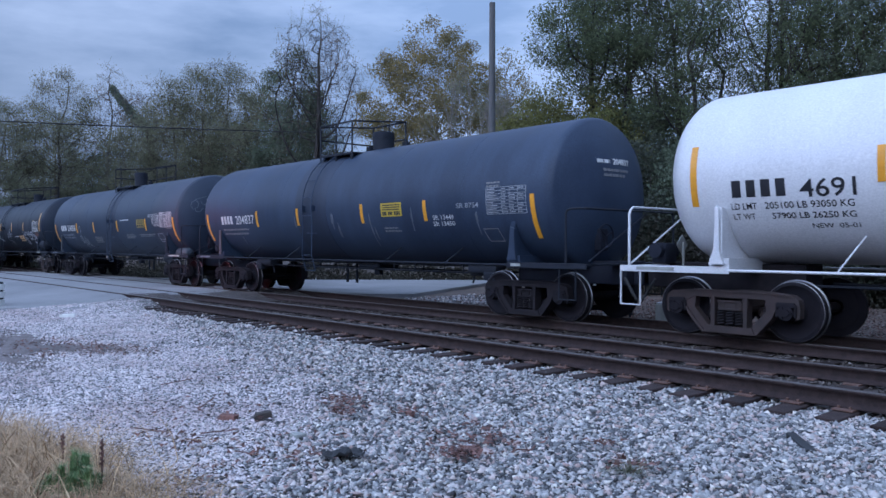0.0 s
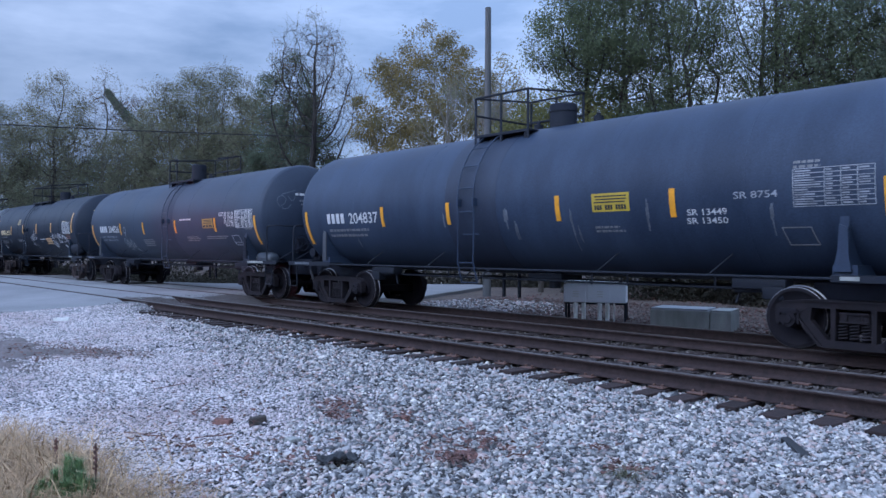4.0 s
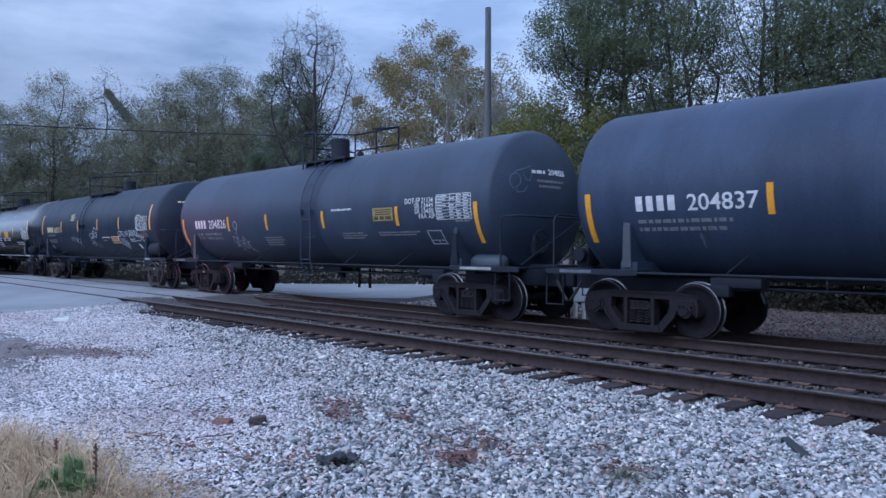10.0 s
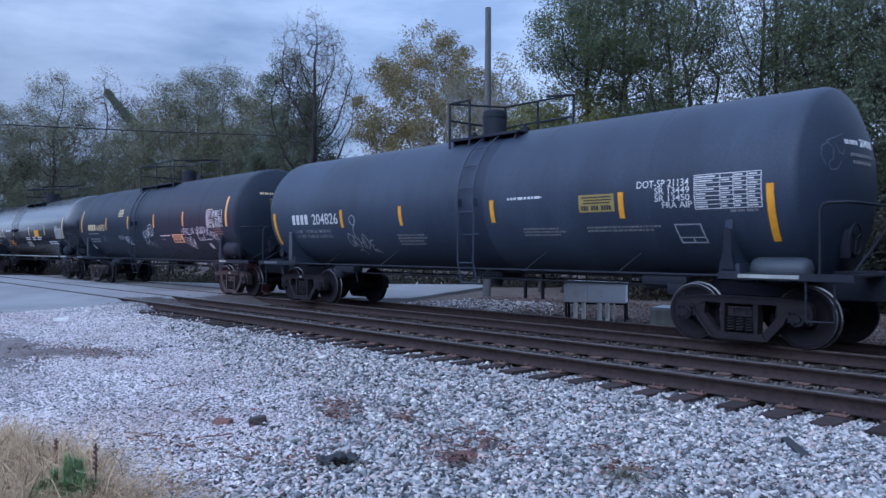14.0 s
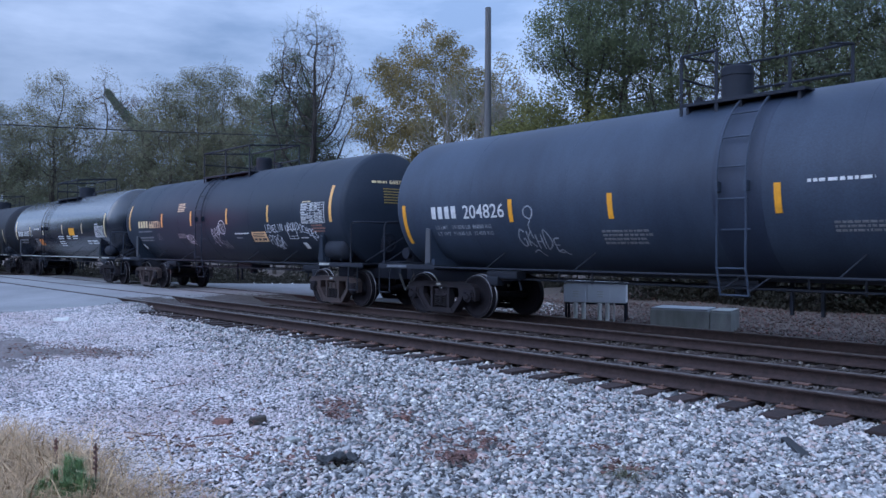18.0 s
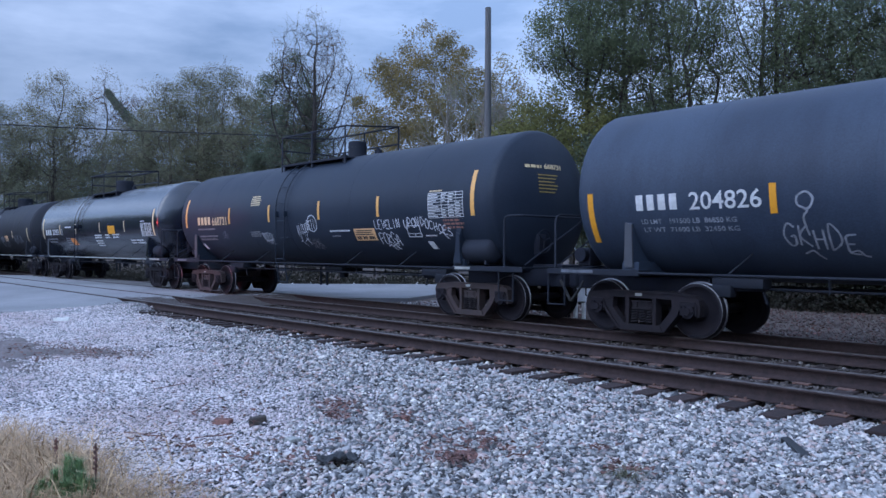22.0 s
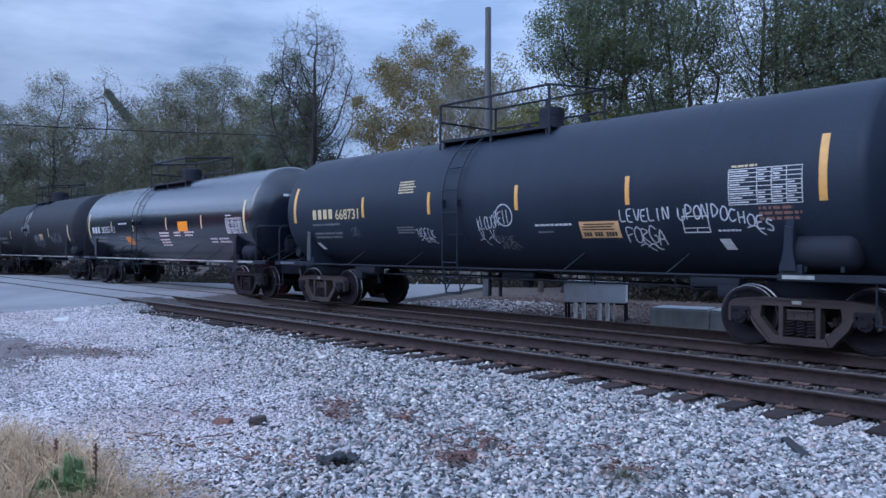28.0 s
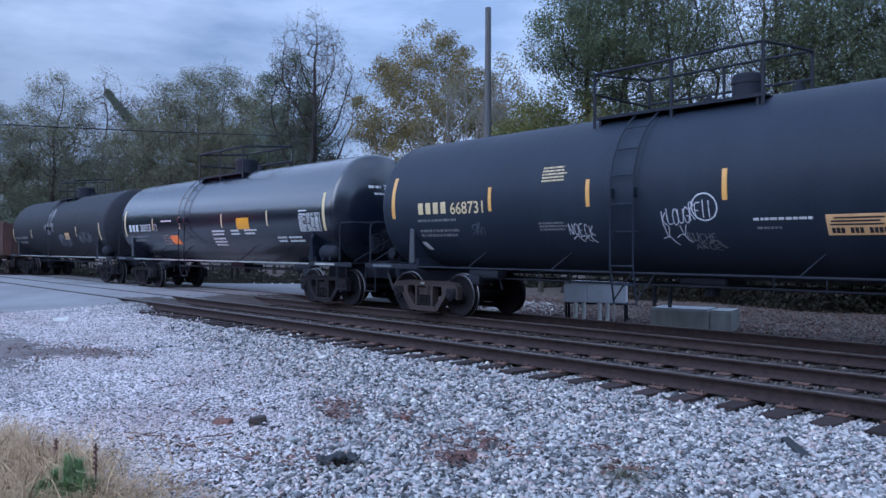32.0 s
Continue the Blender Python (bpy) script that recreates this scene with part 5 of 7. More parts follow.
for k in range(29):
    a = math.tau * k / 28
    pr = []
    for r in (0.20, 0.222):
        ang = math.asin((2.11 - ZB) / RB) + r * math.sin(a) / RB
        pr.append(bm.verts.new((0.76 + r * math.cos(a), -(RB + 0.0075) * math.cos(ang), ZB + (RB + 0.0075) * math.sin(ang))))
    if ring:
        bm.faces.new((ring[-1][0], ring[-1][1], pr[1], pr[0]))
    ring.append(pr)
part("graffiti", bm, M_SPRAY, CAR_C)
tag_word(CAR_C, RB, ZB, "BUCHE", 0.38, 0.90, 1.60, 1.72, 15, M_FADED, w=0.013, flick=3)
tag_word(CAR_C, RB, ZB, "AROE", 0.48, 0.94, 1.46, 1.56, 43, M_FADED, w=0.013)
stencil(CAR_C, RB, ZB, 1.51, 2.47, 1.885, 0.035, M_LETTER, 12, lines=1)
stencil(CAR_C, RB, ZB, 1.55, 1.95, 1.76, 0.03, M_FADED, 13, lines=1)
notice(CAR_C, RB, ZB, 2.53, 3.36, 1.66, 1.94, M_TAN, M_DLETTER, 9)
tag_word(CAR_C, RB, ZB, "LEVELIN UPON", 3.42, 5.06, 1.93, 2.14, 16, M_SPRAY, w=0.022)
tag_word(CAR_C, RB, ZB, "DOCHOES", 5.08, 6.04, 1.95, 2.14, 17, M_SPRAY, w=0.021, rise=-0.26, flick=1)
tag_word(CAR_C, RB, ZB, "FORGA", 3.48, 4.20, 1.58, 1.84, 18, M_SPRAY, w=0.021, rise=-0.06, wide=1.35, flick=3)
frame_mark(CAR_C, RB, ZB, 4.56, 5.01, 1.72, 1.98, M_LETTER, inner=True)
data_table(CAR_C, RB, ZB, 5.38, 6.46, 2.12, 2.64, M_LETTER, 10)
stencil(CAR_C, RB, ZB, 5.42, 5.82, 2.67, 0.03, M_YLETTER, 14, lines=1)
stencil(CAR_C, RB, ZB, 5.82, 6.48, 2.04, 0.04, M_BRICK, 15, lines=3)
part("sticker", patch(RB, ZB, 5.18, 5.35, 1.46, 1.62, slant=-0.06), M_LETTER, CAR_C)
stencil(CAR_C, RB, ZB, 5.14, 5.54, 1.735, 0.025, M_LETTER, 16, lines=1)
head_writing(CAR_C, RB, ZB, 7.15, 0.53, -0.75, -0.34, 3.11, 0.06, "x", M_YLETTER, bars=True)
head_writing(CAR_C, RB, ZB, 7.15, 0.53, -0.26, 0.25, 3.10, 0.10, "668731", M_YLETTER)
for k in range(6):
    head_writing(CAR_C, RB, ZB, 7.15, 0.53, -0.46, 0.10 - 0.06 * (k % 3), 2.96 - 0.07 * k, 0.024, "e" * (k + 1), M_OLDSIGN, bars=True)
# glossy car
lettering(CAR_D, RB, ZB, "###", -6.50, -5.5, 2.08, 0.25, M_LETTER)
lettering(CAR_D, RB, ZB, "283555", -5.36, -4.35, 2.08, 0.25, M_LETTER)
frame_mark(CAR_D, RB, ZB, -4.05, -3.85, 2.07, 2.32, M_LETTER)
stencil(CAR_D, RB, ZB, -6.3, -4.6, 1.85, 0.07, M_FADED, 17, lines=2)
stencil(CAR_D, RB, ZB, -3.4, -2.5, 2.38, 0.05, M_LETTER, 18, lines=1)
part("placard", patch(RB, ZB, -2.75, -2.1, 1.60, 1.90, slant=-0.12), M_ORANGE, CAR_D, "orange placard")
stencil(CAR_D, RB, ZB, -3.5, -2.8, 1.88, 0.05, M_FADED, 19, lines=4)
part("placard", patch(RB, ZB, 2.20, 2.96, 2.03, 2.36), M_YELLOW, CAR_D, "yellow placard")
data_table(CAR_D, RB, ZB, 5.72, 6.72, 1.92, 2.38, M_LETTER, 11)
stencil(CAR_D, RB, ZB, 5.72, 6.2, 2.44, 0.035, M_LETTER, 20, lines=1)
for a, b, z, n in ((0.49, 1.35, 1.97, 2), (1.75, 2.35, 1.97, 2), (2.6, 3.4, 1.97, 2), (0.45, 1.3, 1.74, 3), (4.4, 4.9, 1.74, 2), (5.0, 5.8, 1.74, 2)):
    stencil(CAR_D, RB, ZB, a, b, z, 0.05, M_LETTER, int(a * 100), lines=n)
head_writing(CAR_D, RB, ZB, 7.15, 0.53, -0.55, -0.20, 3.015, 0.065, "x", M_LETTER, bars=True)
head_writing(CAR_D, RB, ZB, 7.15, 0.53, -0.10, 0.45, 3.0, 0.11, "283555", M_LETTER)
head_writing(CAR_D, RB, ZB, 7.15, 0.53, -0.40, 0.3, 2.85, 0.05, "fff", M_LETTER, bars=True)
# dusty car
splash(CAR_E, RB, ZB, -0.8, 0.1, 2.6, 3.4, M_FADED, 16, 31)
splash(CAR_E, RB, ZB, -1.3, 0.4, 2.05, 2.75, M_FADED, 26, 32)
splash(CAR_E, RB, ZB, 0.9, 1.7, 1.7, 2.15, M_SCUFF, 14, 33)
scrawl(CAR_E, RB, ZB, 0.9, 2.6, 1.5, 2.1, 7, 34, M_SCUFF, w=0.06)
part("placard", patch(RB, ZB, 1.9, 2.5, 1.85, 2.15), M_TAN, CAR_E, "tan placard")
scrawl(CAR_E, RB, ZB, 3.8, 5.5, 1.7, 2.2, 8, 35, M_SCUFF, w=0.05)
stencil(CAR_E, RB, ZB, -6.7, -4.3, 1.93, 0.12, M_FADED, 36, lines=2)


def reservoir(car, x0, x1, mat, name="air_reservoir", r=0.27, y=-1.12, z=1.43):
    """A cylinder with domed ends that lies on the platform between two brackets."""
    bm = bmesh.new()
    prof = [(x0, 0.0), (x0 + 0.01, r * 0.5), (x0 + 0.05, r * 0.85), (x0 + 0.12, r), (x1 - 0.12, r), (x1 - 0.05, r * 0.85), (x1 - 0.01, r * 0.5), (x1, 0.0)]
    lathe_x(bm, prof, 24, (0, y, z))
    t = part(name, bm, mat, car, smooth=True)
    for x in (x0 + 0.2, x1 - 0.2):
        bm = bmesh.new()
        box(bm, (x, y, z - r * 0.75), (0.05, 0.36, r * 0.6), 0.006)
        part("bracket", bm, M_STEEL, t)


reservoir(CAR_C, 6.22, 7.12, M_STEEL)
reservoir(CAR_B, 6.43, 7.33, M_RESGREEN, r=0.19, y=-1.03, z=1.16)
reservoir(CAR_D, 6.35, 7.1, M_STEEL, r=0.2, z=1.36)
reservoir(CAR_E, 6.4, 7.1, M_STEEL, r=0.2, z=1.36)
for car in (CAR_A, CAR_B, CAR_C, CAR_D, CAR_E, CAR_W):
    # brake gear on the trailing platform
    bm = bmesh.new()
    box(bm, (-7.72, -0.55, 1.32), (0.28, 0.36, 0.34), 0.03)
    rod(bm, (-7.72, -0.85, 1.36), (-7.72, -0.25, 1.36), 0.13, 14)
    part("brake_cylinder", bm, M_IRON, car, smooth="edge")
    bm = bmesh.new()
    box(bm, (7.55, -0.35, 1.55), (0.16, 0.22, 0.42), 0.02)
    pipe(bm, [(7.66, -0.35 + 0.23 * math.cos(k * math.tau / 14), 1.62 + 0.23 * math.sin(k * math.tau / 14)) for k in range(15)], 0.014, 6)
    for k in range(3):
        rod(bm, (7.66, -0.35, 1.62), (7.66, -0.35 + 0.23 * math.cos(k * 2.1 + 0.4), 1.62 + 0.23 * math.sin(k * 2.1 + 0.4)), 0.012, 6)
    part("hand_brake", bm, M_IRON, car, smooth="edge")
    bm = bmesh.new()
    pipe(bm, [(-8.05, -0.3, 0.85), (-8.2, -0.32, 0.62), (-8.33, -0.33, 0.45)], 0.03, 8)
    part("air_hose", bm, M_RUBBER, car, smooth="edge")
    bm = bmesh.new()
    pipe(bm, [(8.05, -0.3, 0.85), (8.2, -0.32, 0.62), (8.33, -0.33, 0.45)], 0.03, 8)
    part("air_hose", bm, M_RUBBER, car, smooth="edge")
    # pale stencilled strip on the platform's edge
    for x0, x1 in ((6.2, 6.45) if car is CAR_A else (6.15, 6.6) if car is CAR_C else (6.4, 7.3), (-7.7, -7.0)):
        bm = bmesh.new()
        box(bm, ((x0 + x1) / 2, -1.42, 1.07), (x1 - x0, 0.006, 0.055), 0.001)
        part("edge_marking", bm, M_CONC if x0 > 0 or car is CAR_W else M_SCUFF, car)

# brake rigging slung under the black cars
for car in (CAR_A, CAR_B, CAR_C, CAR_D):
    for x, turn in ((4.75, 1), (-4.7, -1)):
        bm = bmesh.new()
        box(bm, (x, -0.62, 0.93), (0.85, 0.30, 0.16), 0.02)
        box(bm, (x + 0.25 * turn, -0.70, 0.80), (0.34, 0.22, 0.20), 0.03)
        rod(bm, (x - 0.42, -0.66, 0.82), (x + 0.42, -0.66, 0.86), 0.045, 10)
        rod(bm, (x - 0.30 * turn, -0.62, 0.95), (x - 0.42 * turn, -0.62, 0.62), 0.022, 6)
        rod(bm, (x + 0.40 * turn, -0.62, 0.86), (x + 0.85 * turn, -0.40, 0.62), 0.022, 6)
        part("brake_rigging", bm, M_STEEL, car, smooth="edge")
# pale stencilled marks on some side frames
for car, x in ((CAR_B, -6.25), (CAR_C, 6.25), (CAR_C, -6.25)):
    bm = bmesh.new()
    box(bm, (x - 0.03, -1.103, 0.695), (0.13, 0.006, 0.05), 0.001)
    part("truck_marking", bm, M_CONC, car)
# diamond placard holder on the white car's trailing platform
bm = bmesh.new()
box(bm, (-7.50, -0.30, 1.30), (0.03, 0.04, 0.40), 0.004)
part("placard_post", bm, M_CONC, CAR_W)
bm = bmesh.new()
dg = bmesh.ops.create_cube(bm, size=1, matrix=Matrix.Translation((-7.53, -0.30, 1.46)) @ Matrix.Rotation(radians(45), 4, "X") @ Matrix.Diagonal((0.012, 0.25, 0.25, 1)))
part("placard_holder", bm, M_CONC, CAR_W)

# ---- rust-red open car at the tail ----
hopper = tagged(new("gondola_car"), "rust-red ribbed steel gondola car behind the tank cars", "freight car", group="freight train")
TRAIN.append((hopper, -98.9))
hopper.location = (-98.9, TRACK_Y, TRACK_Z)
bm = bmesh.new()
for sy in (-1, 1):
    box(bm, (0, sy * 1.46, 2.0), (14.6, 0.05, 1.7), 0.01)
for sx in (-1, 1):
    box(bm, (sx * 7.3, 0, 2.0), (0.05, 2.9, 1.7), 0.01)
part("body", bm, M_RUSTY, hopper)
bm = bmesh.new()
box(bm, (0, 0, 1.12), (14.7, 2.9, 0.12), 0.01)
box(bm, (0, 0, 0.95), (16.0, 0.6, 0.4), 0.02)
part("underframe", bm, M_RUSTY, hopper)
for k in range(13):
    bm = bmesh.new()
    box(bm, (-7.2 + 1.2 * k, -1.53, 2.0), (0.12, 0.12, 1.7), 0.012)
    part("rib", bm, M_RUSTY, hopper)
bm = bmesh.new()
box(bm, (0, -1.5, 2.88), (14.8, 0.16, 0.12), 0.015)
part("top_rail", bm, M_RUSTY, hopper)
for s in (-1, 1):
    truck(hopper, s * 6.0, M_TRUCK_RED, 5)

# ---- trees ----
def tube_mesh(segs, sides=4):
    """Tapered tubes for (p0, p1, r0, r1) rows, as vertex and face arrays."""
    segs = np.asarray(segs, float)
    p0, p1, r0, r1 = segs[:, :3], segs[:, 3:6], segs[:, 6], segs[:, 7]
    d = p1 - p0
    d /= np.maximum(np.linalg.norm(d, axis=1, keepdims=True), 1e-6)
    up = np.where(np.abs(d[:, 2:3]) > 0.9, np.array([[1.0, 0, 0]]), np.array([[0, 0, 1.0]]))
    u = np.cross(d, up)
    u /= np.maximum(np.linalg.norm(u, axis=1, keepdims=True), 1e-6)
    w = np.cross(d, u)
    a = np.arange(sides) * math.tau / sides
    ring = u[:, None, :] * np.cos(a)[None, :, None] + w[:, None, :] * np.sin(a)[None, :, None]
    v = np.concatenate([p0[:, None, :] + ring * r0[:, None, None], p1[:, None, :] + ring * r1[:, None, None]], axis=1).reshape(-1, 3)
    k = np.arange(sides)
    f = np.stack([k, (k + 1) % sides, (k + 1) % sides + sides, k + sides], axis=1)
    faces = (f[None] + (np.arange(len(segs)) * 2 * sides)[:, None, None]).reshape(-1, 4)
    return v, faces


def leaf_faces(centres, size, rng, flat=0.0):
    """Small three-cornered leaves at random tilts."""
    n = len(centres)
    a = rng.normal(size=(n, 3))
    a[:, 2] *= 1 - flat
    a /= np.linalg.norm(a, axis=1, keepdims=True)
    b = np.cross(a, rng.normal(size=(n, 3)))
    b /= np.linalg.norm(b, axis=1, keepdims=True)
    s = size * rng.uniform(0.6, 1.35, size=(n, 1))
    a, b = a * s, b * s * 0.75
    v = np.stack([centres - a - b * 0.6, centres - a * 0.2 + b, centres + a], axis=1).reshape(-1, 3)
    return v, np.arange(3 * n).reshape(-1, 3)


def tree(x, y, h, r, lo, label, leaf, seed, tips=160, per_tip=90, leaf_size=0.10, clump=0.42, bark=None, trunk=0.16, lean=(0, 0), ry=None, category="tree", name="tree", bias=0.0, twig=0.012, kind="", ivy=0, twigs=3, wander=0.07):
    """A trunk whose limbs reach tips spread through an uneven crown; leaves cluster round the tips."""
    rng = np.random.default_rng(seed)
    base = ground_height(x, y) - 0.15
    ry = ry or r
    top, mid = h, (h + lo) / 2
    nodes = [np.array([0.0, 0.0, 0.0])]
    parent = [-1]
    steps = 7
    th = lo + (h - lo) * 0.45
    for i in range(1, steps + 1):
        f = i / steps
        wob = rng.normal(size=2) * 0.12 * (r / 2.5)
        nodes.append(np.array([lean[0] * f + wob[0], lean[1] * f + wob[1], th * f]))
        parent.append(i - 1)
    pts = []
    lumps = rng.uniform(-1, 1, size=(9, 3))
    while len(pts) < tips:
        p = rng.uniform(-1, 1, size=3)
        q = np.linalg.norm(p)
        if q > 1:
            continue
        near = np.min(np.linalg.norm(lumps - p, axis=1))
        if near > 0.42 + 0.25 * rng.random() and rng.random() < 0.8:
            continue
        if q < 0.35 and rng.random() < 0.6:
            continue
        z = mid + p[2] * (h - lo) / 2 + bias * rng.random()
        wide = 1.0 if p[2] < 0.1 else 1.0 - 0.35 * (p[2] - 0.1)
        pts.append(np.array([lean[0] + p[0] * r * wide, lean[1] + p[1] * ry * wide, z]))
    pts.sort(key=lambda p: math.hypot(p[0] - lean[0], p[1] - lean[1]) + 0.6 * abs(p[2] - th * 0.8))
    tip_ids = []
    for p in pts:
        arr = np.array(nodes)
        d = np.linalg.norm(arr - p, axis=1) + 0.9 * np.maximum(0, arr[:, 2] - p[2] + 0.2) + np.where(np.arange(len(arr)) < 3, 3.0, 0.0)
        j = int(np.argmin(d))
        a = nodes[j]
        m = (a + p) / 2 + np.array([0, 0, 0.10]) * np.linalg.norm(p - a) + rng.normal(size=3) * wander * np.linalg.norm(p - a)
        nodes.append(m)
        parent.append(j)
        nodes.append(p)
        parent.append(len(nodes) - 2)
        tip_ids.append(len(nodes) - 1)
    count = np.zeros(len(nodes))
    for i in tip_ids:
        k = i
        while k >= 0:
            count[k] += 1
            k = parent[k]
    rad = np.maximum(twig, trunk * np.sqrt(count / count[0]))
    segs = []
    for i in range(1, len(nodes)):
        j = parent[i]
        segs.append([*nodes[j], *nodes[i], min(rad[j], rad[i] * 1.35) if j else trunk * 1.35, rad[i]])
    if twig < 0.02:
        for i in tip_ids:
            way = nodes[i] - nodes[parent[i]]
            for _ in range(twigs):
                e = nodes[i] + way * rng.uniform(0.2, 0.7) + rng.normal(size=3) * np.array([0.4, 0.4, 0.35]) * clump * 1.6
                segs.append([*nodes[i], *e, twig * 0.8, twig * 0.3])
    v, f = tube_mesh(segs)
    t = tagged(new(name), label, category, kind=kind)
    t.location = (x, y, base)
    t.rotation_euler = (0, 0, 0)
    link("trunk", mesh_of("trunk", v, f, True), bark or M_BARK, t)
    if per_tip:
        tp = np.array([nodes[i] for i in tip_ids])
        k = rng.poisson(per_tip, size=len(tp))
        c = np.repeat(tp, k, axis=0)
        off = rng.normal(size=c.shape)
        off *= np.minimum(1, 1.8 / np.maximum(1e-6, np.linalg.norm(off, axis=1, keepdims=True)))
        c = c + off * clump * np.array([1, 1, 0.75])
        if ivy:
            s = rng.uniform(0.1, 1.0, size=ivy)
            arr = np.array(nodes[:steps + 1])
            q = np.stack([np.interp(s * steps, np.arange(steps + 1), arr[:, a]) for a in range(3)], axis=1)
            c = np.concatenate([c, q + rng.normal(size=q.shape) * 0.22])
        v, f = leaf_faces(c, leaf_size, rng)
        link("crown", mesh_of("crown", v, f), leaf, t)
    return t


def grown_tree(x, y, h, r, lo, label, leaf, seed, leaves=12000, leaf_size=0.07, clump=0.34, bark=None, trunk=0.16, ry=None, levels=6, spread=32, up=0.25, twig=0.007, twigs=3, fork=0.55, share=1.0, low_leaves=0.0):
    """A tree grown limb by limb: every limb forks into thinner ones that strive upward; leaves cluster on the outer twigs."""
    rng = np.random.default_rng(seed)
    ry = ry or r
    nodes, parent, level = [np.zeros(3)], [-1], [0]

    def add(p, j, lv):
        nodes.append(p)
        parent.append(j)
        level.append(lv)
        return len(nodes) - 1
    j = 0
    for i in range(1, 5):
        j = add(np.array([rng.normal() * 0.06, rng.normal() * 0.06, lo * i / 4]), j, 0)
    work = [(j, np.array([0, 0, 1.0]), (h - lo) * 0.28, 0, rng.uniform(0, 6.28))]
    tips, mids = [], []
    while work:
        j, d, ln, lv, turn = work.pop()
        p = nodes[j]
        for _ in range(2):
            d = d + rng.normal(size=3) * 0.11 + np.array([0, 0, up * 0.35])
            d /= np.linalg.norm(d)
            p = p + d * ln * 0.5
            j = add(p, j, lv)
        if lv >= levels or ln < 0.22:
            tips.append(j)
            continue
        if lv >= levels - 2:
            mids.append(j)
        side = np.cross(d, rng.normal(size=3))
        side /= np.linalg.norm(side)
        other = np.cross(d, side)
        kids = 3 if rng.random() < fork or lv < 2 else 2
        for k in range(kids):
            ang = math.radians(spread * rng.uniform(0.7, 1.25)) * (0.4 if k == 0 else 1.0)
            az = turn + k * math.tau / kids + rng.uniform(-0.4, 0.4)
            nd = d * math.cos(ang) + (side * math.cos(az) + other * math.sin(az)) * math.sin(ang)
            work.append((j, nd, ln * rng.uniform(0.66, 0.92) * (1.0 if k == 0 else 0.9), lv + 1 + (1 if rng.random() < 0.16 else 0), turn + 2.4))
    nd = np.array(nodes)
    crown = nd[np.array(level) > 0]
    top = np.percentile(crown[:, 2], 99.5)
    wide = max(np.percentile(np.abs(crown[:, 0]), 97), np.percentile(np.abs(crown[:, 1]), 97))
    above = nd[:, 2] > lo
    nd[above, 2] = lo + (nd[above, 2] - lo) * (h - lo) / (top - lo)
    k = np.clip((nd[:, 2] - lo * 0.6) / max(0.1, lo * 0.4), 0, 1)
    nd[:, 0] *= 1 + (r / wide - 1) * k
    nd[:, 1] *= 1 + (ry / wide - 1) * k
    count = np.zeros(len(nd))
    for i in tips:
        q = i
        while q >= 0:
            count[q] += 1
            q = parent[q]
    rad = np.maximum(twig, trunk * (np.maximum(count, 1) / count[0]) ** 0.46)
    segs = [[*nd[parent[i]], *nd[i], rad[parent[i]] if count[parent[i]] < count[i] * 1.6 else rad[i] * 1.25, rad[i]] for i in range(1, len(nd))]
    segs[0][6] = trunk * 1.35
    for i in tips + mids:
        way = nd[i] - nd[parent[i]]
        for _ in range(twigs):
            e = nd[i] + way * rng.uniform(0.3, 1.0) + rng.normal(size=3) * clump * 0.7 + np.array([0, 0, 0.12])
            segs.append([*nd[i], *e, twig, twig * 0.4])
    v, f = tube_mesh(segs, 4)
    t = tagged(new("tree"), label, "tree")
    t.location = (x, y, ground_height(x, y) - 0.15)
    link("trunk", mesh_of("trunk", v, f, True), bark or M_BARK, t)
    if leaves:
        ends = nd[np.array(tips + mids)]
        ends = ends[rng.random(len(ends)) < share]
        if low_leaves:
            ends = ends[ends[:, 2] < lo + (h - lo) * low_leaves]
        weight = rng.gamma(2.0, 0.5, size=len(ends))
        c = np.repeat(ends, rng.poisson(leaves * weight / weight.sum()), axis=0)
        off = rng.normal(size=c.shape)
        off *= np.minimum(1, 1.7 / np.maximum(1e-6, np.linalg.norm(off, axis=1, keepdims=True)))
        c = c + off * clump * np.array([1, 1, 0.6])
        v, f = leaf_faces(c, leaf_size, rng)
        link("crown", mesh_of("crown", v, f), leaf, t)
    return t


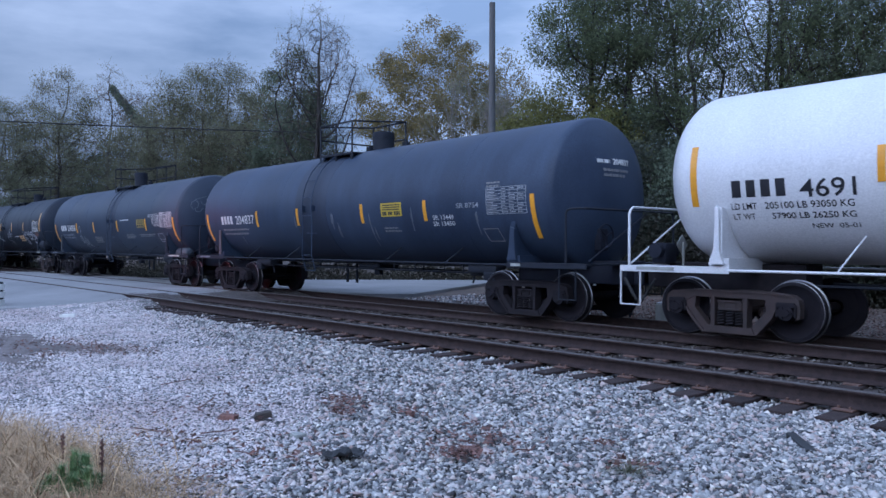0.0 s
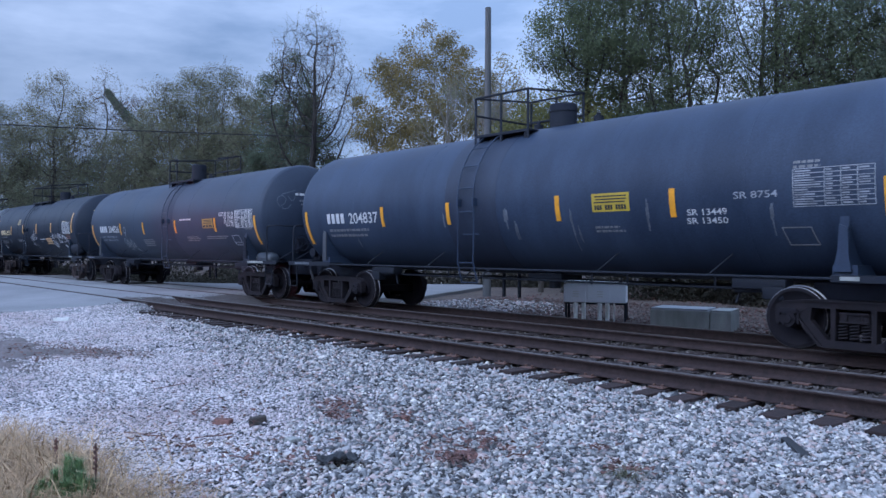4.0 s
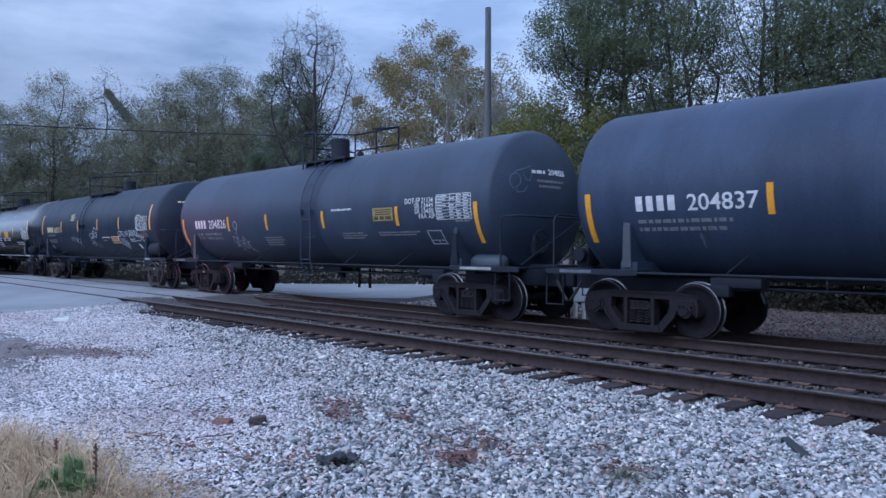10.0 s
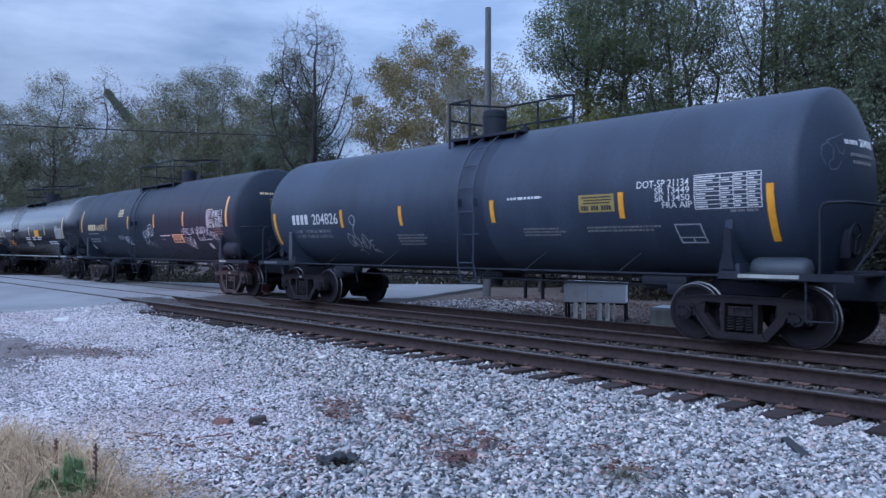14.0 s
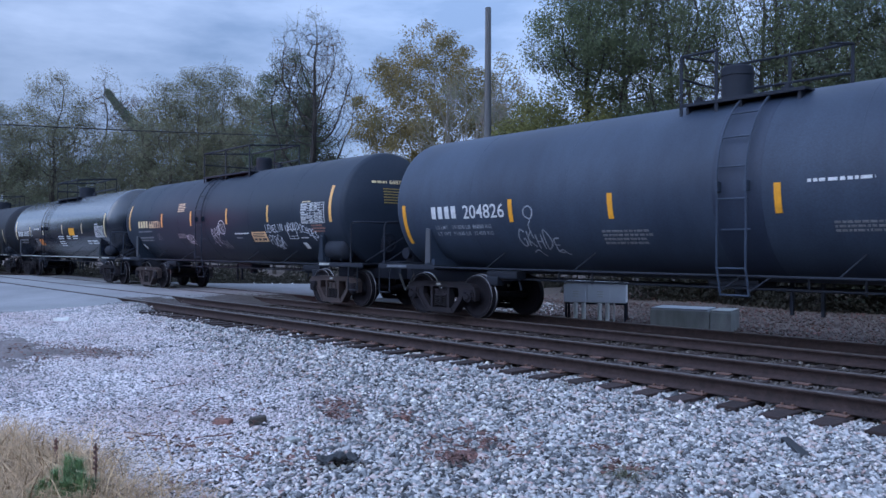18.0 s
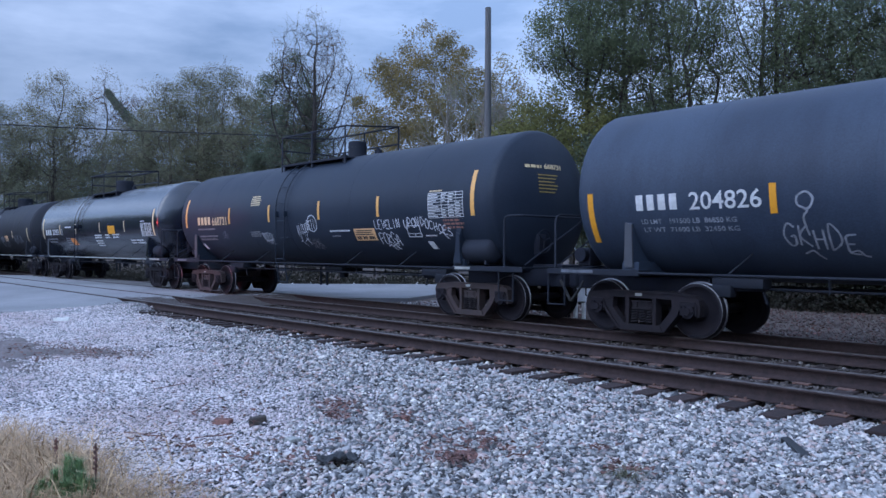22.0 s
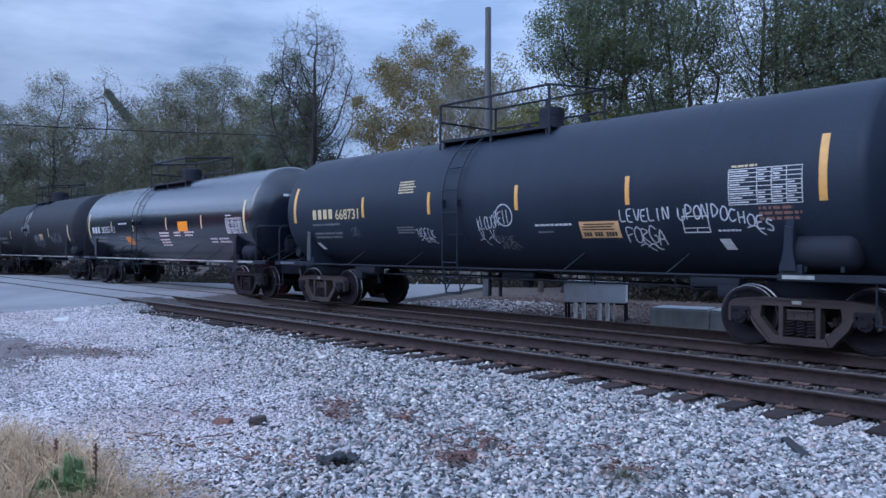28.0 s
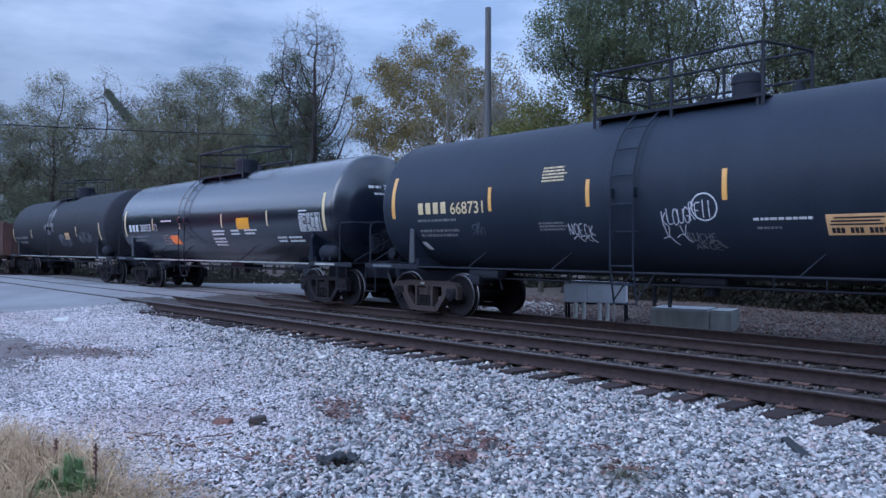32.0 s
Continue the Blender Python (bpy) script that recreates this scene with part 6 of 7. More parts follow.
def crown_tree(x, y, h, r, lo, label, leaf, seed, leaves=14000, size=0.055, tuft=0.2, lobes=10, buds=330, step=0.42, trunk=0.14, stem=0.4, bark=None, bare=0.0, gaps=0.25, twigs=3, twig=0.008, lean=(0.0, 0.0), ry=None, fill=0.6, up=0.12, thin=0.52, sway=0.035, name="tree", category="tree"):
    """A tree whose limbs grow step by step toward buds spread over an uneven crown of lobes; leaves sit on the outermost shoots."""
    rng = np.random.default_rng(seed)
    ry = ry or r
    half = (h - lo) / 2
    way = rng.normal(size=(lobes, 3))
    way /= np.linalg.norm(way, axis=1, keepdims=True)
    spots = way * rng.uniform(0.45, 0.8, size=(lobes, 1))
    wide = rng.uniform(0.22, 0.4, lobes)
    pick = rng.integers(0, lobes, buds)
    p = rng.normal(size=(buds, 3))
    p /= np.linalg.norm(p, axis=1, keepdims=True)
    body = rng.random(buds) < fill
    p = np.where(body[:, None], p * (0.92 * rng.random(buds) ** 0.42)[:, None], spots[pick] + p * (wide[pick] * rng.random(buds) ** 0.4)[:, None])
    p = p[np.linalg.norm(p, axis=1) < 1.06]
    p[:, :2] *= np.where(p[:, 2:] > 0, 1 - 0.3 * np.maximum(0, p[:, 2:]), 1.0)
    goal = p * np.array([r, ry, half]) + np.array([lean[0], lean[1], lo + half])
    n0 = max(4, int((lo + stem * (h - lo)) / 0.6))
    f = np.linspace(0, 1, n0 + 1)
    wob = np.cumsum(rng.normal(size=(n0 + 1, 2)) * sway, axis=0)
    nodes = [np.array([lean[0] * a * 0.7 + b[0], lean[1] * a * 0.7 + b[1], (lo + stem * (h - lo)) * a]) for a, b in zip(f, wob)]
    nodes[0][:2] = 0
    parent = list(range(-1, n0))
    arr = np.array(nodes)
    d = np.linalg.norm(goal[:, None] - arr[None], axis=2) + np.where(np.arange(len(arr)) < n0 * 0.45, 2.5, 0.0)[None]
    near, dist = d.argmin(1), d.min(1)
    for _ in range(60):
        if not len(goal):
            break
        pull = np.zeros((len(nodes), 3))
        aim = goal - np.array(nodes)[near]
        aim /= np.maximum(1e-6, np.linalg.norm(aim, axis=1, keepdims=True))
        np.add.at(pull, near, aim)
        act = np.unique(near)
        first = len(nodes)
        for k in act:
            q = pull[k] + rng.normal(size=3) * 0.22 + np.array([0, 0, up])
            nodes.append(nodes[k] + q / max(1e-6, np.linalg.norm(q)) * step)
            parent.append(int(k))
        fresh = np.array(nodes[first:])
        d = np.linalg.norm(goal[:, None] - fresh[None], axis=2)
        m = d.min(1)
        better = m < dist
        near, dist = np.where(better, d.argmin(1) + first, near), np.where(better, m, dist)
        keep = dist > step * 0.9
        goal, near, dist = goal[keep], near[keep], dist[keep]
    nd, par = np.array(nodes), np.array(parent)
    count = np.zeros(len(nd))
    kids = np.bincount(par[1:], minlength=len(nd))
    tips = np.flatnonzero(kids == 0)
    count[tips] = 1
    for k in range(len(nd) - 1, 0, -1):
        count[par[k]] += count[k]
    rad = np.maximum(twig, trunk * (count / count[0]) ** thin)
    k = np.arange(1, len(nd))
    segs = np.column_stack([nd[par[k]], nd[k], np.minimum(rad[par[k]], rad[k] * 1.3), rad[k]])
    segs[0, 6] = trunk * 1.3
    outer = np.flatnonzero(count <= 2)
    outer = outer[outer > n0]
    if twigs:
        a = np.repeat(outer, twigs)
        e = nd[a] + (nd[a] - nd[par[a]]) * rng.uniform(0.2, 0.9, size=(len(a), 1)) + rng.normal(size=(len(a), 3)) * tuft * 0.9
        fine = np.full(len(a), twig)
        extra = np.column_stack([nd[a], e, fine * 0.8, fine * 0.3])
        segs = np.concatenate([segs, extra])
    t = tagged(new(name), label, category)
    t.location = (x, y, ground_height(x, y) - 0.15)
    thick = segs[:, 6] > 0.025
    v1, f1 = tube_mesh(segs[thick], 6)
    v2, f2 = tube_mesh(segs[~thick], 3)
    link("trunk", mesh_of("trunk", np.concatenate([v1, v2]), np.concatenate([f1, f2 + len(v1)]), True), bark or M_BARK, t)
    if leaves:
        ends = nd[outer[rng.random(len(outer)) >= bare]]
        weight = rng.gamma(2.4, 0.4, size=len(ends)) * (rng.random(len(ends)) > gaps)
        c = np.repeat(ends, rng.poisson(leaves * weight / weight.sum()), axis=0)
        off = rng.normal(size=c.shape)
        off *= np.minimum(1, 2.0 / np.maximum(1e-6, np.linalg.norm(off, axis=1, keepdims=True)))
        c = c + off * tuft * np.array([1.1, 1.1, 0.75])
        link("crown", mesh_of("crown", *leaf_faces(c, size, rng)), leaf, t)
    return t


# tall green trees that overhang the line behind the train
for i, (x, y, h, r, lo, leaf, n) in enumerate([
        (-19.6, 24.1, 13.6, 2.6, 7.0, M_LEAF, 17000), (-18.0, 26.1, 14.6, 2.7, 5.2, M_LEAF, 17000), (-15.8, 26.4, 14.6, 2.5, 4.2, M_LEAF, 12000), (-14.6, 28.6, 14.8, 2.5, 4.0, M_LEAF, 6500),
        (-12.7, 28.1, 14.2, 2.5, 4.0, M_LEAF, 12000), (-11.3, 29.7, 14.2, 2.4, 4.0, M_LEAF, 12000), (-9.8, 29.3, 13.5, 2.4, 4.4, M_LEAF, 16000), (-8.0, 30.8, 13.7, 2.5, 4.0, M_LEAF, 16000)]):
    crown_tree(x, y, h, r, lo, "tall slender broadleaf tree with dark green leaves", leaf, 100 + i, leaves=int(n * 1.6), size=0.047, tuft=0.27, buds=640, step=0.36, trunk=0.12, stem=0.16, gaps=0.42, lobes=16, fill=0.65, up=0.25, twigs=2, sway=0.09, lean=(0.7 * math.sin(i * 2.3 + 1), 0.6 * math.cos(i * 1.7)), bark=M_DARKBARK)
for i, (x, y, h) in enumerate([(-17.3, 25.2, 12.5), (-15.0, 26.0, 13.0), (-14.3, 26.6, 12.0), (-12.4, 27.0, 12.6), (-11.2, 27.6, 12.0)]):
    crown_tree(x, y, h, 1.5, 4.5, "slender dark stem reaching up among the green trees", M_LEAF, 130 + i, leaves=5000, size=0.044, tuft=0.28, buds=180, up=0.3, trunk=0.075, stem=0.45, lobes=7, sway=0.10, lean=(1.1 * math.sin(i * 2.4 + 0.7), 0.5 * math.cos(i * 2.0)), bark=M_DARKBARK)
for i, (x, y, h, r, lo) in enumerate([(-10.1, 27.7, 10.4, 1.9, 2.5), (-8.6, 28.1, 9.8, 1.9, 2.5)]):
    crown_tree(x, y, h, r, lo, "dense dark evergreen at the edge of the wood", M_LEAF_DK, 140 + i, leaves=13000, size=0.06, tuft=0.27, buds=300, trunk=0.11, gaps=0.1)
# autumn trees beyond the road
crown_tree(-34.8, 30.2, 15.7, 5.3, 3.6, "broad autumn tree with yellowing olive leaves", M_LEAF_YE, 201, leaves=60000, size=0.066, tuft=0.27, buds=1000, step=0.48, lobes=26, fill=0.85, trunk=0.19, bark=M_PALEBARK, gaps=0.22, stem=0.12, twigs=3, up=0.3, sway=0.08)
crown_tree(-32.4, 34.0, 14.0, 2.2, 5.0, "slender autumn tree with thinning olive leaves", M_LEAF_YE, 208, leaves=7000, size=0.07, tuft=0.33, buds=220, trunk=0.11, bark=M_PALEBARK, stem=0.3)
grown_tree(-28.2, 27.2, 10.6, 2.2, 2.4, "slender pale-barked tree, half bare", M_LEAF_OL, 202, leaves=1500, leaf_size=0.06, clump=0.3, bark=M_PALEBARK, trunk=0.11, levels=5, spread=24, up=0.3)
grown_tree(-26.2, 26.0, 9.6, 1.8, 2.0, "slender pale-barked tree, half bare", M_LEAF_OL, 207, leaves=1000, leaf_size=0.06, clump=0.3, bark=M_PALEBARK, trunk=0.10, levels=5, spread=24, up=0.3)
for i, (x, y, h, r, leaf, n) in enumerate([(-20.6, 23.9, 8.5, 2.2, M_LEAF_YG, 24000), (-18.6, 25.0, 8.4, 2.2, M_LEAF_YG, 24000), (-16.9, 26.0, 8.0, 2.0, M_LEAF_DK, 20000)]):
    crown_tree(x, y, h, r, 1.8, "bushy tree with dull yellow-green autumn leaves", leaf, 203 + i, leaves=n, size=0.06, tuft=0.3, buds=340, trunk=0.1, gaps=0.1, fill=0.75)
crown_tree(-40.7, 25.9, 16.8, 3.6, 5.2, "nearly bare tree with dark forking limbs", M_LEAF_BR, 214, leaves=1800, size=0.055, tuft=0.42, buds=760, step=0.42, lobes=20, fill=0.7, trunk=0.26, stem=0.10, bare=0.7, twigs=6, twig=0.008, up=0.1, thin=0.56, sway=0.09, bark=M_DARKBARK)
for i, (x, y, h, r, lo, n) in enumerate([(-44.6, 26.4, 16.0, 2.3, 4.0, 20000), (-42.3, 26.9, 12.2, 2.0, 3.0, 15000), (-47.6, 27.2, 13.2, 2.2, 3.5, 16000)]):
    crown_tree(x, y, h, r, lo, "dark evergreen with layered clumps of needles", M_LEAF_DK, 220 + i, leaves=n, size=0.065, tuft=0.32, buds=300, lobes=15, trunk=0.13, gaps=0.35, stem=0.7, fill=0.4)
for i, (x, y, h, r, lo, leaf, n, bare) in enumerate([
        (-65.6, 18.0, 16.2, 4.2, 4.5, M_LEAF_OL, 14000, 0.15), (-64.6, 13.5, 12.8, 3.4, 3.0, M_LEAF_OL, 19000, 0.0), (-66.4, 22.1, 17.2, 2.6, 6.0, M_LEAF_BR, 1600, 0.6), (-67.3, 25.5, 16.6, 3.0, 6.0, M_LEAF_BR, 2400, 0.5),
        (-53.9, 26.4, 16.6, 3.2, 4.0, M_LEAF_OL, 17000, 0.0), (-57.3, 23.8, 14.8, 3.2, 3.5, M_LEAF_OL, 20000, 0.0), (-55.6, 25.1, 16.0, 2.8, 5.0, M_LEAF_OL, 11000, 0.0), (-51.0, 27.2, 14.6, 2.6, 4.0, M_LEAF_OL, 12000, 0.0),
        (-71.0, 19.0, 13.5, 3.8, 3.0, M_LEAF_OL, 14000, 0.1), (-60.8, 22.5, 13.0, 3.2, 3.0, M_LEAF_OL, 17000, 0.0)]):
    crown_tree(x, y, h, r, lo, "autumn tree with thinning olive leaves behind the road" if n > 5000 else "nearly leafless grey tree behind the road", leaf, 300 + i, leaves=int(n * 1.9), size=0.053, tuft=0.42, buds=420, up=0.25, step=0.5, lobes=16, trunk=0.13, twig=0.012, twigs=4, bare=bare, gaps=0.2, stem=0.35, fill=0.75, bark=None if n > 5000 else M_POLE)
for i in range(7):
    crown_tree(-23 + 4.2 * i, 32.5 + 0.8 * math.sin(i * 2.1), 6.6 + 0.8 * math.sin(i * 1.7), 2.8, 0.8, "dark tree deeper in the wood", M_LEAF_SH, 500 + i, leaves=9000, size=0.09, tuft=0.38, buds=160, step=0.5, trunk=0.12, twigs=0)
# a broken leaning trunk wrapped in ivy
ivy = tagged(new("ivy_trunk"), "leaning broken trunk wrapped in dark ivy", "tree")
ivy.location = (-62.0, 24.0, ground_height(-62.0, 24.0) - 0.1)
IVY = [(0.0, 0.0, 0.0, 0.30), (-0.3, 0.0, 6.0, 0.26), (-0.9, 0.0, 11.0, 0.20), (-4.6, 0.0, 12.8, 0.15), (-8.8, 0.0, 15.2, 0.10), (-10.6, 0.0, 16.5, 0.05)]
v, f = tube_mesh([[*a[:3], *b[:3], a[3], b[3]] for a, b in zip(IVY, IVY[1:])], 8)
link("trunk", mesh_of("trunk", v, f, True), M_BARK, ivy)
rng = np.random.default_rng(31)
s_ = rng.uniform(1.2, 4.5, 9000)
arr = np.array(IVY)
c = np.stack([np.interp(s_, np.arange(len(IVY)), arr[:, a]) for a in range(3)], axis=1) + rng.normal(size=(len(s_), 3)) * np.array([0.24, 0.24, 0.22]) * (1.3 - 0.17 * s_)[:, None]
v, f = leaf_faces(c, 0.085, rng)
link("crown", mesh_of("crown", v, f), M_LEAF_DK, ivy)
# undergrowth along the wood's edge
rng = random.Random(5)
for i in range(32):
    f = (i - 2) / 29
    x = -82 + 82 * f
    y = (19.5 + 9 * max(-0.1, min(1, f * 2.2))) + rng.uniform(-1, 1.6)
    h = rng.uniform(9.5, 12.0) if f < 0.4 else rng.uniform(4.6, 6.4)
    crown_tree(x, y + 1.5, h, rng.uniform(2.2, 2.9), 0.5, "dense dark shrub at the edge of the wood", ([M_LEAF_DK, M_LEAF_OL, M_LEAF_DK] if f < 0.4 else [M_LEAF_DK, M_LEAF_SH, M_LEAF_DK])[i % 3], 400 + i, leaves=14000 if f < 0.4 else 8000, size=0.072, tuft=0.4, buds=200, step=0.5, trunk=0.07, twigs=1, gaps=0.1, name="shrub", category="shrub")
for i, (x, y, h) in enumerate([(-17.6, 23.8, 6.2), (-15.4, 23.4, 5.8), (-13.2, 23.2, 5.6), (-11.0, 24.0, 5.4)]):
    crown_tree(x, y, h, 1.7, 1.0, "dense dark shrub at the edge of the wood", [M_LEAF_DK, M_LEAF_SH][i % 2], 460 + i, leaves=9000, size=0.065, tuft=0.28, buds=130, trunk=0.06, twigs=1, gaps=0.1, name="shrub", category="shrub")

# low dark thicket close behind the boxes
rng = random.Random(9)
for i in range(9):
    x = -13.5 + 2.0 * i
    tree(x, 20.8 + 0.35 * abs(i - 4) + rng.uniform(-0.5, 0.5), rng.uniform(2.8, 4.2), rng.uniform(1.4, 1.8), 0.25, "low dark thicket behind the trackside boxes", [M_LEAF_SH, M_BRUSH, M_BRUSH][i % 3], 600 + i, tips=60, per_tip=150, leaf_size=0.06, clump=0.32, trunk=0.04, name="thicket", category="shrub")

# dense undergrowth that closes the wood's edge behind the boxes, its leaves darkened for shade
rng = np.random.default_rng(55)
n = 46000
ux = rng.uniform(-15.5, 9, n)
uy = 20.6 + 0.5 * np.sin(ux * 0.9) + np.abs(rng.normal(size=n)) * 0.8
uz = np.array([ground_height(a, b) for a, b in zip(ux, uy)]) - 0.15 + rng.random(n) ** 1.2 * (2.0 + 0.7 * np.sin(ux * 1.3 + 1))
v, f = leaf_faces(np.column_stack([ux, uy, uz]), 0.058, rng)
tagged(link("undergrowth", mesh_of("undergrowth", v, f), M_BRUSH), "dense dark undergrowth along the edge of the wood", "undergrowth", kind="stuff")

# rank dry growth on the verge beyond the road and the far rail
rng = np.random.default_rng(56)
n = 36000
va = rng.random(n)
vx = np.where(va < 0.45, rng.uniform(-80, -35.5, n), rng.uniform(-36.5, -23.0, n))
edge_y = np.where(vx < -35.5, 14.6, np.where(vx < -32.9, 14.6 + 0.5 * (vx + 35.5), 15.9 + (vx + 32.9) * 1.13))
vy = edge_y + 0.35 + rng.random(n) * 5.0
tall = 0.14 + 2.2 * np.clip((vy - edge_y - 1.4) / 3.6, 0, 1) ** 1.5 * (0.6 + 0.5 * np.sin(vx * 0.8 + vy))
vz = np.array([ground_height(a, b) for a, b in zip(vx, vy)]) - 0.12 + rng.random(n) ** 1.3 * tall
v, f = leaf_faces(np.column_stack([vx, vy, vz]), 0.085, rng)
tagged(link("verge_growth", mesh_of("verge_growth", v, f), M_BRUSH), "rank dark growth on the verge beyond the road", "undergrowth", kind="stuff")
litter = np.column_stack([rng.uniform(-33, -27, 26), np.zeros(26), np.zeros(26)])
litter[:, 1] = 15.9 + (litter[:, 0] + 32.9) * 1.13 + 0.4 + rng.random(26) * 1.6
litter[:, 2] = -0.02
v, f = leaf_faces(litter, 0.10, rng)
tagged(link("litter", mesh_of("litter", v, f), M_PVC), "pale scraps of litter strewn along the verge", "litter", kind="stuff")

# unseen woods added on the camera's side and farther up the line, which the tanks reflect
rng = np.random.default_rng(77)
n = 26000
wx = rng.uniform(-110, 90, n)
top = 9.5 + 2.5 * np.sin(wx * 0.21) + 1.5 * np.sin(wx * 0.63 + 1)
wz = rng.random(n) ** 0.8 * top
wy = -26 - 3 * np.sin(wx * 0.09) + rng.normal(size=n) * 1.6
cl = np.column_stack([wx, wy, wz])
# added screens beyond the right edge block sky and darken the tank heads
n2 = 9000
ex = np.where(rng.random(n2) < 0.5, 32, 22) + rng.normal(size=n2) * 3
ey = rng.uniform(-24, 40, n2)
ey = np.where(np.abs(ey - 10) < 6, ey + np.sign(ey - 10) * 12, ey)
cl = np.concatenate([cl, np.column_stack([ex, ey, rng.random(n2) ** 0.8 * 19])])
n3 = 12000
fx = rng.uniform(3, 42, n3)
cl = np.concatenate([cl, np.column_stack([fx, 23 - 0.08 * fx + rng.normal(size=n3) * 1.8, rng.random(n3) ** 0.8 * (15 + 2 * np.sin(fx * 0.4))])])
# added screen beyond the left edge, a dark band for the gloss tank
n4 = 9000
lx = rng.uniform(-66, -50, n4)
cl = np.concatenate([cl, np.column_stack([lx, 4.5 - 30 * rng.random(n4), rng.random(n4) ** 0.8 * (6 + 1.2 * np.sin(lx * 0.8))])])
v, f = leaf_faces(cl, 0.65, rng)
tagged(link("woodland", mesh_of("woodland", v, f), M_LEAF), "unseen dark woodland added round the view to darken tank reflections", "woodland", kind="stuff")

# ---- loose stone, litter and grass ----
def rubble(name, pts, sizes, mat, label, seed, sink=0.35, category="gravel"):
    """Crushed stones as small angular lumps with uneven corners, joined in one object."""
    rng = np.random.default_rng(seed)
    n = len(pts)
    lump6 = np.array([[-1, -0.25, 0.2], [1, 0.1, -0.2], [0.1, -1, -0.15], [-0.2, 1, 0.1], [0.2, 0.15, -1], [-0.15, -0.1, 1]], float) * 0.56
    v = lump6[None] * rng.uniform(0.7, 1.2, size=(n, 6, 1)) + rng.normal(size=(n, 6, 3)) * 0.13
    v = v * (sizes[:, None] * rng.uniform(0.65, 1.35, size=(n, 3)))[:, None, :]
    v[:, :, 2] *= 0.62
    turn, tilt, way = rng.uniform(0, math.tau, n), np.abs(rng.normal(size=n)) * 0.38, rng.uniform(0, math.tau, n)
    half = np.stack([np.cos(tilt / 2), np.sin(tilt / 2) * np.cos(way), np.sin(tilt / 2) * np.sin(way), np.zeros(n)], 1)
    ct, st = np.cos(turn / 2), np.sin(turn / 2)
    q = np.stack([half[:, 0] * ct, half[:, 1] * ct + half[:, 2] * st, half[:, 2] * ct - half[:, 1] * st, half[:, 0] * st], 1)
    w, x, y, z = q.T
    rot = np.stack([np.stack([1 - 2 * (y * y + z * z), 2 * (x * y - z * w), 2 * (x * z + y * w)], -1),
                    np.stack([2 * (x * y + z * w), 1 - 2 * (x * x + z * z), 2 * (y * z - x * w)], -1),
                    np.stack([2 * (x * z - y * w), 2 * (y * z + x * w), 1 - 2 * (x * x + y * y)], -1)], 1)
    v = np.einsum("nij,nkj->nki", rot, v)
    p = np.array(pts, float)
    p[:, 2] += sizes * (0.5 - sink) * rng.uniform(0.3, 1.5, n)
    v = (v + p[:, None, :]).reshape(-1, 3)
    f = np.array([[0, 2, 5], [2, 1, 5], [1, 3, 5], [3, 0, 5], [2, 0, 4], [1, 2, 4], [3, 1, 4], [0, 3, 4]])
    faces = (f[None] + (np.arange(n) * 6)[:, None, None]).reshape(-1, 3)
    return tagged(link(name, mesh_of(name, v, faces), mat), label, category, kind="stuff")


rng = np.random.default_rng(8)


def spread(x0, x1, y0, y1, per_m2, keep):
    n = int((x1 - x0) * (y1 - y0) * per_m2)
    p = np.stack([rng.uniform(x0, x1, n), rng.uniform(y0, y1, n)], 1)
    return p[keep(p[:, 0], p[:, 1])]


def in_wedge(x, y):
    """The camera's view wedge on the ground, which is covered stone by stone."""
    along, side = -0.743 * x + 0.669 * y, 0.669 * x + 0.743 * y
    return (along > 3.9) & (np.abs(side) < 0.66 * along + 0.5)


# distance from the camera along its line of sight
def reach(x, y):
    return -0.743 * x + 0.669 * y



def off_ties(x, y):
    """Stones lie between the bare tie ends, not on them."""
    k = (x + 3.439) / TIE_STEP
    return (y < 7.40) | (np.abs(k - np.round(k)) * TIE_STEP > 0.125)


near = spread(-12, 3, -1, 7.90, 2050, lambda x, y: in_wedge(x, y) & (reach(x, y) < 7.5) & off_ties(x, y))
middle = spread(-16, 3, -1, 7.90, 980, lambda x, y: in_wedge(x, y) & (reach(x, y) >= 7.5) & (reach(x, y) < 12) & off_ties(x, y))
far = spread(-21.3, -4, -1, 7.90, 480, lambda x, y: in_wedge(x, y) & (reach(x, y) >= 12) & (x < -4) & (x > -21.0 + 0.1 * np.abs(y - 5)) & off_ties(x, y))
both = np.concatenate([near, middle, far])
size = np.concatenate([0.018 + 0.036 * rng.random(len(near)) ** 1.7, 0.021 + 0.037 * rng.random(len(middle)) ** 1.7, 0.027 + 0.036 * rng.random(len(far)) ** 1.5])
# fresh blue-grey ballast lies along the track, dusty finer gravel away from it
edge = both[:, 1] - np.minimum(3.496 - 0.218 * both[:, 0], -1.631 - 0.961 * both[:, 0]) + rng.normal(size=len(both)) * 0.6
size *= np.where(edge > 0, 1.15, 0.62) * np.where(rng.random(len(both)) < 0.02, 1.6, 1.0)
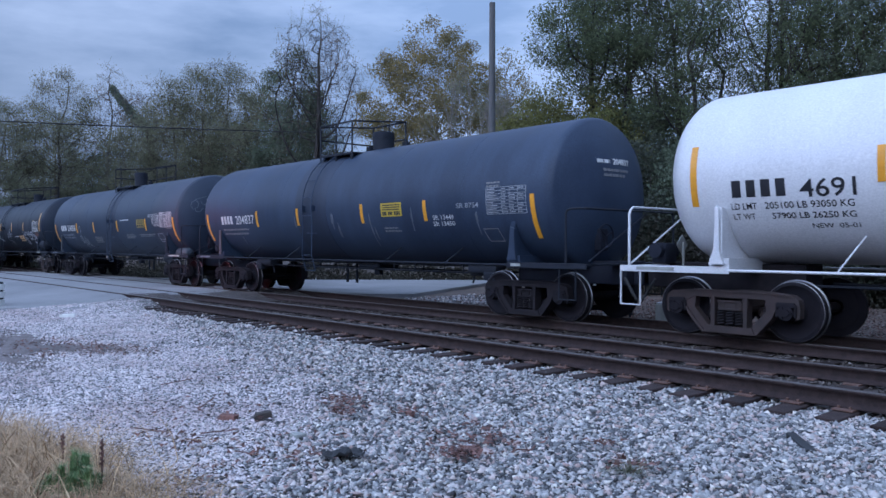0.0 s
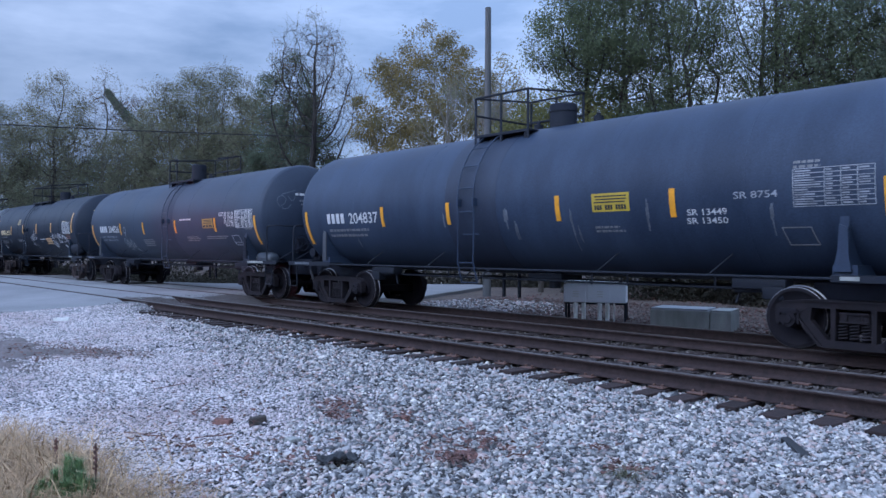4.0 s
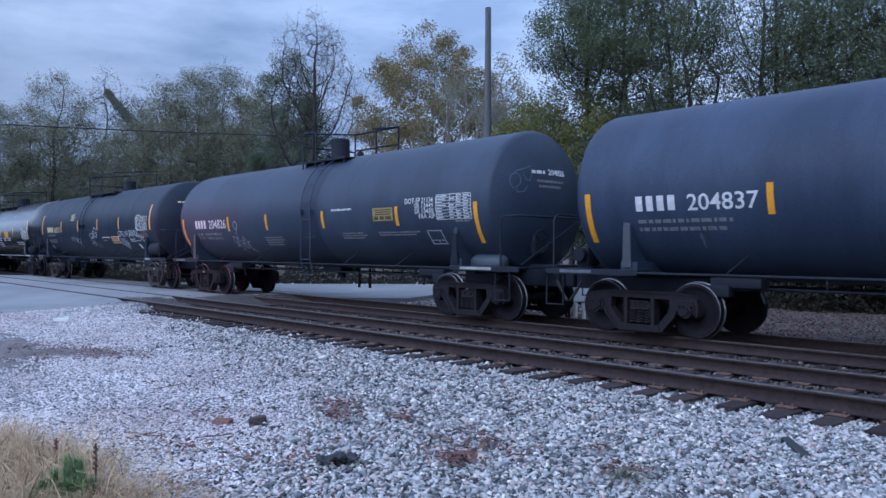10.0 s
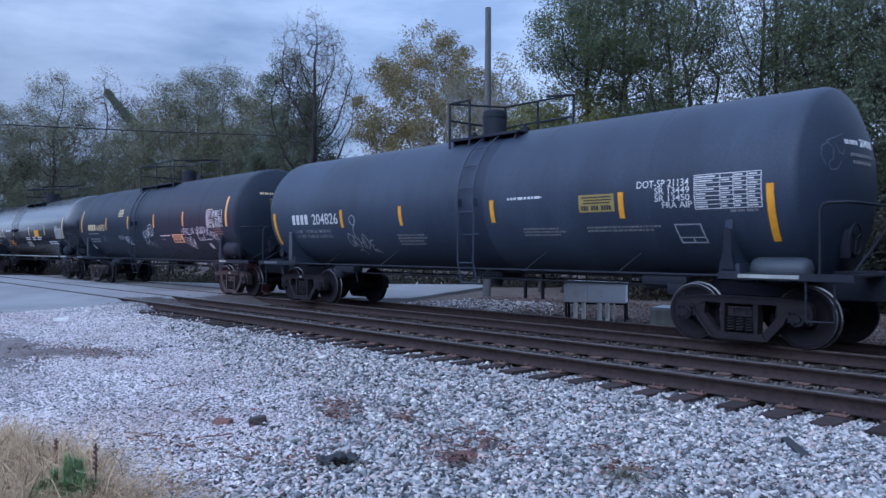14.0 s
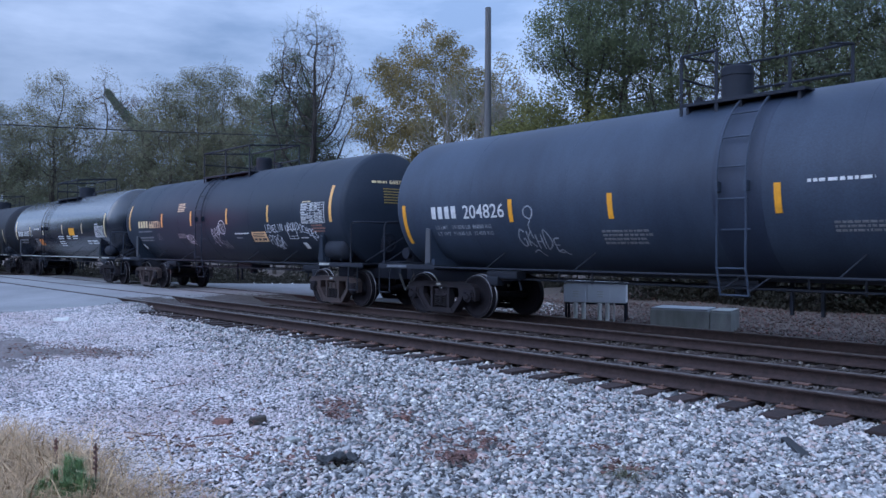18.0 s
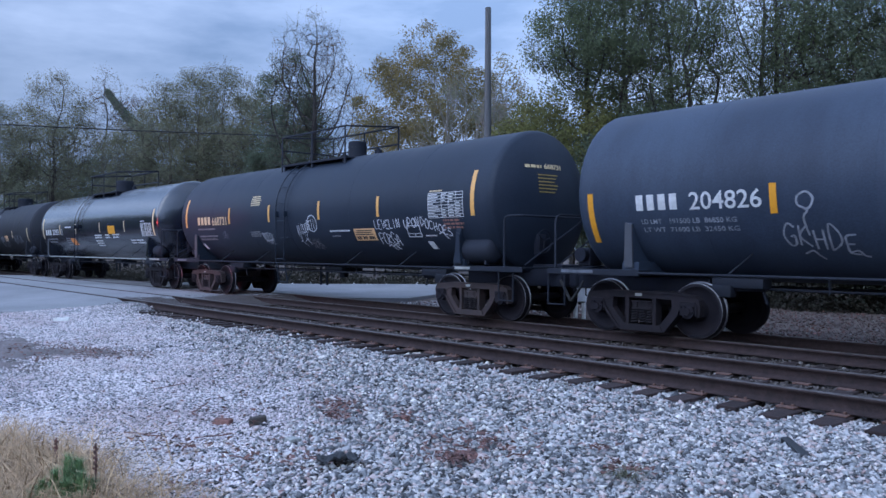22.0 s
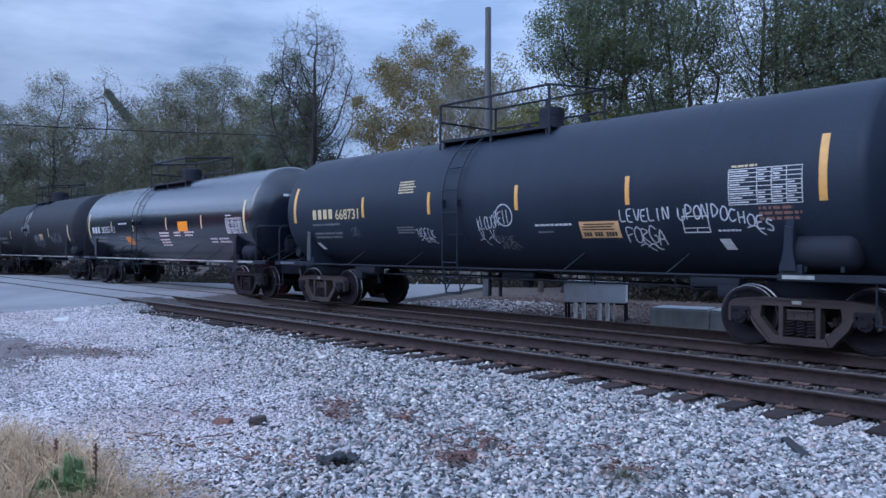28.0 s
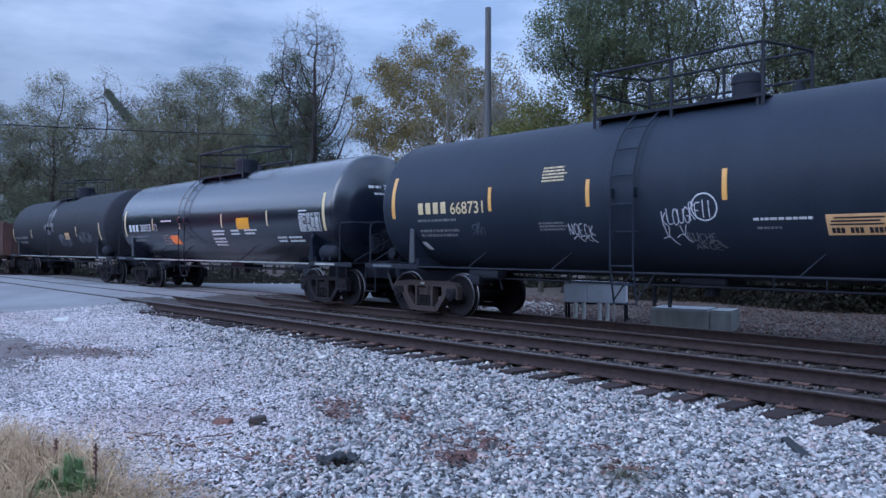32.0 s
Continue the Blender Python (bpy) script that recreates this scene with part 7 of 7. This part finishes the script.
# a patch of bare dirt with darker stones
soil = ((both[:, 0] + 13.6) / 2.6) ** 2 + ((both[:, 1] - 3.0 + 0.15 * (both[:, 0] + 13.6)) / 0.5) ** 2 + rng.normal(size=len(both)) * 0.5 < 0.6
ua, ub = both[:, 0] + 12.75, both[:, 1] - 3.45
soil |= ((0.72 * ua + 0.69 * ub) / 1.5) ** 2 + ((0.72 * ub - 0.69 * ua) / 0.55) ** 2 + rng.normal(size=len(both)) * 0.5 < 0.6
size = np.where(soil, size * 1.35, size)
hgt = np.array([ballast_height(a, b) for a, b in both])
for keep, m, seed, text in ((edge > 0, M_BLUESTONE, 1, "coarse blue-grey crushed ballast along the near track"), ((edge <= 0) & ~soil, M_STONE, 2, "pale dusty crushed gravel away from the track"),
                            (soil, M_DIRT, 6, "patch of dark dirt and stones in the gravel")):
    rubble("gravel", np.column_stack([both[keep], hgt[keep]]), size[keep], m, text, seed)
# thinner gravel on the rest of the bed, outside the camera's view
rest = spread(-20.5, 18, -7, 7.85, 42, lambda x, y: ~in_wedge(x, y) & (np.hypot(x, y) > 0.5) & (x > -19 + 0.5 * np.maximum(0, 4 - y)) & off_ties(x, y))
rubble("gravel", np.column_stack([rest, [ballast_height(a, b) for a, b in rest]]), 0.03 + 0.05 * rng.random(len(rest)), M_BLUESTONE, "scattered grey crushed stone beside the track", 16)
# gravel strewn over the ragged edge of the road
ey = rng.uniform(3.4, 7.5, 3000)
lip = [(y, x, z) for y, x, z in apron if y > 2.5]
ex = np.interp(ey, [q[0] for q in lip], [q[1] for q in lip]) + 0.25 - 1.1 * rng.random(3000) ** 1.5 * (0.6 + 0.5 * np.sin(ey * 4.1))
ez = np.interp(ey, [q[0] for q in lip], [q[2] for q in lip]) - 0.012 - 0.10 * np.clip((ex - np.interp(ey, [q[0] for q in lip], [q[1] for q in lip]) + 0.9) / 1.2, 0, 1)
rubble("gravel", np.column_stack([ex, ey, ez]), 0.02 + 0.035 * rng.random(3000), M_DIRT, "dusty gravel strewn over the road edge", 17)
# dirt and dark stones dragged over the ends of the crossing
n = 900
ox = -21.0 - 2.2 * rng.random(n) ** 1.6
oy = rng.uniform(NEAR_Y - 0.6, TRACK_Y + 0.6, n)
ok = (np.abs(np.abs(oy - NEAR_Y) - 0.75) > 0.12) & (np.abs(np.abs(oy - TRACK_Y) - 0.75) > 0.12)
ox, oy = ox[ok], oy[ok]
oz = np.interp(oy, [NEAR_Y, TRACK_Y], [0.172, 0.116]) - 0.07 * np.clip((ox + 21.9) / 0.9, 0, 1)
rubble("dark_gravel", np.column_stack([ox, oy, oz - 0.004]), 0.012 + 0.022 * rng.random(len(ox)), M_SOILSTONE, "dark dirt and stones spilled over the crossing's edge", 18)
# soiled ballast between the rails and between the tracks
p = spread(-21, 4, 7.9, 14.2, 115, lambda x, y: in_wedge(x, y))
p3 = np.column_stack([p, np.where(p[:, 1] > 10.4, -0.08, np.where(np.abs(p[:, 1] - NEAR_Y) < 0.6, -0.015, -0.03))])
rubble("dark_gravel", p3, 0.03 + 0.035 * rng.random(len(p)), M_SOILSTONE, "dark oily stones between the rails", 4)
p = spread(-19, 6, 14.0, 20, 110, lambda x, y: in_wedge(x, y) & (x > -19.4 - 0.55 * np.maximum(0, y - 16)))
p3 = np.column_stack([p, [ground_height(a, b) - 0.075 for a, b in p]])
pale = (p[:, 0] < -14.5 + rng.normal(size=len(p)) * 0.8) & (p[:, 1] < 18.5)
rubble("litter_gravel", p3[~pale], 0.03 + 0.04 * rng.random(int((~pale).sum())), M_BACKSTONE, "brown stones and litter behind the train", 5)
rubble("grey_gravel", p3[pale], 0.035 + 0.05 * rng.random(int(pale.sum())), M_BLUESTONE, "grey gravel shoulder behind the train", 7)


def dirt_patch(cx, cy, lx, ly, turn, seed):
    """A thin uneven skin of bare dirt over the gravel; its rim sinks out of sight."""
    c, k = math.cos(radians(turn)), math.sin(radians(turn))
    v, f, nx, ny = [], [], 44, 16
    for j in range(ny + 1):
        for i in range(nx + 1):
            a, b = 2 * i / nx - 1, 2 * j / ny - 1
            x, y = cx + a * lx * c - b * ly * k, cy + a * lx * k + b * ly * c
            rim = 1 - math.hypot(a, b) + 0.55 * noise.noise((x * 1.6, y * 2.6, seed)) + 0.3 * noise.noise((x * 5.0, y * 6.0, seed))
            v.append((x, y, ballast_height(x, y) - 0.02 + 0.07 * max(0.0, min(1.0, rim * 1.5))))
    for j in range(ny):
        for i in range(nx):
            q = j * (nx + 1) + i
            f.append((q, q + 1, q + nx + 2, q + nx + 1))
    return tagged(link("dirt_patch", mesh_of("dirt_patch", v, f, True), M_BAREDIRT), "bare dark brown dirt showing through pale gravel", "dirt", kind="structure")


for cx, cy, lx, ly, turn, seed in ((-13.4, 3.1, 2.6, 0.46, -10, 1), (-12.0, 2.2, 1.5, 0.25, -4, 2), (-12.75, 3.45, 1.15, 0.36, 44, 3)):
    dirt_patch(cx, cy, lx, ly, turn, seed)


def blades(name, pts, length, width, mat, label, seed, lean=0.6, category="grass"):
    """Bent grass blades, three narrow quads each."""
    r = np.random.default_rng(seed)
    n = len(pts)
    a = r.uniform(0, math.tau, n)
    d = np.stack([np.cos(a), np.sin(a), np.zeros(n)], 1)
    s = np.stack([-np.sin(a), np.cos(a), np.zeros(n)], 1)
    ln = length * r.uniform(0.45, 1.15, n)
    bend = lean * r.uniform(0.3, 1.3, n)
    rows = []
    for k in range(4):
        f = k / 3
        c = pts + d * (ln * bend * f ** 1.7)[:, None] + np.array([0, 0, 1.0]) * (ln * f * (1 - 0.35 * bend * f))[:, None]
        w = (width * (1 - 0.85 * f))
        rows.append(c - s * w)
        rows.append(c + s * w)
    v = np.stack(rows, 1).reshape(-1, 3)
    f = np.array([[0, 1, 3, 2], [2, 3, 5, 4], [4, 5, 7, 6]])
    faces = (f[None] + (np.arange(n) * 8)[:, None, None]).reshape(-1, 4)
    return tagged(link(name, mesh_of(name, v, faces), mat), label, category, kind="stuff")


n = 11000
gxy = np.stack([rng.normal(-5.95, 0.85, n), rng.normal(1.30, 0.45, n)], 1)
gxy = gxy[(gxy[:, 1] < 1.90 + 0.15 * (gxy[:, 0] + 5) + 0.12 * np.sin(gxy[:, 0] * 5))]
blades("dry_grass", np.column_stack([gxy, np.full(len(gxy), -0.06)]), 0.34, 0.0028, M_STRAW, "tuft of dry straw-coloured grass beside the gravel", 9, lean=1.5)
n = 6000
gxy = np.stack([rng.normal(-5.75, 0.95, n), rng.normal(1.40, 0.45, n)], 1)
gxy = gxy[(gxy[:, 1] < 2.06 + 0.15 * (gxy[:, 0] + 5) + 0.12 * np.sin(gxy[:, 0] * 5))]
blades("fallen_straw", np.column_stack([gxy, rng.uniform(-0.02, 0.05, len(gxy))]), 0.13, 0.0024, M_STRAW, "matted fallen straw round the dry grass", 11, lean=2.3)
n = 420
gxy = np.stack([rng.normal(-5.8, 0.6, n), rng.normal(1.45, 0.3, n)], 1)
blades("long_straw", np.column_stack([gxy, np.full(n, -0.03)]), 0.52, 0.0042, M_STRAW, "long bent straw stems over the dry grass", 12, lean=1.9)
n = 60
gxy = np.stack([rng.normal(-3.13, 0.05, n), rng.normal(4.52, 0.03, n)], 1)
blades("grass_sprig", np.column_stack([gxy, np.full(n, -0.01)]), 0.15, 0.004, M_LEAF_OL, "small flattened sprig of dull green grass on the ballast", 13, lean=2.2)
wr = np.random.default_rng(14)
plumes = [(0.0, 0.0, 0.27), (0.06, 0.03, 0.24), (-0.07, -0.02, 0.20), (-0.13, -0.05, 0.15), (0.10, -0.04, 0.19), (0.02, 0.08, 0.23), (-0.05, 0.07, 0.18), (-0.19, -0.02, 0.11), (0.13, 0.02, 0.14), (0.03, -0.09, 0.17)]
clumps = []
for px, py, ph in plumes:
    k = wr.random(560) ** 0.8
    pa = wr.uniform(0, math.tau, 560)
    pr = 0.075 * np.sqrt(wr.random(560)) * (1.05 - 0.85 * k)
    clumps.append(np.column_stack([-5.01 + 0.67 * px - 0.74 * py + pr * np.cos(pa), 1.46 + 0.74 * px + 0.67 * py + pr * np.sin(pa), -0.05 + 1.2 * ph * k]))
wp = np.concatenate(clumps)
blades("green_weed", wp, 0.062, 0.0019, M_GREENGRASS, "feathery green weed growing among dry grass", 15, lean=0.8, category="weed")
for x, y, h in ((-5.06, 1.635, 0.33), (-5.76, 1.60, 0.24)):
    stalk = bmesh.new()
    pipe(stalk, [(0, 0, -0.05), (0.004, 0.002, h * 0.5), (-0.004, 0.004, h)], 0.006, 6)
    for k in range(14):
        z = h * (0.45 + 0.55 * k / 14)
        box(stalk, (0.008 * math.cos(k * 2.4), 0.008 * math.sin(k * 2.4), z), (0.011, 0.011, 0.016))
    ob = tagged(link("dead_stalk", finish(stalk, "dead_stalk"), M_DEAD), "thin brown dead weed stalk standing upright", "weed stalk")
    ob.location = (x, y, 0)


def lump(name, x, y, size, mat, label, category, seed, rz=0.0):
    """A broken piece: a block with chipped, uneven corners."""
    r = random.Random(seed)
    bm = bmesh.new()
    box(bm, (0, 0, 0), size, min(size) * 0.16)
    for v in bm.verts:
        k = noise.noise(v.co * 14 + Vector((seed, 0, 0)))
        v.co += v.co.normalized() * k * min(size) * 0.45
    ob = tagged(link(name, finish(bm, name), mat), label, category)
    ob.matrix_basis = pose(x, y, ballast_height(x, y) + size[2] * 0.36, r.uniform(-6, 6), r.uniform(-6, 6), rz)
    return ob


lump("brick_fragment", -6.58, 3.23, (0.16, 0.09, 0.06), M_BRICK, "broken red brick fragment lying on the gravel", "brick", 1, 40)
lump("brick_fragment", -4.27, 4.10, (0.17, 0.10, 0.06), M_BRICK, "broken red brick fragment lying on the gravel", "brick", 2, 55)
lump("brick_fragment", -5.54, 4.54, (0.07, 0.06, 0.06), M_BRICK, "small red brick chip lying on the gravel", "brick", 3, 10)
lump("stone", -6.33, 3.45, (0.15, 0.10, 0.09), M_BARK, "dark brown rough stone on the gravel", "stone", 4, 70)
lump("stone", -5.54, 3.34, (0.11, 0.09, 0.05), M_CONC, "pale rounded stone on the gravel", "stone", 5, 0)
lump("bark_piece", -2.70, 6.23, (0.44, 0.075, 0.05), M_RUBBER, "dark curled strip of bark on the ballast", "bark", 6, -47)
lump("concrete_chunk", -18.2, 5.15, (0.30, 0.12, 0.08), M_PVC, "white broken slab at the edge of the road", "debris", 7, 60)
bm = bmesh.new()
bmesh.ops.create_grid(bm, x_segments=14, y_segments=8, size=0.5)
for v in bm.verts:
    u = v.co.copy()
    v.co = Vector((u.x * 0.30, u.y * 0.14 * (1 + 0.5 * noise.noise(u * 3)), 0.025 + 0.05 * abs(noise.noise(u * 4)) + 0.03 * noise.noise(u * 9)))
cloth = tagged(link("rag", finish(bm, "rag", True), M_RUBBER), "crumpled black rag lying on the gravel", "rag")
mod = cloth.modifiers.new("thickness", "SOLIDIFY")
mod.thickness = 0.006
cloth.matrix_basis = pose(-4.71, 3.22, 0.0, 0, 0, 65)
# dead leaves
spots = [(-4.18, 3.90, 0.11, 90), (-3.66, 4.95, 0.05, 25), (-4.36, 4.38, 0.06, 30), (-5.95, 4.05, 0.10, 40), (-6.31, 4.36, 0.16, 90), (-5.5, 4.5, 0.10, 30), (-4.4, 4.2, 0.25, 70), (-4.62, 4.6, 0.22, 40), (-3.19, 4.6, 0.12, 40), (-6.6, 3.1, 0.4, 40), (-7.4, 3.6, 0.7, 40), (-8.5, 4.4, 0.9, 40), (-5.0, 3.0, 0.3, 40), (-4.6, 2.5, 0.5, 30), (-11.8, 3.8, 0.5, 160), (-13.0, 3.4, 0.5, 120), (-5.9, 2.5, 0.22, 30), (-4.9, 2.15, 0.15, 26), (-5.3, 2.7, 0.25, 16)]
lp = np.concatenate([np.column_stack([rng.normal(x, s, k), rng.normal(y, s * 0.8, k), np.full(k, 0.035)]) for x, y, s, k in [(a, b, c, int(d * 1.8)) for a, b, c, d in spots]])
lv, lf = leaf_faces(lp + rng.normal(size=lp.shape) * 0.008, 0.031, rng, 0.0)
lv[:, 2] = 0.03 + (lv[:, 2] - 0.03) * 0.45
tagged(link("fallen_leaves", mesh_of("fallen_leaves", lv, lf), M_DEAD), "scattered reddish brown fallen leaves on the gravel", "leaves", kind="stuff")
lp = np.stack([rng.uniform(-19, 5, 2600), rng.uniform(15.0, 24, 2600)], 1)
lp = lp[(lp[:, 0] > -19 - 0.55 * (lp[:, 1] - 16))]
lp = np.column_stack([lp, [ground_height(a, b) - 0.05 for a, b in lp]])
lv, lf = leaf_faces(lp, 0.042, rng, 0.0)
tagged(link("leaf_litter", mesh_of("leaf_litter", lv, lf), M_DEAD), "reddish brown leaf litter under the trees", "leaves", kind="stuff")

# twigs on the gravel
rt = random.Random(12)
for x, y, ln, rz in ((-6.47, 2.46, 0.42, 20), (-5.87, 2.60, 0.35, -35), (-6.05, 2.9, 0.30, 60), (-5.3, 2.75, 0.26, 10), (-7.2, 3.3, 0.34, 140), (-4.0, 4.4, 0.24, 75), (-8.6, 3.6, 0.4, 100)):
    bm = bmesh.new()
    pipe(bm, [(-ln / 2, 0, 0.012), (-ln * 0.15, rt.uniform(-0.03, 0.03), 0.022), (ln * 0.2, rt.uniform(-0.03, 0.03), 0.016), (ln / 2, rt.uniform(-0.05, 0.05), 0.03)], 0.006, 5)
    pipe(bm, [(0.02, 0, 0.02), (ln * 0.25, 0.07, 0.035)], 0.004, 5)
    ob = tagged(link("twig", finish(bm, "twig"), M_DEAD), "thin reddish brown twig lying on the gravel", "twig")
    ob.matrix_basis = pose(x, y, ballast_height(x, y) + 0.015, 0, 0, rz)

# overhead cable across the road
cable = bpy.data.curves.new("cable", "CURVE")
cable.dimensions, cable.bevel_depth = "3D", 0.03
sp = cable.splines.new("POLY")
ends = (Vector((-47.5, 4.1, 8.0)), Vector((-39.5, 25.2, 8.35)))
sp.points.add(16)
for i in range(17):
    f = i / 16
    q = ends[0].lerp(ends[1], f) - Vector((0, 0, 0.35 * 4 * f * (1 - f) * 0.3))
    sp.points[i].co = (*q, 1)
cable.materials.append(M_RUBBER)
tagged(new("overhead_cable", cable), "thin black overhead cable slung across the road", "cable", kind="structure")
# low ribbed barrier at the road's edge
bar = tagged(new("road_barrier"), "low pale ribbed barrier at the road edge", "barrier")
bar.location = (-22.55, 4.62, -0.02)
for k in range(3):
    bm = bmesh.new()
    rod(bm, (0, 0, 0.02 + 0.2 * k), (0, 0, 0.17 + 0.2 * k), 0.24, 20)
    part("ring", bm, M_PVC, bar, smooth="edge")
    bm = bmesh.new()
    rod(bm, (0, 0, 0.17 + 0.2 * k), (0, 0, 0.22 + 0.2 * k), 0.20, 20)
    part("groove", bm, M_STEEL, bar, smooth="edge")

# ---- motion ----
PATH = [(0, -0.405), (0.5, 0.38), (1, 1.165), (1.5, 1.945), (2, 2.725), (2.5, 3.495), (3, 4.26), (4, 5.748), (5, 7.252), (6, 8.761), (7, 10.271), (8, 11.783), (9, 13.301), (10, 14.826),
        (11, 16.356), (12, 17.881), (13, 19.379), (14, 20.835), (15, 22.264), (16, 23.689), (17, 25.107), (18, 26.49), (19, 27.817), (20, 29.1),
        (21, 30.356), (22, 31.591), (23, 32.798), (24, 33.972), (25, 35.114), (26, 36.23), (27, 37.328), (28, 38.416), (29, 39.5), (30, 40.567),
        (31, 41.605), (32, 42.624)]


def motions():
    times, run = [p[0] for p in PATH], [p[1] for p in PATH]
    steps = [min(0.4 * i, 32.0) for i in range(81)]
    for car, x0 in TRAIN:
        walk(car, [(t, pose(x0 + p, TRACK_Y, TRACK_Z)) for t, p in PATH])
    for wheelset, x, phase in WHEELSETS:
        walk(wheelset, [(t, pose(x, 0, 0.457, 0, phase + math.degrees(float(np.interp(t, times, run)) / 0.457), 0)) for t in steps])


motions()
